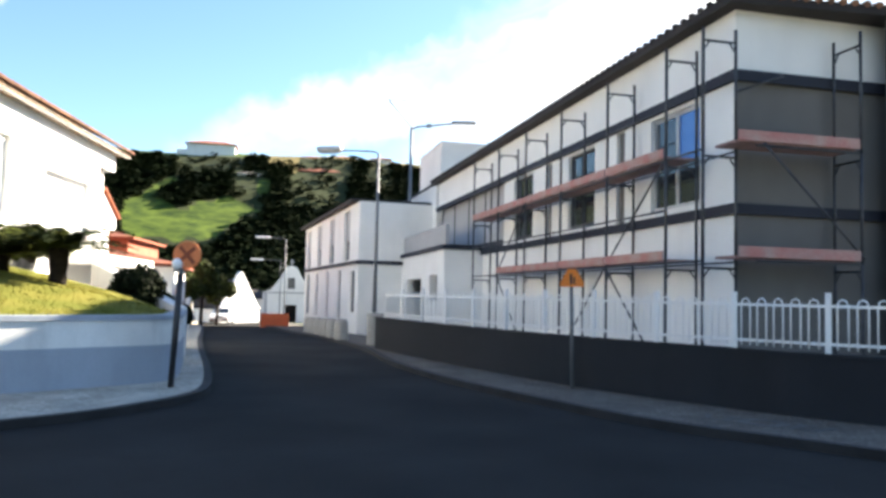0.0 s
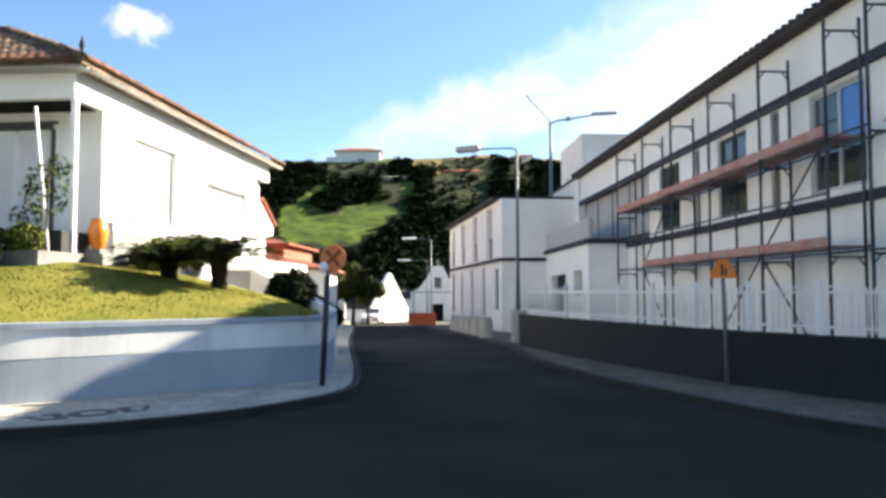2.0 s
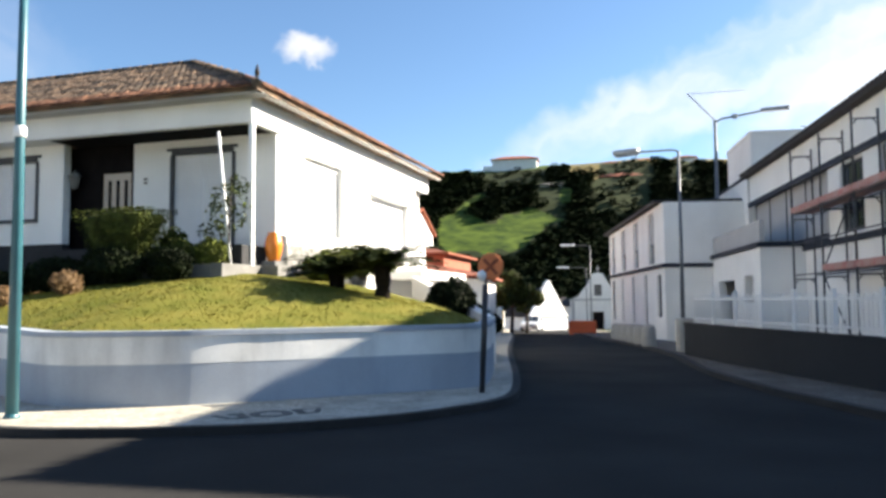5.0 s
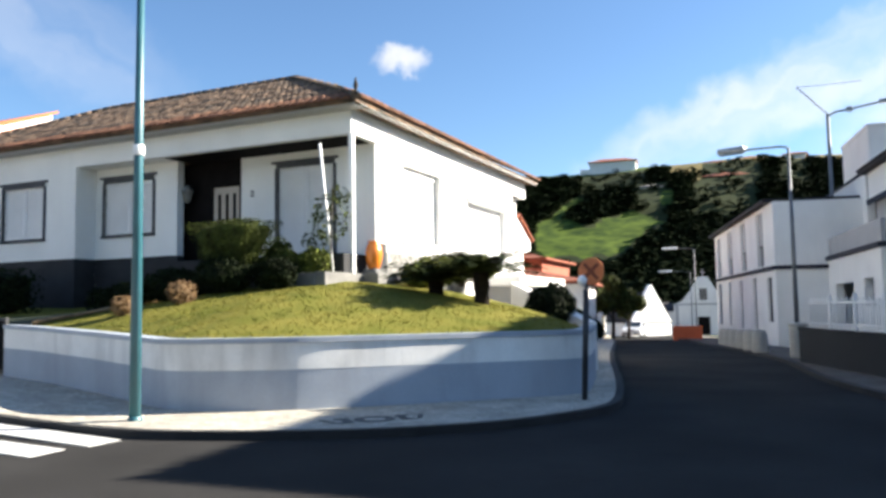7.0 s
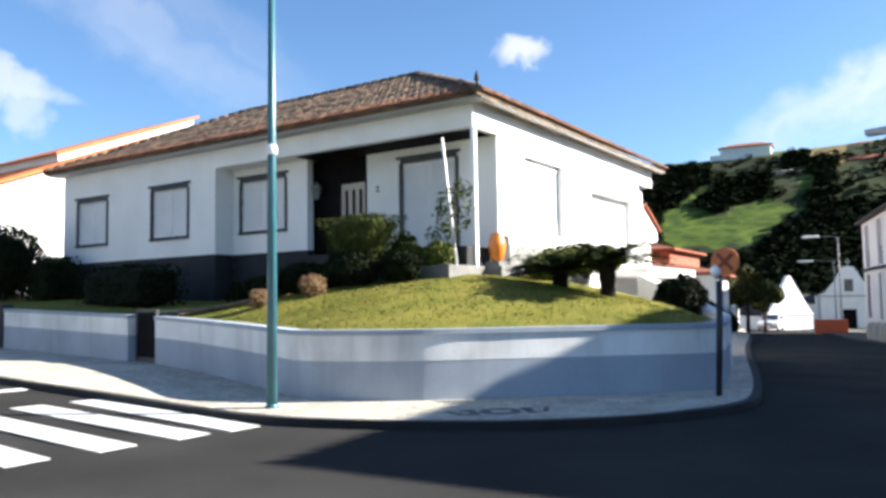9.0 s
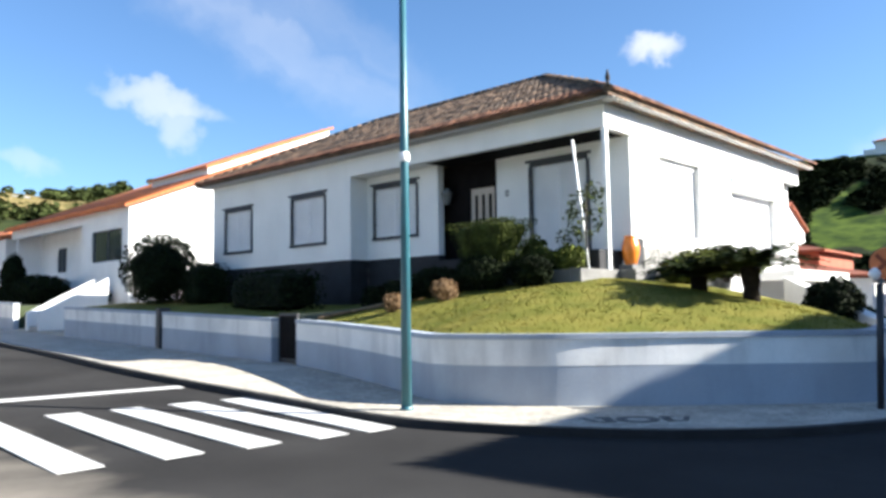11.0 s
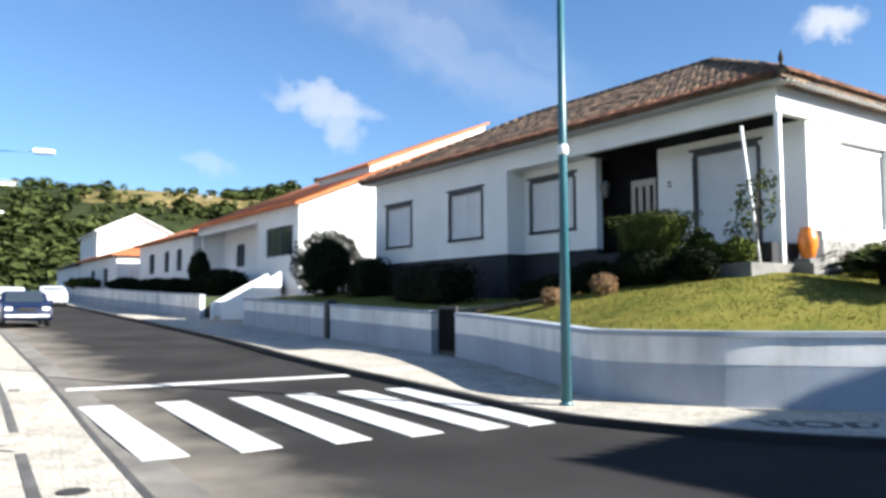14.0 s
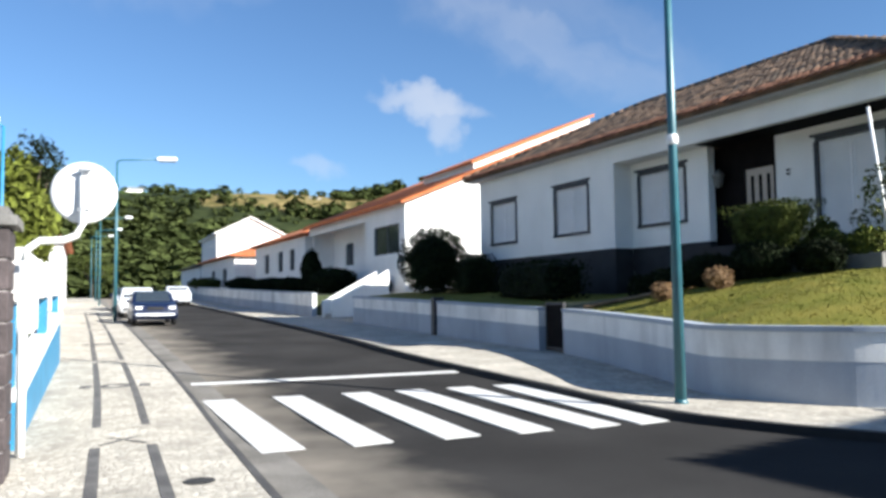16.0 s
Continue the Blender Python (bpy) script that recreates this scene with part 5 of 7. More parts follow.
for lo, hi, w in (((-0.1, -0.1), (0.5, 1.25), 0.1),):
    v = [bm.verts.new(p) for p in ((0, -w, lo[0]), (LONG, -w, lo[1]), (LONG, w, lo[1]), (0, w, lo[0]), (0, -w, hi[0]), (LONG, -w, hi[1]), (LONG, w, hi[1]), (0, w, hi[0]))]
    for q in ((0, 3, 2, 1), (4, 5, 6, 7), (0, 1, 5, 4), (1, 2, 6, 5), (2, 3, 7, 6), (3, 0, 4, 7)):
        bm.faces.new([v[i] for i in q])
part("body", bm, "blue_paint", f)
bm = bmesh.new()
v = [bm.verts.new(p) for p in ((0, -0.14, 0.502), (LONG, -0.14, 1.252), (LONG, 0.14, 1.252), (0, 0.14, 0.502), (0, -0.14, 0.63), (LONG, -0.14, 1.38), (LONG, 0.14, 1.38), (0, 0.14, 0.63))]
for q in ((0, 3, 2, 1), (4, 5, 6, 7), (0, 1, 5, 4), (1, 2, 6, 5), (2, 3, 7, 6), (3, 0, 4, 7)):
    bm.faces.new([v[i] for i in q])
part("cap", bm, "white_clean", f)
for x, w in ((0.12, 0.12), (5.2, 0.5), (LONG - 0.4, 0.3)):
    z = 0.63 + 0.75 * x / LONG
    part("post", boxes(((x, -0.06, z), (x + w, 0.06, 1.55 + 0.02 * x))), "blue_paint", f)
bm = bmesh.new()
prof = ((0, 1.551), (LONG, 1.745), (LONG, 2.05), (2.4, 2.12), (0, 2.12))
lo, hi = [bm.verts.new((x, -0.12, z)) for x, z in prof], [bm.verts.new((x, 0.12, z)) for x, z in prof]
bm.faces.new(lo)
bm.faces.new(hi[::-1])
for i in range(5):
    j = (i + 1) % 5
    bm.faces.new((lo[i], lo[j], hi[j], hi[i]))
part("beam", bm, "white", f, "white board above the blue posts")

# ---- cars ----


def car(name, m, paint, label, length=4.2, width=1.7, height=1.42):
    c = thing(name, label, "car", m, group="parked cars")
    L, W, H = length / 2, width / 2, height
    prof = [(-L, 0.42), (-L + 0.05, 0.72), (-L + 0.35, 0.86), (-L + 1.15, 0.93), (-L + 1.9, H - 0.04), (-L + 2.4, H), (L - 1.1, H - 0.04), (L - 0.35, 0.98), (L - 0.03, 0.9), (L, 0.42), (L - 0.1, 0.24), (-L + 0.1, 0.24)]
    bm = bmesh.new()
    rows = []
    for y, k in ((-W, 0.0), (-W * 0.93, 1.0), (W * 0.93, 1.0), (W, 0.0)):
        rows.append([bm.verts.new((px, y * (1 if z < 0.95 else 1 - 0.16 * (z - 0.95) / 0.5), z if k else 0.24 + (z - 0.24) * (0.97 if z < 0.95 else 0.96))) for px, z in prof])
    for a, b in zip(rows, rows[1:]):
        for i in range(len(prof)):
            j = (i + 1) % len(prof)
            bm.faces.new((a[i], a[j], b[j], b[i])).smooth = True
    bm.faces.new(rows[0][::-1])
    bm.faces.new(rows[-1])
    bmesh.ops.bevel(bm, geom=bm.edges[:], offset=0.045, segments=2, profile=0.5, affect="EDGES", clamp_overlap=True)
    for f in bm.faces:
        f.smooth = True
    part("body", bm, paint, c)
    part("windscreen", prism([(-L + 1.22, -W * 0.8), (-L + 1.86, -W * 0.74), (-L + 1.86, W * 0.74), (-L + 1.22, W * 0.8)], lambda x, y: 0.9 + (x + L - 1.15) * 0.62, lambda x, y: 0.955 + (x + L - 1.15) * 0.62), "glass", c)
    part("rear_window", boxes(((L - 0.98, -W * 0.72, 1.0), (L - 0.6, W * 0.72, 1.25))), "glass", c)
    for s in (-1, 1):
        part("side_window", boxes(((-L + 1.75, s * W * 0.9 - 0.04, 0.98), (L - 1.15, s * W * 0.9 + 0.04, H - 0.12)), bevel=0.02), "glass", c)
        part("headlight", boxes(((-L - 0.01, s * W * 0.74 - 0.13, 0.64), (-L + 0.12, s * W * 0.74 + 0.13, 0.76)), bevel=0.03), "lamp_glass", c)
        part("tail_light", boxes(((L - 0.1, s * W * 0.75 - 0.12, 0.7), (L + 0.01, s * W * 0.75 + 0.12, 0.86)), bevel=0.02), "deck_red", c)
        part("door_mirror", boxes(((-L + 1.55, s * (W + 0.1) - 0.07, 0.92), (-L + 1.67, s * (W + 0.1) + 0.07, 1.04)), bevel=0.02), paint, c)
    part("bumper", boxes(((-L - 0.04, -W * 0.88, 0.38), (-L + 0.1, W * 0.88, 0.48)), bevel=0.03), "car_white" if paint == "car_blue" else "rubber", c)
    part("number_plate", boxes(((-L - 0.055, -0.22, 0.385), (-L - 0.041, 0.22, 0.475))), "white_clean", c)
    part("grille", boxes(((-L - 0.015, -0.3, 0.62), (-L + 0.06, 0.3, 0.74))), "rubber", c)
    for x in (-L + 0.8, L - 0.8):
        for s in (-1, 1):
            w = lathe([(0.2, -0.09), (0.3, -0.09), (0.31, -0.05), (0.31, 0.05), (0.3, 0.09), (0.2, 0.09)], 20)
            w.transform(Matrix.Translation((x, s * (W - 0.08), 0.31)) @ Matrix.Rotation(radians(90), 4, "X"))
            wheel = part("wheel", w, "rubber", c)
            r = lathe([(0.05, -0.095), (0.19, -0.095), (0.19, 0.095), (0.05, 0.095)], 14)
            r.transform(Matrix.Translation((x, s * (W - 0.075), 0.31)) @ Matrix.Rotation(radians(90), 4, "X"))
            part("rim", r, "steel", wheel)
    return c


def on_road(x, y, turn):
    return pose(x, y, near_z(x, y), 0, 0, turn)


car("parked_car", on_road(-35.2, -0.75, 185.5), "car_blue", "dark blue hatchback parked at the kerb")
car("parked_car", on_road(-42.5, -1.6, 185.5), "car_white", "silver car parked at the kerb", 4.3, 1.7, 1.5)
car("parked_car", on_road(-60.0, 0.4, 5.5), "car_white", "pale car parked across the street", 4.2, 1.7, 1.4)
car("parked_car", on_road(-50.5, -2.4, 185.5), "car_blue", "dark car parked at the kerb farther off")
car("parked_car", on_road(-22.5, 68.0, 100), "car_white", "pale car parked in the far side street", 4.0, 1.65, 1.4)

# ---- white railing on the dark wall ----


def railing():
    line = offset(WALL_RIGHT, -0.10)
    pts = [Vector((x, y, 0.955 + near_z(x, y))) for x, y in line]
    f = thing("railing", "white metal railing with hooped bars on a dark wall", "railing")
    # even steps along the line
    dist = [0.0]
    for a, b in zip(pts, pts[1:]):
        dist.append(dist[-1] + (b - a).length)

    def at(s):
        for i in range(len(pts) - 1):
            if dist[i] <= s <= dist[i + 1]:
                k = (s - dist[i]) / (dist[i + 1] - dist[i])
                return pts[i].lerp(pts[i + 1], k), (pts[i + 1] - pts[i]).normalized()
        return pts[-1], (pts[-1] - pts[-2]).normalized()

    hoop = as_mesh("hoop", bent([(-0.065, 0, 0.05), (-0.065, 0, 0.62), (-0.045, 0, 0.685), (0, 0, 0.71), (0.045, 0, 0.685), (0.065, 0, 0.62), (0.065, 0, 0.05)], 0.013, 6), "white_clean")
    post = as_mesh("post", boxes(((-0.035, -0.035, 0), (0.035, 0.035, 0.80)), bevel=0.006), "white_clean")
    bay = 1.28
    n = int(dist[-1] / bay)
    for k in range(n):
        p, d = at(k * bay)
        turn = Matrix.Rotation(math.atan2(d.y, d.x), 4, "Z")
        ob = part("post", post, None, f)
        ob.matrix_local = Matrix.Translation(p) @ turn
        for j in range(5):
            q, e = at(k * bay + bay * (j + 0.75) / 5.5)
            ob = part("hoop", hoop, None, f)
            ob.matrix_local = Matrix.Translation(q) @ Matrix.Rotation(math.atan2(e.y, e.x), 4, "Z")
    for z in (0.10, 0.60):
        for k in range(n):
            a, b = at(k * bay + 0.036)[0], at((k + 1) * bay - 0.036)[0]
            d = (b - a).normalized()
            w = Vector((-d.y, d.x, 0)) * 0.015
            up = Vector((0, 0, 1))
            bm = bmesh.new()
            v = [bm.verts.new(p) for p in (a - w + up * z, b - w + up * z, b + w + up * z, a + w + up * z, a - w + up * (z + 0.04), b - w + up * (z + 0.04), b + w + up * (z + 0.04), a + w + up * (z + 0.04))]
            for q in ((0, 3, 2, 1), (4, 5, 6, 7), (0, 1, 5, 4), (1, 2, 6, 5), (2, 3, 7, 6), (3, 0, 4, 7)):
                bm.faces.new([v[i] for i in q])
            part("rail", bm, "white_clean", f)


railing()

# ---- scaffold round the long building ----


def scaffold():
    s = thing("scaffold", "grey tube scaffold with plank decks and red toe boards", "scaffold", RB)
    OUT, IN, TOP = -0.78, -0.13, 6.32
    LEVELS = (0.35, 2.32, 4.28)

    def frame_at(p_in, p_out, z0, z1, name="frame"):
        d = (Vector(p_out) - Vector(p_in)).normalized()
        bm = bmesh.new()
        for p in (p_in, p_out):
            tube(bm, (*p, z0), (*p, z1 + 0.12), 0.03, seg=6)
        a, b = Vector((*p_in, z1 - 0.12)), Vector((*p_out, z1 - 0.12))
        tube(bm, a, b, 0.022, seg=6)
        k = Vector((*d, 0))
        for c, t in ((a, k), (b, -k)):
            tube(bm, c + t * 0.14, c + Vector((0, 0, -0.18)), 0.016, seg=5)
        return part(name, bm, "steel_dark", s)

    ys = (-0.2, 1.05, 3.6, 6.3, 9.0, 11.6, 14.5)
    for y in ys:
        for z0, z1 in ((0.0, 2.3), (2.3, 4.26), (4.26, TOP)):
            frame_at((IN, y), (OUT, y), z0, z1)
    xs = (1.97,)
    for x in xs:
        for z0, z1 in ((0.0, 2.3), (2.3, 4.26), (4.26, TOP)):
            frame_at((x, IN), (x, OUT), z0, z1)
    # ledgers and guard rails
    for a, b in zip(ys, ys[1:]):
        for z in (2.3, 4.26, 3.3, 5.25):
            if z in (3.3, 5.25) and a < 0:
                continue
            part("ledger", tubes(((OUT, a, z), (OUT, b, z)), r=0.021, seg=6), "steel_dark", s)
        for z in (2.3, 4.26):
            part("ledger", tubes(((IN, a, z), (IN, b, z)), r=0.02, seg=6), "steel_dark", s)
    for a, b in zip((-0.13, *xs), xs):
        for z in (2.3, 4.26):
            part("ledger", tubes(((a, OUT, z), (b, OUT, z)), r=0.021, seg=6), "steel_dark", s)
    # braces
    for a, b, z0, z1 in ((3.6, 1.05, 2.3, 4.26), (6.3, 3.6, 0.1, 2.3), (1.05, 3.6, 0.1, 2.3), (11.6, 9.0, 2.3, 4.26), (9.0, 11.6, 0.1, 2.3)):
        part("brace", tubes(((OUT - 0.03, a, z0), (OUT - 0.03, b, z1)), r=0.022, seg=6), "steel_dark", s)
    part("brace", tubes(((0.0, OUT - 0.03, 4.3), (2.0, OUT - 0.03, 2.4)), r=0.022, seg=6), "steel_dark", s)
    part("brace", tubes(((-0.14, -0.22, 5.32), (0.85, -0.22, 5.7)), r=0.022, seg=6), "steel_dark", s)
    # decks: three planks and an outer toe board a bay
    for z, bays in ((4.28, ys[1:]), (2.32, ys[1:6])):
        for a, b in zip(bays, bays[1:]):
            for k in range(3):
                x = OUT + 0.05 + k * 0.2
                part("plank", boxes(((x, a + 0.02, z + 0.02), (x + 0.185, b - 0.02, z + 0.065))), "deck", s)
            part("toe_board", boxes(((OUT - 0.055, a + 0.03, z + 0.04), (OUT - 0.034, b - 0.03, z + 0.22))), "deck_red", s, "faded red toe board")
    for z in (4.28, 2.32):
        for k in range(3):
            y = OUT + 0.05 + k * 0.2
            part("plank", boxes(((-0.5, y, z + 0.02), (1.9, y + 0.185, z + 0.065))), "deck", s)
        part("toe_board", boxes(((-0.5, OUT - 0.055, z + 0.04), (1.9, OUT - 0.034, z + 0.22))), "deck_red", s, "faded red toe board")
    for y in ys:
        part("base_plate", boxes(((OUT - 0.08, y - 0.08, -0.01), (OUT + 0.08, y + 0.08, 0.02))), "steel_dark", s)


scaffold()

# yard behind the dark wall
sheet("yard", WALL_RIGHT[:1] + [(x, y) for x, y in offset(WALL_RIGHT, -0.21)] + [(-3.0, 24), (-4.2, 29), (-4, 46), (14, 44), (24, 18), (20, 8)], lambda x, y: near_z(x, y) + 0.07, "concrete", "pale concrete yard round the building", "yard", 0.2)

# ---- plainer buildings ----


def pane_window(parent, x0, x1, z0, z1, y, frame_mat="white_clean", mullion=True, face="y"):
    t = 0.06
    bars = [((x0, y - 0.02, z0), (x0 + t, y + 0.06, z1)), ((x1 - t, y - 0.02, z0), (x1, y + 0.06, z1)), ((x0 + t, y - 0.02, z0), (x1 - t, y + 0.06, z0 + t)), ((x0 + t, y - 0.02, z1 - t), (x1 - t, y + 0.06, z1))]
    if mullion:
        m = (x0 + x1) / 2
        bars.append(((m - 0.03, y - 0.02, z0 + t), (m + 0.03, y + 0.06, z1 - t)))
    w = part("window", boxes(*bars), frame_mat, parent)
    part("pane", boxes(((x0 + t, y + 0.02, z0 + t), (x1 - t, y + 0.035, z1 - t))), "glass", w)
    return w


def gable_roof(parent, x0, x1, y0, y1, z, ridge_y, ridge_z, material, over=0.4, thick=0.14):
    bm = bmesh.new()
    for ya, za, yb, zb in ((y0 - over, z - over * (ridge_z - z) / (ridge_y - y0), ridge_y, ridge_z), (y1 + over, z - over * (ridge_z - z) / (y1 - ridge_y), ridge_y, ridge_z)):
        v = [bm.verts.new(p) for p in ((x0 - over, ya, za), (x1 + over, ya, za), (x1 + over, yb, zb), (x0 - over, yb, zb), (x0 - over, ya, za + thick), (x1 + over, ya, za + thick), (x1 + over, yb, zb + thick), (x0 - over, yb, zb + thick))]
        for q in ((0, 3, 2, 1), (4, 5, 6, 7), (0, 1, 5, 4), (1, 2, 6, 5), (2, 3, 7, 6), (3, 0, 4, 7)):
            bm.faces.new([v[i] for i in q])
    return part("roof", bm, material, parent)


def hip_roof(parent, x0, x1, y0, y1, z, rise, material, over=0.45, thick=0.14, inset=None):
    bm = bmesh.new()
    c = [(x0 - over, y0 - over), (x1 + over, y0 - over), (x1 + over, y1 + over), (x0 - over, y1 + over)]
    lo, up = [bm.verts.new((*p, z)) for p in c], [bm.verts.new((*p, z + thick)) for p in c]
    ins = inset or (y1 - y0) / 2
    ym = (y0 + y1) / 2
    r0, r1 = bm.verts.new((x0 + ins, ym, z + rise)), bm.verts.new((x1 - ins, ym, z + rise))
    for i in range(4):
        bm.faces.new((lo[i], lo[(i + 1) % 4], up[(i + 1) % 4], up[i]))
    bm.faces.new(lo[::-1])
    bm.faces.new((up[0], up[1], r1, r0))
    bm.faces.new((up[1], up[2], r1))
    bm.faces.new((up[2], up[3], r0, r1))
    bm.faces.new((up[3], up[0], r0))
    return part("roof", bm, material, parent)


def gable_wall(x0, x1, y0, y1, z0, z, ridge_y, ridge_z):
    """A side wall with its gable, between x0 and x1."""
    bm = bmesh.new()
    prof = [(y0, z0), (y1, z0), (y1, z), (ridge_y, ridge_z), (y0, z)]
    a, b = [bm.verts.new((x0, *p)) for p in prof], [bm.verts.new((x1, *p)) for p in prof]
    bm.faces.new(a)
    bm.faces.new(b[::-1])
    for i in range(5):
        j = (i + 1) % 5
        bm.faces.new((a[i], a[j], b[j], b[i]))
    return bm


def tile_ribs(parent, a, b, ta, tb, material, step=0.3):
    """Rows of roof tiles on a far slope, as raised ribs."""
    a, b, ta, tb = map(Vector, (a, b, ta, tb))
    bm = bmesh.new()
    n = int((b - a).length / step)
    for i in range(n + 1):
        f = i / n
        tube(bm, a.lerp(b, f), ta.lerp(tb, f), 0.07, seg=5)
    ob = part("roof_tiling", bm, material, parent)
    ob["kind"] = "stuff"


tile_ribs(LONG_BUILDING, (-0.34, -0.36, 7.06), (12.3, -1.36, 7.06), (1.4, 1.3, 7.56), (10.6, 1.0, 7.56), "tile_edge", 0.24)
tile_ribs(LONG_BUILDING, (-0.34, -0.3, 7.06), (-0.34, 23.9, 7.06), (1.4, 1.5, 7.56), (1.4, 22.0, 7.56), "tile_dark", 0.3)


def second_house():
    h = thing("neighbour_house", "white house with a long orange tiled roof and lit gable wall", "house", pose(-35.9, 10.8, 0, 0, 0, 8))
    W, D, Z0, E, RY, RZ = 15.2, 19.0, 0.6, 6.45, 12.5, 11.55
    win = (-4.0, -0.7, 4.0, 5.5)
    part("wall_front", wall_with(5.2, Z0, E, 0.25, [win], start=-5.2), "white", h)
    part("wall_porch", wall_with(W - 5.2 - 0.5, Z0, E, 0.25, [(-9.0, -7.9, 3.3, 5.4), (-12.6, -11.2, 3.9, 5.3)], start=-W + 0.25, at=1.6), "white", h)
    part("wall_porch_side", boxes(((-5.2, 0.251, Z0), (-4.95, 1.85, E))), "white", h)
    part("porch_deck", boxes(((-W + 0.25, 0.0, Z0), (-5.21, 1.59, 3.3))), "white", h)
    part("porch_beam", boxes(((-W, 0.0, E - 0.5), (-5.201, 0.25, E))), "white", h)
    part("wall_gable", gable_wall(-0.25, 0.0, 0.251, D, Z0, E, RY, RZ), "white", h)
    part("wall_gable", gable_wall(-W, -W + 0.249, 0.251, D, Z0, E, RY, RZ), "white", h)
    part("wall_back", boxes(((-W + 0.25, D - 0.25, Z0), (-0.251, D - 0.001, E))), "white", h)
    gable_roof(h, -W, 0, 0, D, E + 0.02, RY, RZ + 0.06, "tile_new", 0.35)
    tile_ribs(h, (-W, -0.35, E + 0.05), (0.3, -0.35, E + 0.05), (-W, RY, RZ + 0.22), (0.3, RY, RZ + 0.22), "tile_new", 0.32)
    bm = bmesh.new()
    rise = (RZ - E) / RY
    v = [bm.verts.new((x, y, E + rise * y + up)) for x, y, up in ((-7, 4.5, 0), (-1.0, 4.5, 0), (-1.0, 12.3, 0), (-7, 12.3, 0), (-7, 4.5, 0.6), (-1.0, 4.5, 0.6), (-1.0, 12.3, 0.6), (-7, 12.3, 0.6))]
    for q in ((0, 3, 2, 1), (4, 5, 6, 7), (0, 1, 5, 4), (1, 2, 6, 5), (2, 3, 7, 6), (3, 0, 4, 7)):
        bm.faces.new([v[i] for i in q])
    up = part("roof_dormer", bm, "white", h, "low white raised roof strip")
    bm = bmesh.new()
    v = [bm.verts.new((x, y, E + rise * y + z)) for x, y, z in ((-7.1, 4.3, 0.61), (-0.8, 4.3, 0.61), (-0.8, 12.5, 0.61), (-7.1, 12.5, 0.61), (-7.1, 4.3, 0.74), (-0.8, 4.3, 0.74), (-0.8, 12.5, 0.74), (-7.1, 12.5, 0.74))]
    for q in ((0, 3, 2, 1), (4, 5, 6, 7), (0, 1, 5, 4), (1, 2, 6, 5), (2, 3, 7, 6), (3, 0, 4, 7)):
        bm.faces.new([v[i] for i in q])
    part("dormer_roof", bm, "tile_new", up)
    pane_window(h, *win, 0.08, "grey_frame")
    pane_window(h, -12.6, -11.2, 3.9, 5.3, 1.68, "grey_frame")
    part("door", boxes(((-9.0, 1.68, 3.3), (-7.9, 1.74, 5.4))), "wood_dark", h)
    # stair up the bank
    st = thing("garden_stair", "white parapet stair up the garden bank", "stair", pose(-36.2, 7.1, walk_z(-36, 7), 0, 0, 8))
    for k in range(9):
        part("step", boxes(((-0.6, 0.3 * k, 0), (0.6, 0.3 * k + 0.3, 0.17 * (k + 1)))), "concrete", st)
    bm = bmesh.new()
    for x in (-0.78, 0.6):
        v = [bm.verts.new(p) for p in ((x, -0.1, 0), (x + 0.18, -0.1, 0), (x + 0.18, 2.75, 0), (x, 2.75, 0), (x, -0.1, 0.75), (x + 0.18, -0.1, 0.75), (x + 0.18, 2.75, 2.25), (x, 2.75, 2.25))]
        for q in ((0, 3, 2, 1), (4, 5, 6, 7), (0, 1, 5, 4), (1, 2, 6, 5), (2, 3, 7, 6), (3, 0, 4, 7)):
            bm.faces.new([v[i] for i in q])
    part("parapet", bm, "white", st)


second_house()


def far_house(name, label, m, W, D, z0, eave, rise, wins, roof="tile_new", wall="white", kind="hip", doors=()):
    h = thing(name, label, "house", m)
    holes = [tuple(w) for w in wins]
    part("wall_front", wall_with(W, z0, eave, 0.25, holes, start=-W), wall, h)
    if kind == "gable_side":
        part("wall_side", gable_wall(-0.25, 0.0, 0.251, D, z0, eave, D / 2, eave + rise), wall, h)
        part("wall_side", gable_wall(-W, -W + 0.249, 0.251, D, z0, eave, D / 2, eave + rise), wall, h)
        gable_roof(h, -W, 0, 0, D, eave + 0.02, D / 2, eave + rise + 0.05, roof, 0.3)
    else:
        part("wall_side", boxes(((-0.25, 0.251, z0), (0.0, D, eave))), wall, h)
        part("wall_side", boxes(((-W, 0.251, z0), (-W + 0.25, D, eave))), wall, h)
        hip_roof(h, -W, 0, 0, D, eave + 0.02, rise, roof)
    part("wall_back", boxes(((-W + 0.251, D - 0.25, z0), (-0.251, D - 0.001, eave))), wall, h)
    for w in holes:
        pane_window(h, *w, 0.1, "grey_frame")
    return h


far_house("neighbour_house", "white bungalow with orange hipped roof and dark windows", pose(-52.3, 8.6, 0, 0, 0, 8), 13.5, 10, 0.9, 6.1, 2.2, [(-3.6, -2.4, 3.9, 5.4), (-6.6, -5.4, 3.9, 5.4), (-10.6, -9.2, 3.9, 5.4)])
far_house("neighbour_house", "low white bungalow with an orange overhanging roof", pose(-68.0, 5.2, 0, 0, 0, 8), 15, 10, 1.2, 5.6, 1.9, [(-5.0, -3.2, 3.2, 4.7), (-10.0, -8.4, 3.2, 4.7)])
far_house("neighbour_house", "two-storey white house with a broad gable", pose(-84.0, 4.6, 0, 0, 0, 5), 12.0, 7.0, 1.2, 9.0, 1.7, [], roof="white", kind="gable_side")
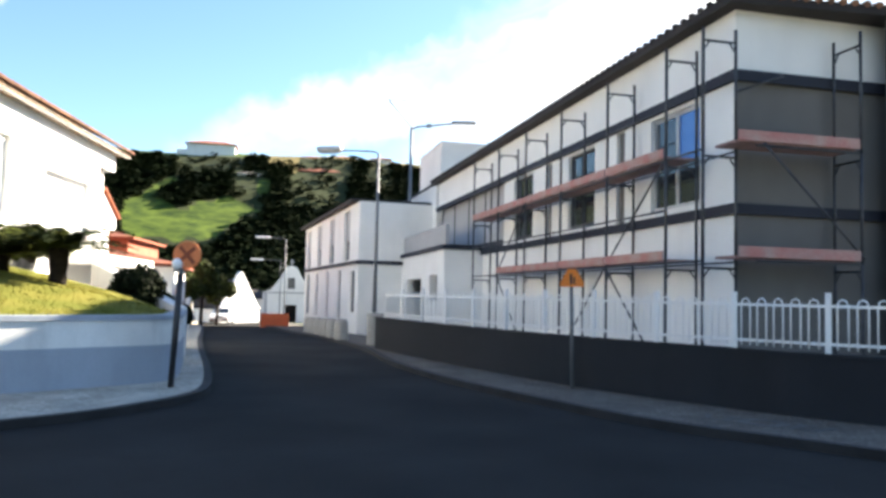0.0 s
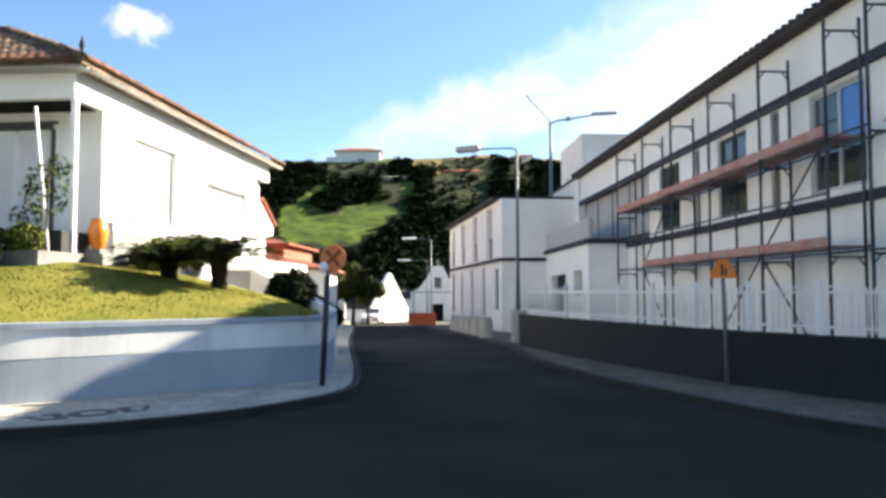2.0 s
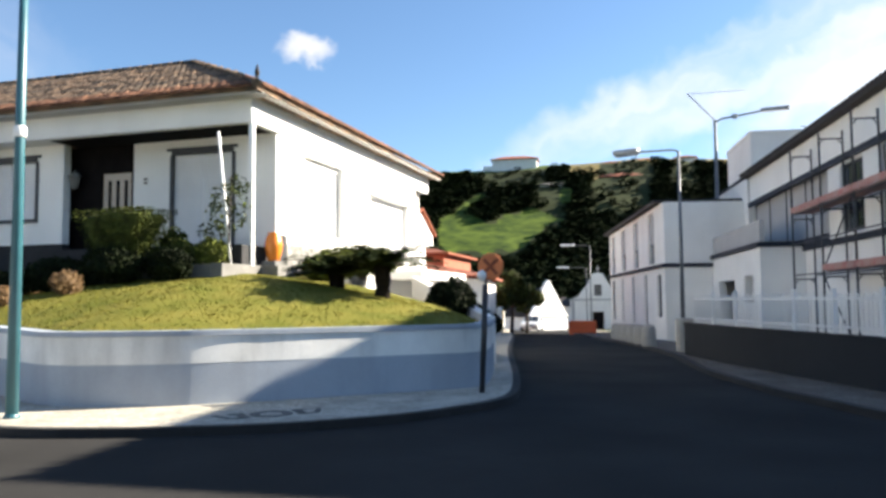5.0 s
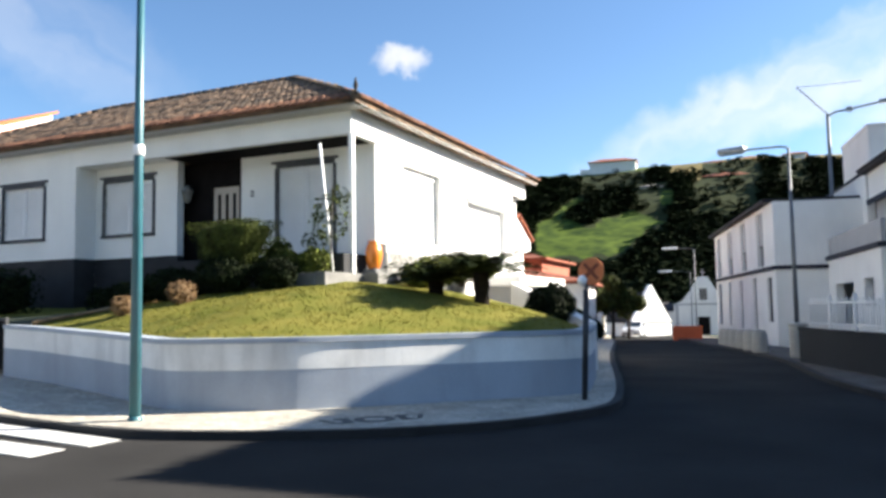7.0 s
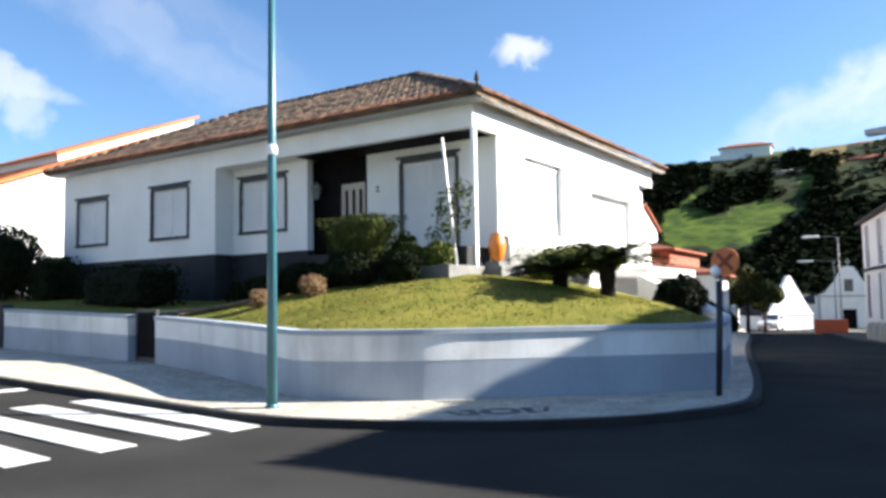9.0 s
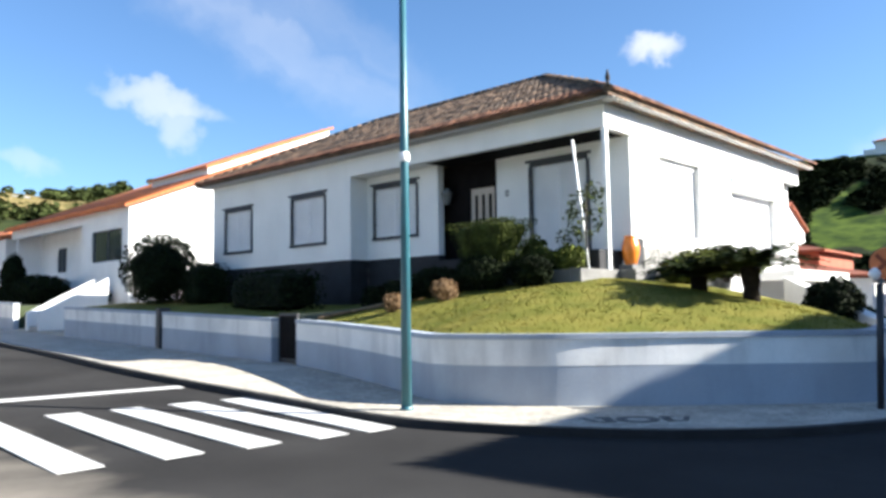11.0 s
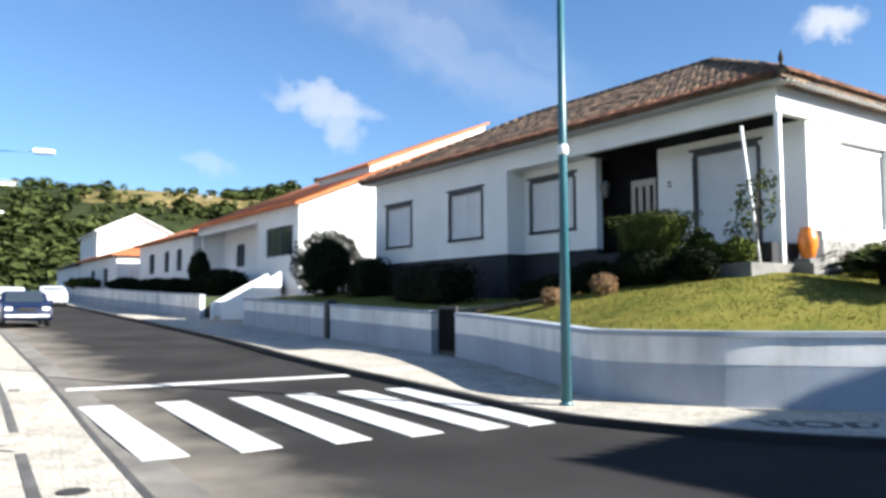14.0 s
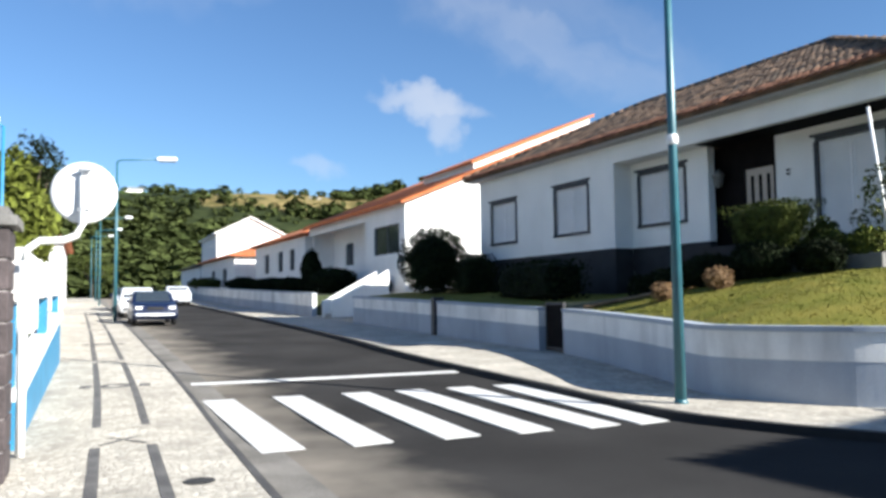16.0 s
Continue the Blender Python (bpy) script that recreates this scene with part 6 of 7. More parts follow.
far_house("neighbour_house", "grey-white house with a dark porch farther up the street", pose(-96.0, 3.4, 0, 0, 0, 8), 14, 9, 1.5, 6.0, 1.8, [(-6, -3, 2.6, 4.8)], roof="tile_dark")
far_house("street_house", "sunlit white house across the street behind the blue wall", pose(-19.5, -3.9, 0, 0, 0, 95), 7.0, 8, 0.2, 2.55, 0.7, [(-5.0, -3.6, 1.0, 2.0)], roof="white")
far_house("street_house", "sunlit white house at the pavement edge up the street", pose(-43.0, -5.6, 0, 0, 0, 185.5), 11.0, 8, 0.3, 4.7, 0.9, [(-9.6, -8.4, 2.2, 3.6), (-4.6, -3.4, 2.2, 3.6)], roof="tile_red")
far_house("street_house", "far white house at the street edge", pose(-66.0, -7.6, 0, 0, 0, 185.5), 12.0, 9, 0.8, 5.6, 1.2, [(-5.4, -4.0, 3.0, 4.4)])

gp2 = thing("wall_post", "dark narrow gate post in the garden wall", "post", pose(-23.9, 8.12, near_z(-23.9, 8.1)))
part("body", boxes(((-0.15, -0.05, 0), (0.15, 0.3, 1.3)), bevel=0.01), "pole_black", gp2)

# low walls of the neighbours' gardens
nb = smooth([(-86, 1.2), (-70, 2.9), (-55, 4.7), (-38.2, 6.65)], 5)
strip_wall("neighbour_wall", nb, ((0.0, 0.55, 0.0, "wall_grey", "base_band"), (0.55, 1.15, 0.004, "wall_white", "upper_band"), (1.15, 1.22, 0.03, "wall_grey", "coping")), "low white and grey garden wall along the street", 0.22)
bank = thing("garden_bank", "dark grassy bank between garden walls and houses", "bank", kind="structure")
bm = bmesh.new()
ribbon(offset(nb, 0.23), offset(nb, 3.6), lambda x, y: near_z(x, y) - 0.1, lambda x, y: near_z(x, y) + 1.1, bm)
part("bank", bm, "earth", bank)


def side_street_block():
    """The white blocks past the scaffold, joined to the long building."""
    h = thing("garage_block", "white garage block with a dark opening under a terrace", "building", RB)
    part("wall_street", wall_with(9.3, -0.4, 3.34, 0.3, [(20.0, 23.2, 0.6, 2.3), (17.0, 18.4, 1.4, 2.4)], along="y", at=-1.5, start=15.9), "white", h)
    part("wall_near", boxes(((-1.199, 15.9, -0.4), (-0.01, 16.2, 3.34))), "white", h)
    part("wall_far", boxes(((-1.199, 24.9, -0.4), (2.0, 25.2, 3.34))), "white", h)
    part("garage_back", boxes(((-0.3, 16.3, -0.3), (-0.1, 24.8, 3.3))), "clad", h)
    part("slab", boxes(((-1.6, 15.8, 3.341), (-0.11, 25.3, 3.52))), "navy", h, "dark edge of the terrace slab")
    part("parapet", boxes(((-1.45, 16.0, 3.521), (-1.3, 25.2, 4.3))), "clad_light", h, "grey terrace parapet")
    b = thing("white_block", "plain white two-storey block beside the long building", "building", RB)
    part("wall_body", boxes(((0.0, 24.0, -0.8), (7.0, 33.0, 7.0))), "white", b)
    part("roof_edge", boxes(((-0.05, 23.95, 7.001), (7.05, 33.05, 7.12))), "navy", b)
    t = thing("stair_tower", "plain white stair tower above the roofs", "building", RB)
    part("tower_body", boxes(((0.9, 27.0, 6.9), (6.5, 32.5, 9.6))), "white", t)
    part("tower_cap", boxes(((0.85, 26.95, 9.601), (6.55, 32.55, 9.72))), "white", t)
    # the two-storey building down the side street
    m = Matrix.Translation((0, 0, -0.24)) @ Matrix.Scale(1.15, 4) @ pose(-5.45, 35.6, 0, 0, 0, 20)
    g = thing("terrace_building", "white two-storey building with grey recesses and tall dark windows", "building", m)
    L, E, Z0 = 18.8, 5.95, -1.6
    up = [(2.4, 4.0, 3.25, 5.75), (7.0, 8.6, 3.25, 5.75), (11.6, 13.2, 3.25, 5.75), (16.2, 17.8, 3.25, 5.75)]
    low = [(0.9, 1.9, 0.7, 2.7), (4.6, 5.4, 0.2, 2.8), (8.6, 9.4, 0.2, 2.8), (12.6, 13.4, 0.2, 2.8), (16.6, 17.8, 0.2, 2.8)]
    part("wall_street", wall_with(L, Z0, E, 0.3, up + low, along="y", at=0.0, start=0.0), "white", g)
    part("wall_near", boxes(((0.301, 0.0, Z0), (9, 0.3, E))), "white", g)
    part("wall_rear", boxes(((8.7, 0.301, Z0), (9, L, E))), "white", g)
    part("wall_far", boxes(((0.301, L - 0.3, Z0), (8.69, L - 0.002, E))), "white", g)
    for y0, y1, z0, z1 in up:
        part("recess_panel", boxes(((0.14, y0, z0 + 1.0), (0.2, y1, z1))), "clad_light", g, "grey recessed panel")
        w = part("window", boxes(((0.10, y0, z0 + 0.95), (0.2, y1, z0 + 1.0))), "grey_frame", g)
        part("pane", boxes(((0.16, y0, z0), (0.18, y1, z0 + 0.95))), "glass", w)
    for y0, y1, z0, z1 in low:
        w = part("window", boxes(((0.10, y0, z0), (0.2, y0 + 0.06, z1)), ((0.10, y1 - 0.06, z0), (0.2, y1, z1))), "grey_frame", g)
        part("pane", boxes(((0.16, y0 + 0.06, z0), (0.18, y1 - 0.06, z1))), "glass", w)
    part("ledge", boxes(((-0.14, -0.14, 3.0), (-0.002, L, 3.16)), ((-0.002, -0.14, 3.0), (9, -0.002, 3.16))), "navy", g)
    part("roof", boxes(((-0.35, 0.4, E + 0.001), (9.2, L + 0.3, E + 0.16))), "tile_dark", g)


side_street_block()


def gable_front(name, label, m, W, H, peak, z0, door=True, wall="white"):
    """A small building whose gable faces the street."""
    h = thing(name, label, "building", m)
    bm = bmesh.new()
    pts = [(-W / 2, z0), (W / 2, z0), (W / 2, H), (W * 0.36, H + (peak - H) * 0.12), (W * 0.2, H + (peak - H) * 0.55), (W * 0.09, peak - 0.1), (0, peak), (-W * 0.09, peak - 0.1), (-W * 0.2, H + (peak - H) * 0.55), (-W * 0.36, H + (peak - H) * 0.12), (-W / 2, H)]
    if not door:
        pts = [(-W / 2, z0), (W / 2, z0), (W / 2, H), (W * 0.03, peak - 0.1), (0, peak), (-W * 0.03, peak - 0.1), (-W / 2, H)]
    a, b = [bm.verts.new((x, 0, z)) for x, z in pts], [bm.verts.new((x, 0.4, z)) for x, z in pts]
    bm.faces.new(a)
    bm.faces.new(b[::-1])
    for i in range(len(pts)):
        j = (i + 1) % len(pts)
        bm.faces.new((a[i], a[j], b[j], b[i]))
    part("facade", bm, wall, h)
    part("nave", boxes(((-W / 2 + 0.1, 0.401, z0), (W / 2 - 0.1, 9, H - 0.1))), "white", h)
    gr = bmesh.new()
    for s in (-1, 1):
        v = [gr.verts.new(p) for p in ((s * (W / 2 + 0.1), 0.41, H - 0.1), (s * (W / 2 + 0.1), 9, H - 0.1), (0, 9, peak - 0.9), (0, 0.41, peak - 0.9))]
        gr.faces.new(v)
        v2 = [gr.verts.new(c.co + Vector((0, 0, 0.12))) for c in v]
        gr.faces.new(v2[::-1])
    part("roof", gr, "tile_dark", h)
    part("cornice", boxes(((-W / 2 - 0.1, -0.12, H - 0.12), (W / 2 + 0.1, -0.002, H + 0.08))), "clad_light", h, "grey stone cornice")
    if door:
        part("door", boxes(((-0.7, -0.04, z0), (0.7, -0.002, z0 + 2.2))), "wood_dark", h)
        part("window", boxes(((-0.45, -0.05, H + 0.5), (0.45, -0.002, H + 1.9))), "clad", h, "grey niche in the gable")
        for s in (-1, 1):
            part("pilaster", boxes(((s * W * 0.45 - 0.18, -0.1, z0), (s * W * 0.45 + 0.18, -0.002, H - 0.13))), "clad_light", h)
        part("cross", boxes(((-0.06, 0.1, peak), (0.06, 0.22, peak + 0.9)), ((-0.3, 0.1, peak + 0.45), (0.3, 0.22, peak + 0.57))), "clad_light", h)
    return h


gable_front("chapel", "small white chapel with a scrolled gable and stone cornice", pose(-23.3, 97.0, 0, 0, 0, 14), 7.0, 1.5, 4.9, near_z(-23.6, 97))
gable_front("gable_house", "narrow sunlit white gable at the end of the street", pose(-24.4, 79.5, 0, 0, 0, 66), 6.0, -0.2, 3.6, near_z(-24.6, 79.5), False)
far_house("end_house", "low white house with a pale blue door", pose(-25.2, 99.0, 0, 0, 0, 14), 6.5, 6, -2.6, 0.6, 1.2, [(-4.6, -3.7, -1.0, 0.1)], roof="tile_dark")
d = thing("blue_door", "pale blue wooden door of the low white house", "door", pose(-26.6, 98.6, near_z(-26.6, 98.6), 0, 0, 14))
part("leaf", boxes(((-0.6, -0.08, 0), (0.6, -0.01, 2.1))), "teal_wall", d)

far_house("side_house", "white house with a red tiled roof down the side street", pose(-15.6, 39.0, 0, 0, 0, 17), 9, 9, -0.9, 2.75, 1.2, [(-2.6, -1.6, 0.8, 1.9)], roof="tile_red")
far_house("side_house", "terracotta-painted house with a red tiled roof", pose(-21.4, 46.3, 0, 0, 0, 10), 6, 8, -0.9, 4.6, 0.8, [], roof="tile_red", wall="terracotta")
far_house("side_house", "white house with a red tiled gable behind the villa", pose(-28.3, 54.0, 0, 0, 0, 10), 8, 8, -0.9, 7.4, 1.8, [(-3.0, -2.0, 4.6, 5.8)], roof="tile_red", kind="gable_side")
sw = thing("yard_wall", "sunlit white yard wall along the side street", "wall", pose(-16.2, 43.0, near_z(-16, 43), 0, 0, 19.5))
part("wall_body", boxes(((-0.2, 0, 0), (0.0, 18, 1.7))), "white", sw)
part("gate", boxes(((0.001, 6, 0), (0.06, 7.6, 1.5))), "yellow", sw, "yellow gate")

# the villa's garden stair parapet towards the side street
rp = thing("ramp_parapet", "white sloping parapet beside the lawn", "parapet", pose(0, 0, 0))
bm = bmesh.new()
p0, p1 = Vector((-10.4, 20.6, 2.3)), Vector((-6.6, 17.0, 1.2))
w = Vector((0.09, 0.09, 0))
v = [bm.verts.new(p) for p in ((p0 - w).to_3d() * 1, p1 - w, p1 + w, p0 + w)]
lowv = [bm.verts.new((q.co.x, q.co.y, 0.0)) for q in v]
bm.faces.new(v)
bm.faces.new(lowv[::-1])
for i in range(4):
    j = (i + 1) % 4
    bm.faces.new((lowv[i], lowv[j], v[j], v[i]))
part("parapet_body", bm, "white", rp)

# ---- lamp and aerials above the long building ----
lp = thing("mast_lamp", "tall grey mast lamp behind the long building", "street lamp", Matrix.Translation((0, 0, -0.3)) @ Matrix.Scale(1.186, 4) @ pose(-3.3, 37.6, 0))
bm = bmesh.new()
tube(bm, (0, 0, -0.5), (0, 0, 9.9), 0.11, 0.07, 10)
part("pole", bm, "pole_grey", lp)
part("arm", bent([(0, 0, 9.8), (0.3, 0, 9.95), (0.9, 0.0, 10.0), (2.2, 0.0, 10.15)], 0.045), "pole_grey", lp)
part("lamp_head", boxes(((2.0, -0.15, 10.08), (3.2, 0.15, 10.24)), bevel=0.04), "steel", lp)
part("aerial", tubes(((0, 0, 9.9), (-1.2, 0, 11.3)), ((-1.2, 0, 11.3), (1.4, 0.1, 11.2), 0.01), r=0.025, seg=6), "steel_dark", lp, "thin bare aerial")
part("floodlight", boxes(((0.75, -0.1, 9.9), (1.0, 0.1, 10.1)), bevel=0.03), "steel", lp)
ae = thing("roof_aerial", "thin bare roof aerial on the long building", "aerial", RB)
part("mast", tubes(((1.2, 19.0, 7.0), (1.2, 19.0, 8.2)), r=0.025, seg=6), "steel_dark", ae)
part("boom", tubes(((0.8, 18.6, 8.1), (1.6, 19.4, 8.1)), r=0.02, seg=6), "steel_dark", ae)

# ---- plants ----


def leaf_cloud(n, fill, size, rng, verts, faces, shape=None):
    """Adds n small folded leaves, placed by fill()."""
    for _ in range(n):
        p, out = fill()
        d = Vector((rng.gauss(0, 1), rng.gauss(0, 1), rng.gauss(0, 1)))
        d = (d.normalized() + out * 0.9).normalized()
        s = d.orthogonal().normalized()
        s.rotate(Matrix.Rotation(rng.uniform(0, 6.28), 3, d))
        k = size * rng.uniform(0.6, 1.4)
        o = len(verts)
        t = d.cross(s)
        verts += [tuple(p - s * k), tuple(p + t * k * 0.45 + d * k * 0.12), tuple(p + s * k), tuple(p - t * k * 0.45 + d * k * 0.12)]
        faces.append((o, o + 1, o + 2, o + 3))


def foliage(name, material, fills, parent, seed, label=""):
    rng = random.Random(seed)
    verts, faces = [], []
    for n, size, centre, radii, boxy in fills:
        def fill(c=Vector(centre), r=Vector(radii), boxy=boxy):
            if boxy:
                p = Vector([rng.uniform(-1, 1) for _ in range(3)])
                low = 0.76 + 0.24 * p.z if boxy == 2 else 1.0
                m = max(range(3), key=lambda i: abs(p[i]))
                if rng.random() < 0.75:
                    p[m] = math.copysign(rng.uniform(0.88, 1.02), p[m])
                out = Vector((0, 0, 0))
                out[m] = math.copysign(1, p[m])
                p.x, p.y = p.x * low, p.y * low
            else:
                out = Vector((rng.gauss(0, 1), rng.gauss(0, 1), rng.gauss(0, 1))).normalized()
                lump = 1 + 0.22 * noise.noise(out * 2.3 + Vector((seed, 0, 0)))
                p = out * lump * (rng.uniform(0.55, 1.0) ** 0.5)
            return c + Vector((p.x * r.x, p.y * r.y, p.z * r.z)), out
        leaf_cloud(n, fill, size, rng, verts, faces)
    me = bpy.data.meshes.new(name)
    me.from_pydata(verts, [], faces)
    me.materials.append(M[material])
    return part(name, me, None, parent, label)


def shrub(name, label, x, y, z, radii, material="leaf", n=1600, size=0.05, seed=1, boxy=False, stems=5, lift=0.0):
    s = thing(name, label, "shrub", pose(x, y, z))
    rng = random.Random(seed)
    bm = bmesh.new()
    for k in range(stems):
        a = 6.28 * k / stems + rng.random()
        q = Vector((math.cos(a) * radii[0] * 0.5, math.sin(a) * radii[1] * 0.5, lift + radii[2] * 1.2))
        tube(bm, (0.04 * math.cos(a), 0.04 * math.sin(a), -0.1), q, 0.03, 0.012, 5)
    part("stem", bm, "bark", s)
    core = bmesh.new()
    bmesh.ops.create_icosphere(core, subdivisions=2, radius=1.0)
    for v in core.verts:
        if boxy:
            v.co = Vector([math.copysign(min(1.0, abs(c) * 1.6), c) * 1.12 for c in v.co])
            if boxy == 2:
                v.co.x, v.co.y = v.co.x * (0.76 + 0.24 * v.co.z), v.co.y * (0.76 + 0.24 * v.co.z)
        v.co = Vector((v.co.x * radii[0] * 0.72, v.co.y * radii[1] * 0.72, lift + radii[2] + v.co.z * radii[2] * 0.75)) * 1.0
        v.co += Vector((noise.noise(v.co * 3), noise.noise(v.co * 3 + Vector((9, 0, 0))), 0)) * 0.08
    part("inner_mass", core, material, s)
    foliage("leaves", material, [(n, size, (0, 0, lift + radii[2]), radii, boxy)], s, seed)
    return s


def h_at(x, y):
    """A place in the villa's plan."""
    p = HOUSE @ Vector((x, y, 0))
    return p.x, p.y


def on_lawn(az, r):
    x, y = -r * math.sin(radians(az)), r * math.cos(radians(az))
    return x, y, lawn_z(x, y)


# clipped hedge by the door
x, y = h_at(-2.25, -1.5)
shrub("clipped_shrub", "flat-topped clipped green shrub before the porch", x, y, lawn_z(x, y), (1.1, 0.6, 0.58), "leaf_light", 6500, 0.035, 3, 2, 6, 0.42)
# low dark hedges before the plinth
for hx, hy, rx, ry, rz, seed in ((-16.4, -1.0, 0.9, 0.7, 0.8, 11), (-10.4, -2.1, 2.1, 0.75, 0.62, 13), (-6.3, -0.9, 0.9, 0.5, 0.35, 15), (-4.6, -0.9, 0.8, 0.5, 0.35, 16)):
    x, y = h_at(hx, hy)
    shrub("dark_hedge", "low dark green hedge in the villa's shade", x, y, lawn_z(x, y) - 0.12, (rx, ry, rz), "leaf", 2600, 0.06, seed, True, 6)
x, y = h_at(-18.6, -1.6)
shrub("large_shrub", "large round dark shrub beside the villa", x, y, lawn_z(x, y) - 0.2, (1.75, 1.4, 1.45), "leaf", 6500, 0.07, 21, False, 7)
for az, r, rad, seed in ((54.6, 16.9, 0.28, 31), (50.9, 17.0, 0.32, 32)):
    x, y, z = on_lawn(az, r)
    shrub("dry_shrub", "small round brown dried shrub on the lawn", x, y, z - 0.03, (rad, rad, rad * 0.8), "leaf_dry", 1100, 0.03, seed)
# bed of low plants round the porch and along the side
for hx, hy, rx, ry, rz, seed, mt in ((-1.3, -0.95, 0.8, 0.35, 0.45, 41, "leaf_light"), (-0.5, -0.75, 0.45, 0.4, 0.42, 42, "leaf_bright"), (1.0, 2.8, 0.6, 0.9, 0.42, 43, "leaf_bright"), (0.9, 4.6, 0.6, 0.9, 0.46, 44, "leaf_light"), (0.7, 6.6, 0.5, 1.0, 0.4, 45, "leaf_bright"), (1.2, 1.5, 0.6, 0.5, 0.34, 46, "leaf_bright")):
    x, y = h_at(hx, hy)
    shrub("low_shrub", "low leafy green shrub beside the villa", x, y, lawn_z(x, y) - 0.02, (rx, ry, rz), mt, 1700, 0.05, seed)
for hx, hy, rx, ry, rz, seed in ((-4.9, -1.9, 0.8, 0.5, 0.34, 47), (-3.5, -2.05, 0.85, 0.5, 0.4, 48), (-2.1, -2.05, 0.85, 0.5, 0.42, 49), (-0.85, -1.75, 0.6, 0.4, 0.36, 50)):
    x, y = h_at(hx, hy)
    shrub("bed_shrub", "dense dark green shrub along the lawn's upper edge", x, y, lawn_z(x, y) - 0.04, (rx, ry, rz), "leaf", 2200, 0.05, seed)
# lilies and pot plants by the french window
x, y = h_at(-1.5, -0.75)
shrub("pale_shrub", "loose shrub with pale flower heads by the porch", x, y, lawn_z(x, y) + 0.3, (0.45, 0.3, 0.42), "leaf_light", 700, 0.05, 51)


def cycad(x, y, z, label, seed=5, reach=1.0):
    c = thing("cycad", label, "palm", pose(x, y, z))
    part("trunk", lathe([(0.15, -0.1), (0.16, 0.08), (0.14, 0.2), (0.17, 0.35), (0.16, 0.5), (0.19, 0.6), (0.06, 0.7)], 14), "bark_dark", c)
    rng = random.Random(seed)
    for k in range(54):
        a = 2 * math.pi * k / 54 + rng.uniform(-0.1, 0.1)
        lift = rng.uniform(0.1, 0.55) if k % 3 else rng.uniform(0.6, 1.0)
        length = rng.uniform(1.15, 1.45) * reach
        verts, faces = [], []
        prev = None
        n = 30
        spine = []
        for i in range(n + 1):
            t = i / n
            r = length * t * (1 - 0.12 * t)
            spine.append(Vector((math.cos(a) * (0.08 + r), math.sin(a) * (0.08 + r), 0.62 + length * (lift * 0.95 * t - (lift * 0.62 + 0.08) * t * t))))
        side = Vector((-math.sin(a), math.cos(a), 0))
        for i in range(1, n):
            w = 0.21 * math.sin(math.pi * (0.12 + 0.85 * i / n)) + 0.02
            d = (spine[i + 1] - spine[i - 1]).normalized()
            for s in (-1, 1):
                o = len(verts)
                tip = spine[i] + side * s * w + d * 0.07 + Vector((0, 0, 0.03 * rng.uniform(-1, 1.2)))
                verts += [tuple(spine[i] - d * 0.022), tuple(spine[i] + d * 0.026), tuple(tip)]
                faces.append((o, o + 1, o + 2))
        for i in range(n):
            o = len(verts)
            verts += [tuple(spine[i] - side * 0.012), tuple(spine[i] + side * 0.012), tuple(spine[i + 1] + side * 0.01), tuple(spine[i + 1] - side * 0.01)]
            faces.append((o, o + 1, o + 2, o + 3))
        me = bpy.data.meshes.new("frond")
        me.from_pydata(verts, [], faces)
        me.materials.append(M["cycad_leaf"])
        part("frond", me, None, c)


cycad(*on_lawn(29.2, 15.4), "dark green cycad palm with a thick trunk on the lawn")
cx, cy, cz = on_lawn(32.6, 16.6)
cycad(cx, cy, cz - 0.34, "low dark green cycad palm beside the white side wall", 6, 0.95)

# sapling with a white stake, and the pot
x, y = h_at(-0.2, -0.6)
sp = thing("staked_sapling", "thin sapling tied to a leaning white stake", "sapling", pose(x, y, lawn_z(x, y)))
part("stake", tubes(((0.15, 0, 0), (-0.35, 0.1, 3.3)), r=0.034), "white_clean", sp, "white leaning stake")
part("stem", tubes(((0.05, 0, 0), (0.1, 0.02, 2.2)), r=0.018), "bark", sp)
foliage("leaves", "leaf_light", [(260, 0.06, (0.05, 0, 1.5), (0.55, 0.3, 0.6), False), (120, 0.05, (-0.4, 0, 1.0), (0.4, 0.25, 0.2), False), (90, 0.05, (0.35, 0, 2.0), (0.3, 0.2, 0.25), False)], sp, 61)
x, y = h_at(0.26, 0.7)
pt = thing("garden_pot", "tall orange glazed garden pot by the porch post", "pot", pose(x, y, 2.55))
part("body", lathe([(0.11, 0.0), (0.14, 0.02), (0.20, 0.24), (0.215, 0.40), (0.175, 0.58), (0.13, 0.64), (0.155, 0.68), (0.13, 0.69)], 24), "ochre", pt)
part("stand", boxes(((-0.2, -0.2, -0.6), (0.2, 0.2, -0.001))), "stone", pt)
pl = thing("porch_planter", "pale stone planter edge at the porch corner", "planter", HOUSE)
part("edge", boxes(((-0.12, -1.3, 1.5), (0.16, 1.2, 2.43)), bevel=0.012), "stone", pl)
part("front_edge", boxes(((-2.4, -1.3, 1.5), (-0.121, -1.1, 2.41)), bevel=0.012), "stone", pl)
part("soil", boxes(((-2.4, -1.099, 1.5), (-0.121, -0.31, 2.3))), "earth", pl)
part("pot_shelf", boxes(((0.161, 0.3, 1.5), (0.6, 1.2, 2.43)), bevel=0.012), "stone", pl)
# wall lamp and the ivy on the dark panel; plain marks for the house sign
x, y = h_at(-5.75, 1.05)
wl = thing("wall_lamp", "black lantern wall lamp on the dark panel", "wall lamp", HOUSE @ pose(-5.9, 1.2, 5.05))
part("bracket", bent([(0, 0, 0), (0, -0.12, 0.1), (0, -0.22, 0.02)], 0.015, 6), "pole_black", wl)
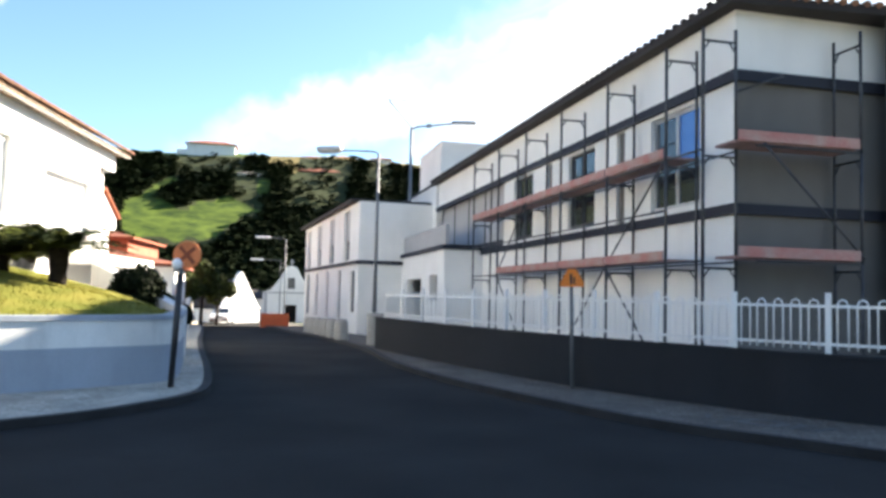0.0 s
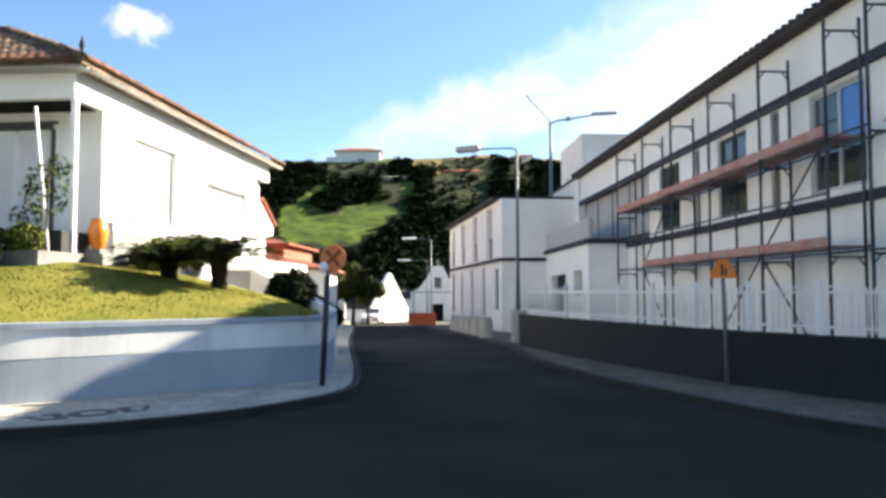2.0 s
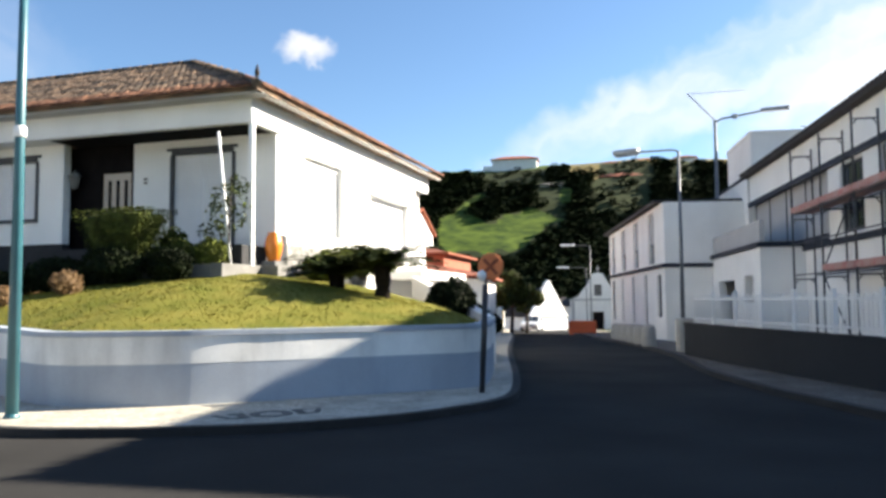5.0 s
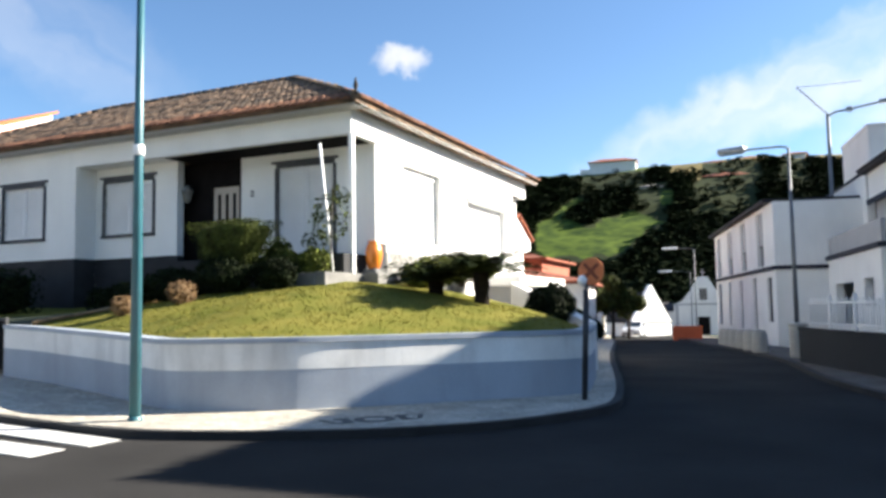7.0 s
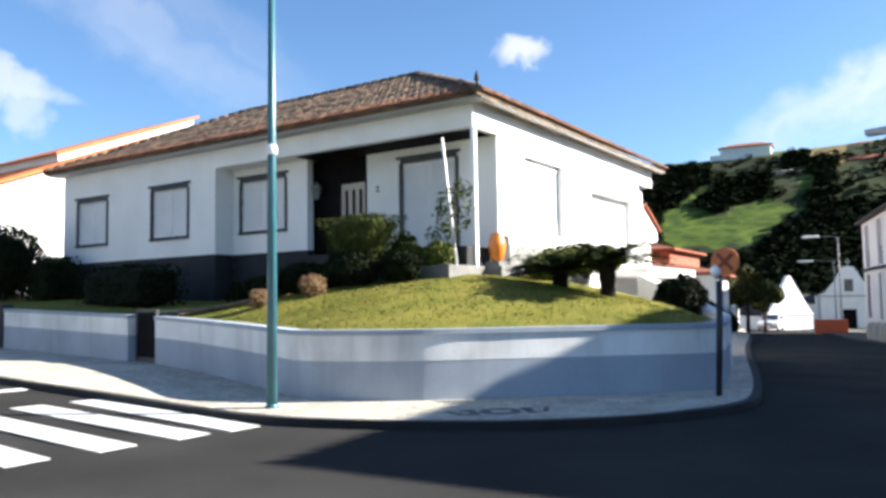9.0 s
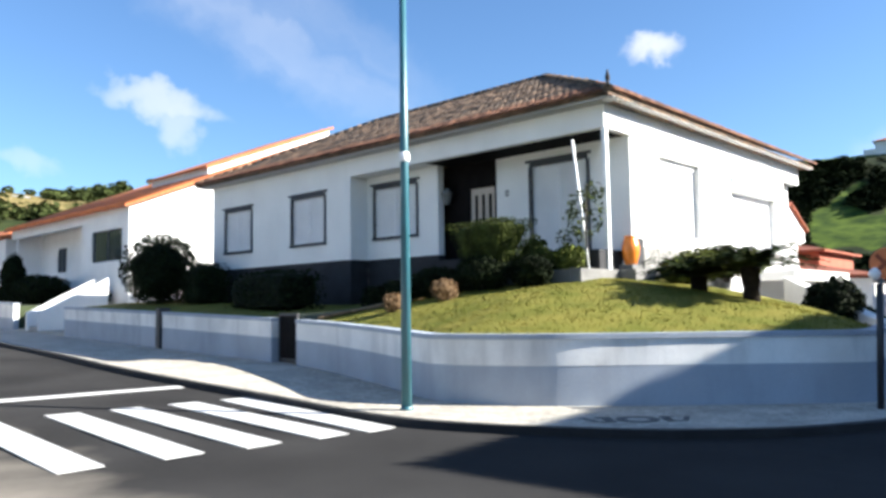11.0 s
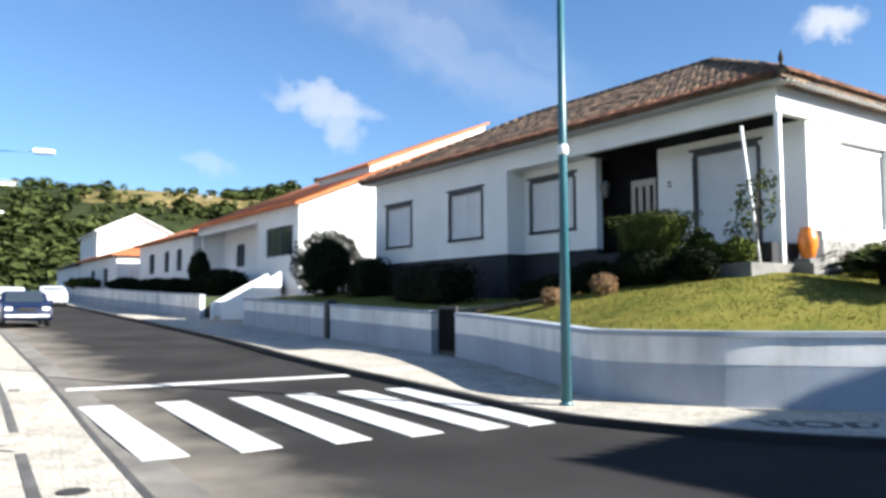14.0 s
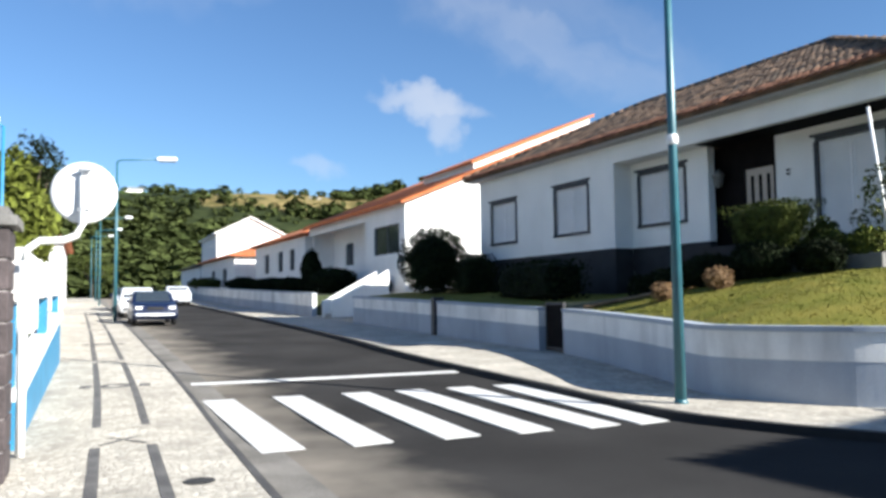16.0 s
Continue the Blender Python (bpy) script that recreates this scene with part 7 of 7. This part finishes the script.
part("lantern", lathe([(0.04, -0.42), (0.10, -0.36), (0.15, -0.1), (0.18, -0.08), (0.05, 0.04), (0.015, 0.1)], 8, at=(0, -0.24, 0)), "lantern", wl)
sg = thing("house_sign", "small dark house sign as plain marks on the porch wall", "sign", HOUSE @ pose(-3.85, 1.235, 4.7))
part("mark", boxes(((-0.05, -0.02, 0), (0.05, 0, 0.06))), "clad", sg)
part("mark", boxes(((-0.05, -0.02, 0.1), (0.05, 0, 0.16))), "clad", sg)
# garden gate
gx = sum(GATE) / 2
gt = thing("garden_gate", "dark metal gate between the garden walls", "gate", pose(gx, GATE_Y + 0.12, near_z(gx, GATE_Y), 0, 0, -4))
part("gate_frame", boxes(((-0.54, -0.03, 0.12), (-0.47, 0.03, 1.32)), ((0.47, -0.03, 0.12), (0.54, 0.03, 1.32)), ((-0.469, -0.03, 1.25), (0.469, 0.03, 1.32)), ((-0.469, -0.03, 0.14), (0.469, 0.03, 0.22))), "pole_black", gt)
for k in range(11):
    part("bar", boxes(((-0.45 + k * 0.083, -0.015, 0.221), (-0.38 + k * 0.083, 0.015, 1.249))), "wood_dark", gt)
for k in range(7):
    z = near_z(gx, GATE_Y) + 0.12
    st = solid("garden_step", boxes(((-0.55, 0.35 * k + 0.3, -0.3), (0.55, 0.35 * k + 0.65, 0.17 * (k + 1))), bevel=0.01), "basalt", "dark stone garden step behind the gate", "step", pose(gx, GATE_Y, z, 0, 0, -4), "garden steps")

# neighbours' shrubs
for az, r, rx, rz, seed, mt in ((78.6, 42.5, 1.9, 0.75, 81, "leaf"), (81.5, 50, 1.6, 0.5, 82, "leaf"), (83.0, 55, 2.0, 0.5, 83, "leaf"), (85.0, 62, 2.0, 0.5, 84, "leaf"), (87.5, 75, 2.4, 0.5, 85, "leaf_light"), (75.6, 39.5, 1.2, 0.5, 86, "leaf"), (80.2, 46, 0.8, 1.3, 87, "leaf")):
    x, y = -r * math.sin(radians(az)), r * math.cos(radians(az))
    shrub("garden_shrub", "dark green garden shrub behind the street wall", x, y, near_z(x, y) + 1.0, (rx, rx * 0.7, rz), mt, 2600, 0.11, seed)
for az, r, rx, rz, seed in ((24.2, 19.5, 0.7, 0.85, 91), (22.8, 20.5, 0.85, 0.5, 92)):
    x, y = -r * math.sin(radians(az)), r * math.cos(radians(az))
    shrub("side_shrub", "dark green shrub hanging over the side wall", x, y, near_z(x, y) + 0.45, (rx, rx, rz), "leaf", 4200, 0.07, seed)


def tree(name, label, x, y, z, height, crown, seed, material="leaf", n=2600, size=0.16):
    t = thing(name, label, "tree", pose(x, y, z))
    rng = random.Random(seed)
    bm = bmesh.new()
    tube(bm, (0, 0, -0.2), (0.1, 0, height * 0.55), height * 0.035, height * 0.02, 8)
    blobs = []
    for k in range(7):
        a = 6.28 * k / 7 + rng.random()
        q = Vector((math.cos(a) * crown * 0.55, math.sin(a) * crown * 0.55, height * rng.uniform(0.55, 0.85)))
        tube(bm, (0.05, 0, height * rng.uniform(0.3, 0.5)), q, height * 0.014, height * 0.005, 5)
        blobs.append((n // 8, size, q, (crown * 0.5, crown * 0.5, height * 0.16), False))
    blobs.append((n // 8, size, (0, 0, height * 0.86), (crown * 0.55, crown * 0.55, height * 0.16), False))
    part("trunk", bm, "bark", t)
    foliage("crown", material, blobs, t, seed)


for az, r, hh, cr, seed, mt in ((19.8, 57, 4.6, 1.5, 101, "leaf_light"), (18.7, 62, 3.8, 1.4, 102, "leaf_light"), (20.9, 54, 3.6, 1.4, 103, "leaf_light"), (99.8, 24, 5.4, 1.1, 105, "leaf_bright"), (98.9, 60, 12.0, 2.4, 106, "leaf"), (99.6, 70, 7.0, 3.0, 107, "leaf"), (95.0, 130, 7.0, 3.5, 108, "leaf_light")):
    x, y = -r * math.sin(radians(az)), r * math.cos(radians(az))
    tree("tree", "leafy green street tree among the houses", x, y, near_z(x, y), hh, cr, seed, mt)

# ---- hill houses ----


HILL_HOUSES = []


def hill_house(az, r, W, D, H, turn, label, el, roof="tile_red", rise=3.6):
    x, y = -r * math.sin(radians(az)), r * math.cos(radians(az))
    z = 1.6 + r * math.tan(radians(el))
    HILL_HOUSES.append((az, r, math.degrees(W * 0.75 / r)))
    h = thing("hill_house", label, "house", pose(x, y, z, 0, 0, turn))
    part("wall_front", wall_with(W, -9, H, 0.4, [(-W * 0.42 + k * W * 0.22, -W * 0.42 + k * W * 0.22 + W * 0.1, H * 0.45, H * 0.8) for k in range(4)], start=-W / 2), "white", h)
    part("wall_body", boxes(((-W / 2, 0.401, -9), (W / 2, D, H - 0.01))), "white", h)
    part("wing", boxes(((-W / 2 - W * 0.22, 2, -9), (-W / 2 - 0.01, D * 0.8, H * 0.6))), "white", h)
    hip_roof(h, -W / 2, W / 2, 0, D, H, rise, roof, 0.8, 0.25, D / 2.2)


hill_house(19.5, 345, 20, 11, 6.0, 15, "white villa with a red roof on the hill's crest", 9.4, rise=2.4)
hill_house(11.7, 300, 15, 8, 1.9, 12, "low white house with a red roof on the hill", 8.5, rise=2.0)
hill_house(12.4, 330, 7, 7, 2.6, 12, "small white house among trees on the hill", 9.4, rise=1.5)
hill_house(10.3, 335, 9, 7, 2.6, 8, "small white house among trees on the hill", 9.5, rise=1.5)
hill_house(7.2, 335, 8, 7, 2.8, 5, "small white house among trees on the hill", 9.5, rise=1.5)
hill_house(16.8, 290, 8, 6, 2.2, 15, "grey farm shed on the terraced slope", 8.0, "clad", 1.2)
hill_house(92.4, 362, 7, 6, 1.9, 92, "white house on the far crest", 7.75, "clad_light", 0.5)
hill_house(80.0, 330, 6, 6, 4.0, 80, "small white house among trees on the slope", 6.9, "clad_light", 1.2)

# ---- woods on the hills ----


def woods(lo, hi, count, material, label, seed, ruffle):
    rng = random.Random(seed)
    verts, faces = [], []

    def clump(x, y, z, r, h):
        """A crown of loose leaf sprays."""
        for _ in range(26):
            d = Vector((rng.gauss(0, 1), rng.gauss(0, 1), rng.gauss(0, 1))).normalized()
            p = Vector((x + d.x * r * 0.75, y + d.y * r * 0.75, z + h * (0.5 + 0.42 * d.z)))
            n = (d * ruffle * 2 + Vector((rng.gauss(0, ruffle), rng.gauss(0, ruffle), 1.0))).normalized()
            a = n.orthogonal().normalized()
            a.rotate(Matrix.Rotation(rng.uniform(0, 6.28), 3, n))
            b = n.cross(a)
            k = r * rng.uniform(0.25, 0.55)
            o = len(verts)
            verts.extend((tuple(p - a * k), tuple(p - b * k * 0.7 + n * k * 0.2), tuple(p + a * k), tuple(p + b * k * 0.7 + n * k * 0.2)))
            faces.append((o, o + 1, o + 2, o + 3))

    made = 0
    while made < count:
        az = rng.uniform(lo, hi)
        r = rng.uniform(150, 385)
        x, y = -r * math.sin(radians(az)), r * math.cos(radians(az))
        patch = noise.noise(Vector((x * 0.016, y * 0.016, 5)))
        if az < 40:
            if green_field(az, r) > 0.25 or green_field(az, r + 9) > 0.5 and r < 240 or dry_field(az, r) > 0.4 and patch > -0.25 or (r > 330 and patch > -0.1 and rng.random() < 0.93):
                continue
        elif rng.random() < (0.25 if r > 330 and 73.5 < az < 78.5 else 0.9 if r > 285 and az > 86 else 0.97 if r > 285 else 0.9 if r > 240 and patch > -0.05 else 0.85 if patch > 0.2 else 0.0):
            continue
        if any(abs(az - a) < wide and q - 50 < r < q + 8 for a, q, wide in HILL_HOUSES) and rng.random() < 0.9:
            continue
        s = rng.uniform(0.7, 1.7) if az < 40 else rng.choice((0.9, 1.3, 1.8, 2.6)) * rng.uniform(0.8, 1.2)
        clump(x, y, land_z(x, y), s * 1.3, s * rng.uniform(1.1, 1.9))
        made += 1
    me = bpy.data.meshes.new("woods")
    me.from_pydata(verts, [], faces)
    me.materials.append(M[material])
    me.polygons.foreach_set("use_smooth", [False] * len(faces))
    tagged(new("woods", me), label, "woods", kind="stuff")


woods(-6, 30, 8600, "far_leaf", "dark green woods on the terraced hillside", 7, 0.14)
woods(66, 106, 4300, "far_leaf_green", "green woods of round crowns below the dry crest", 8, 0.4)
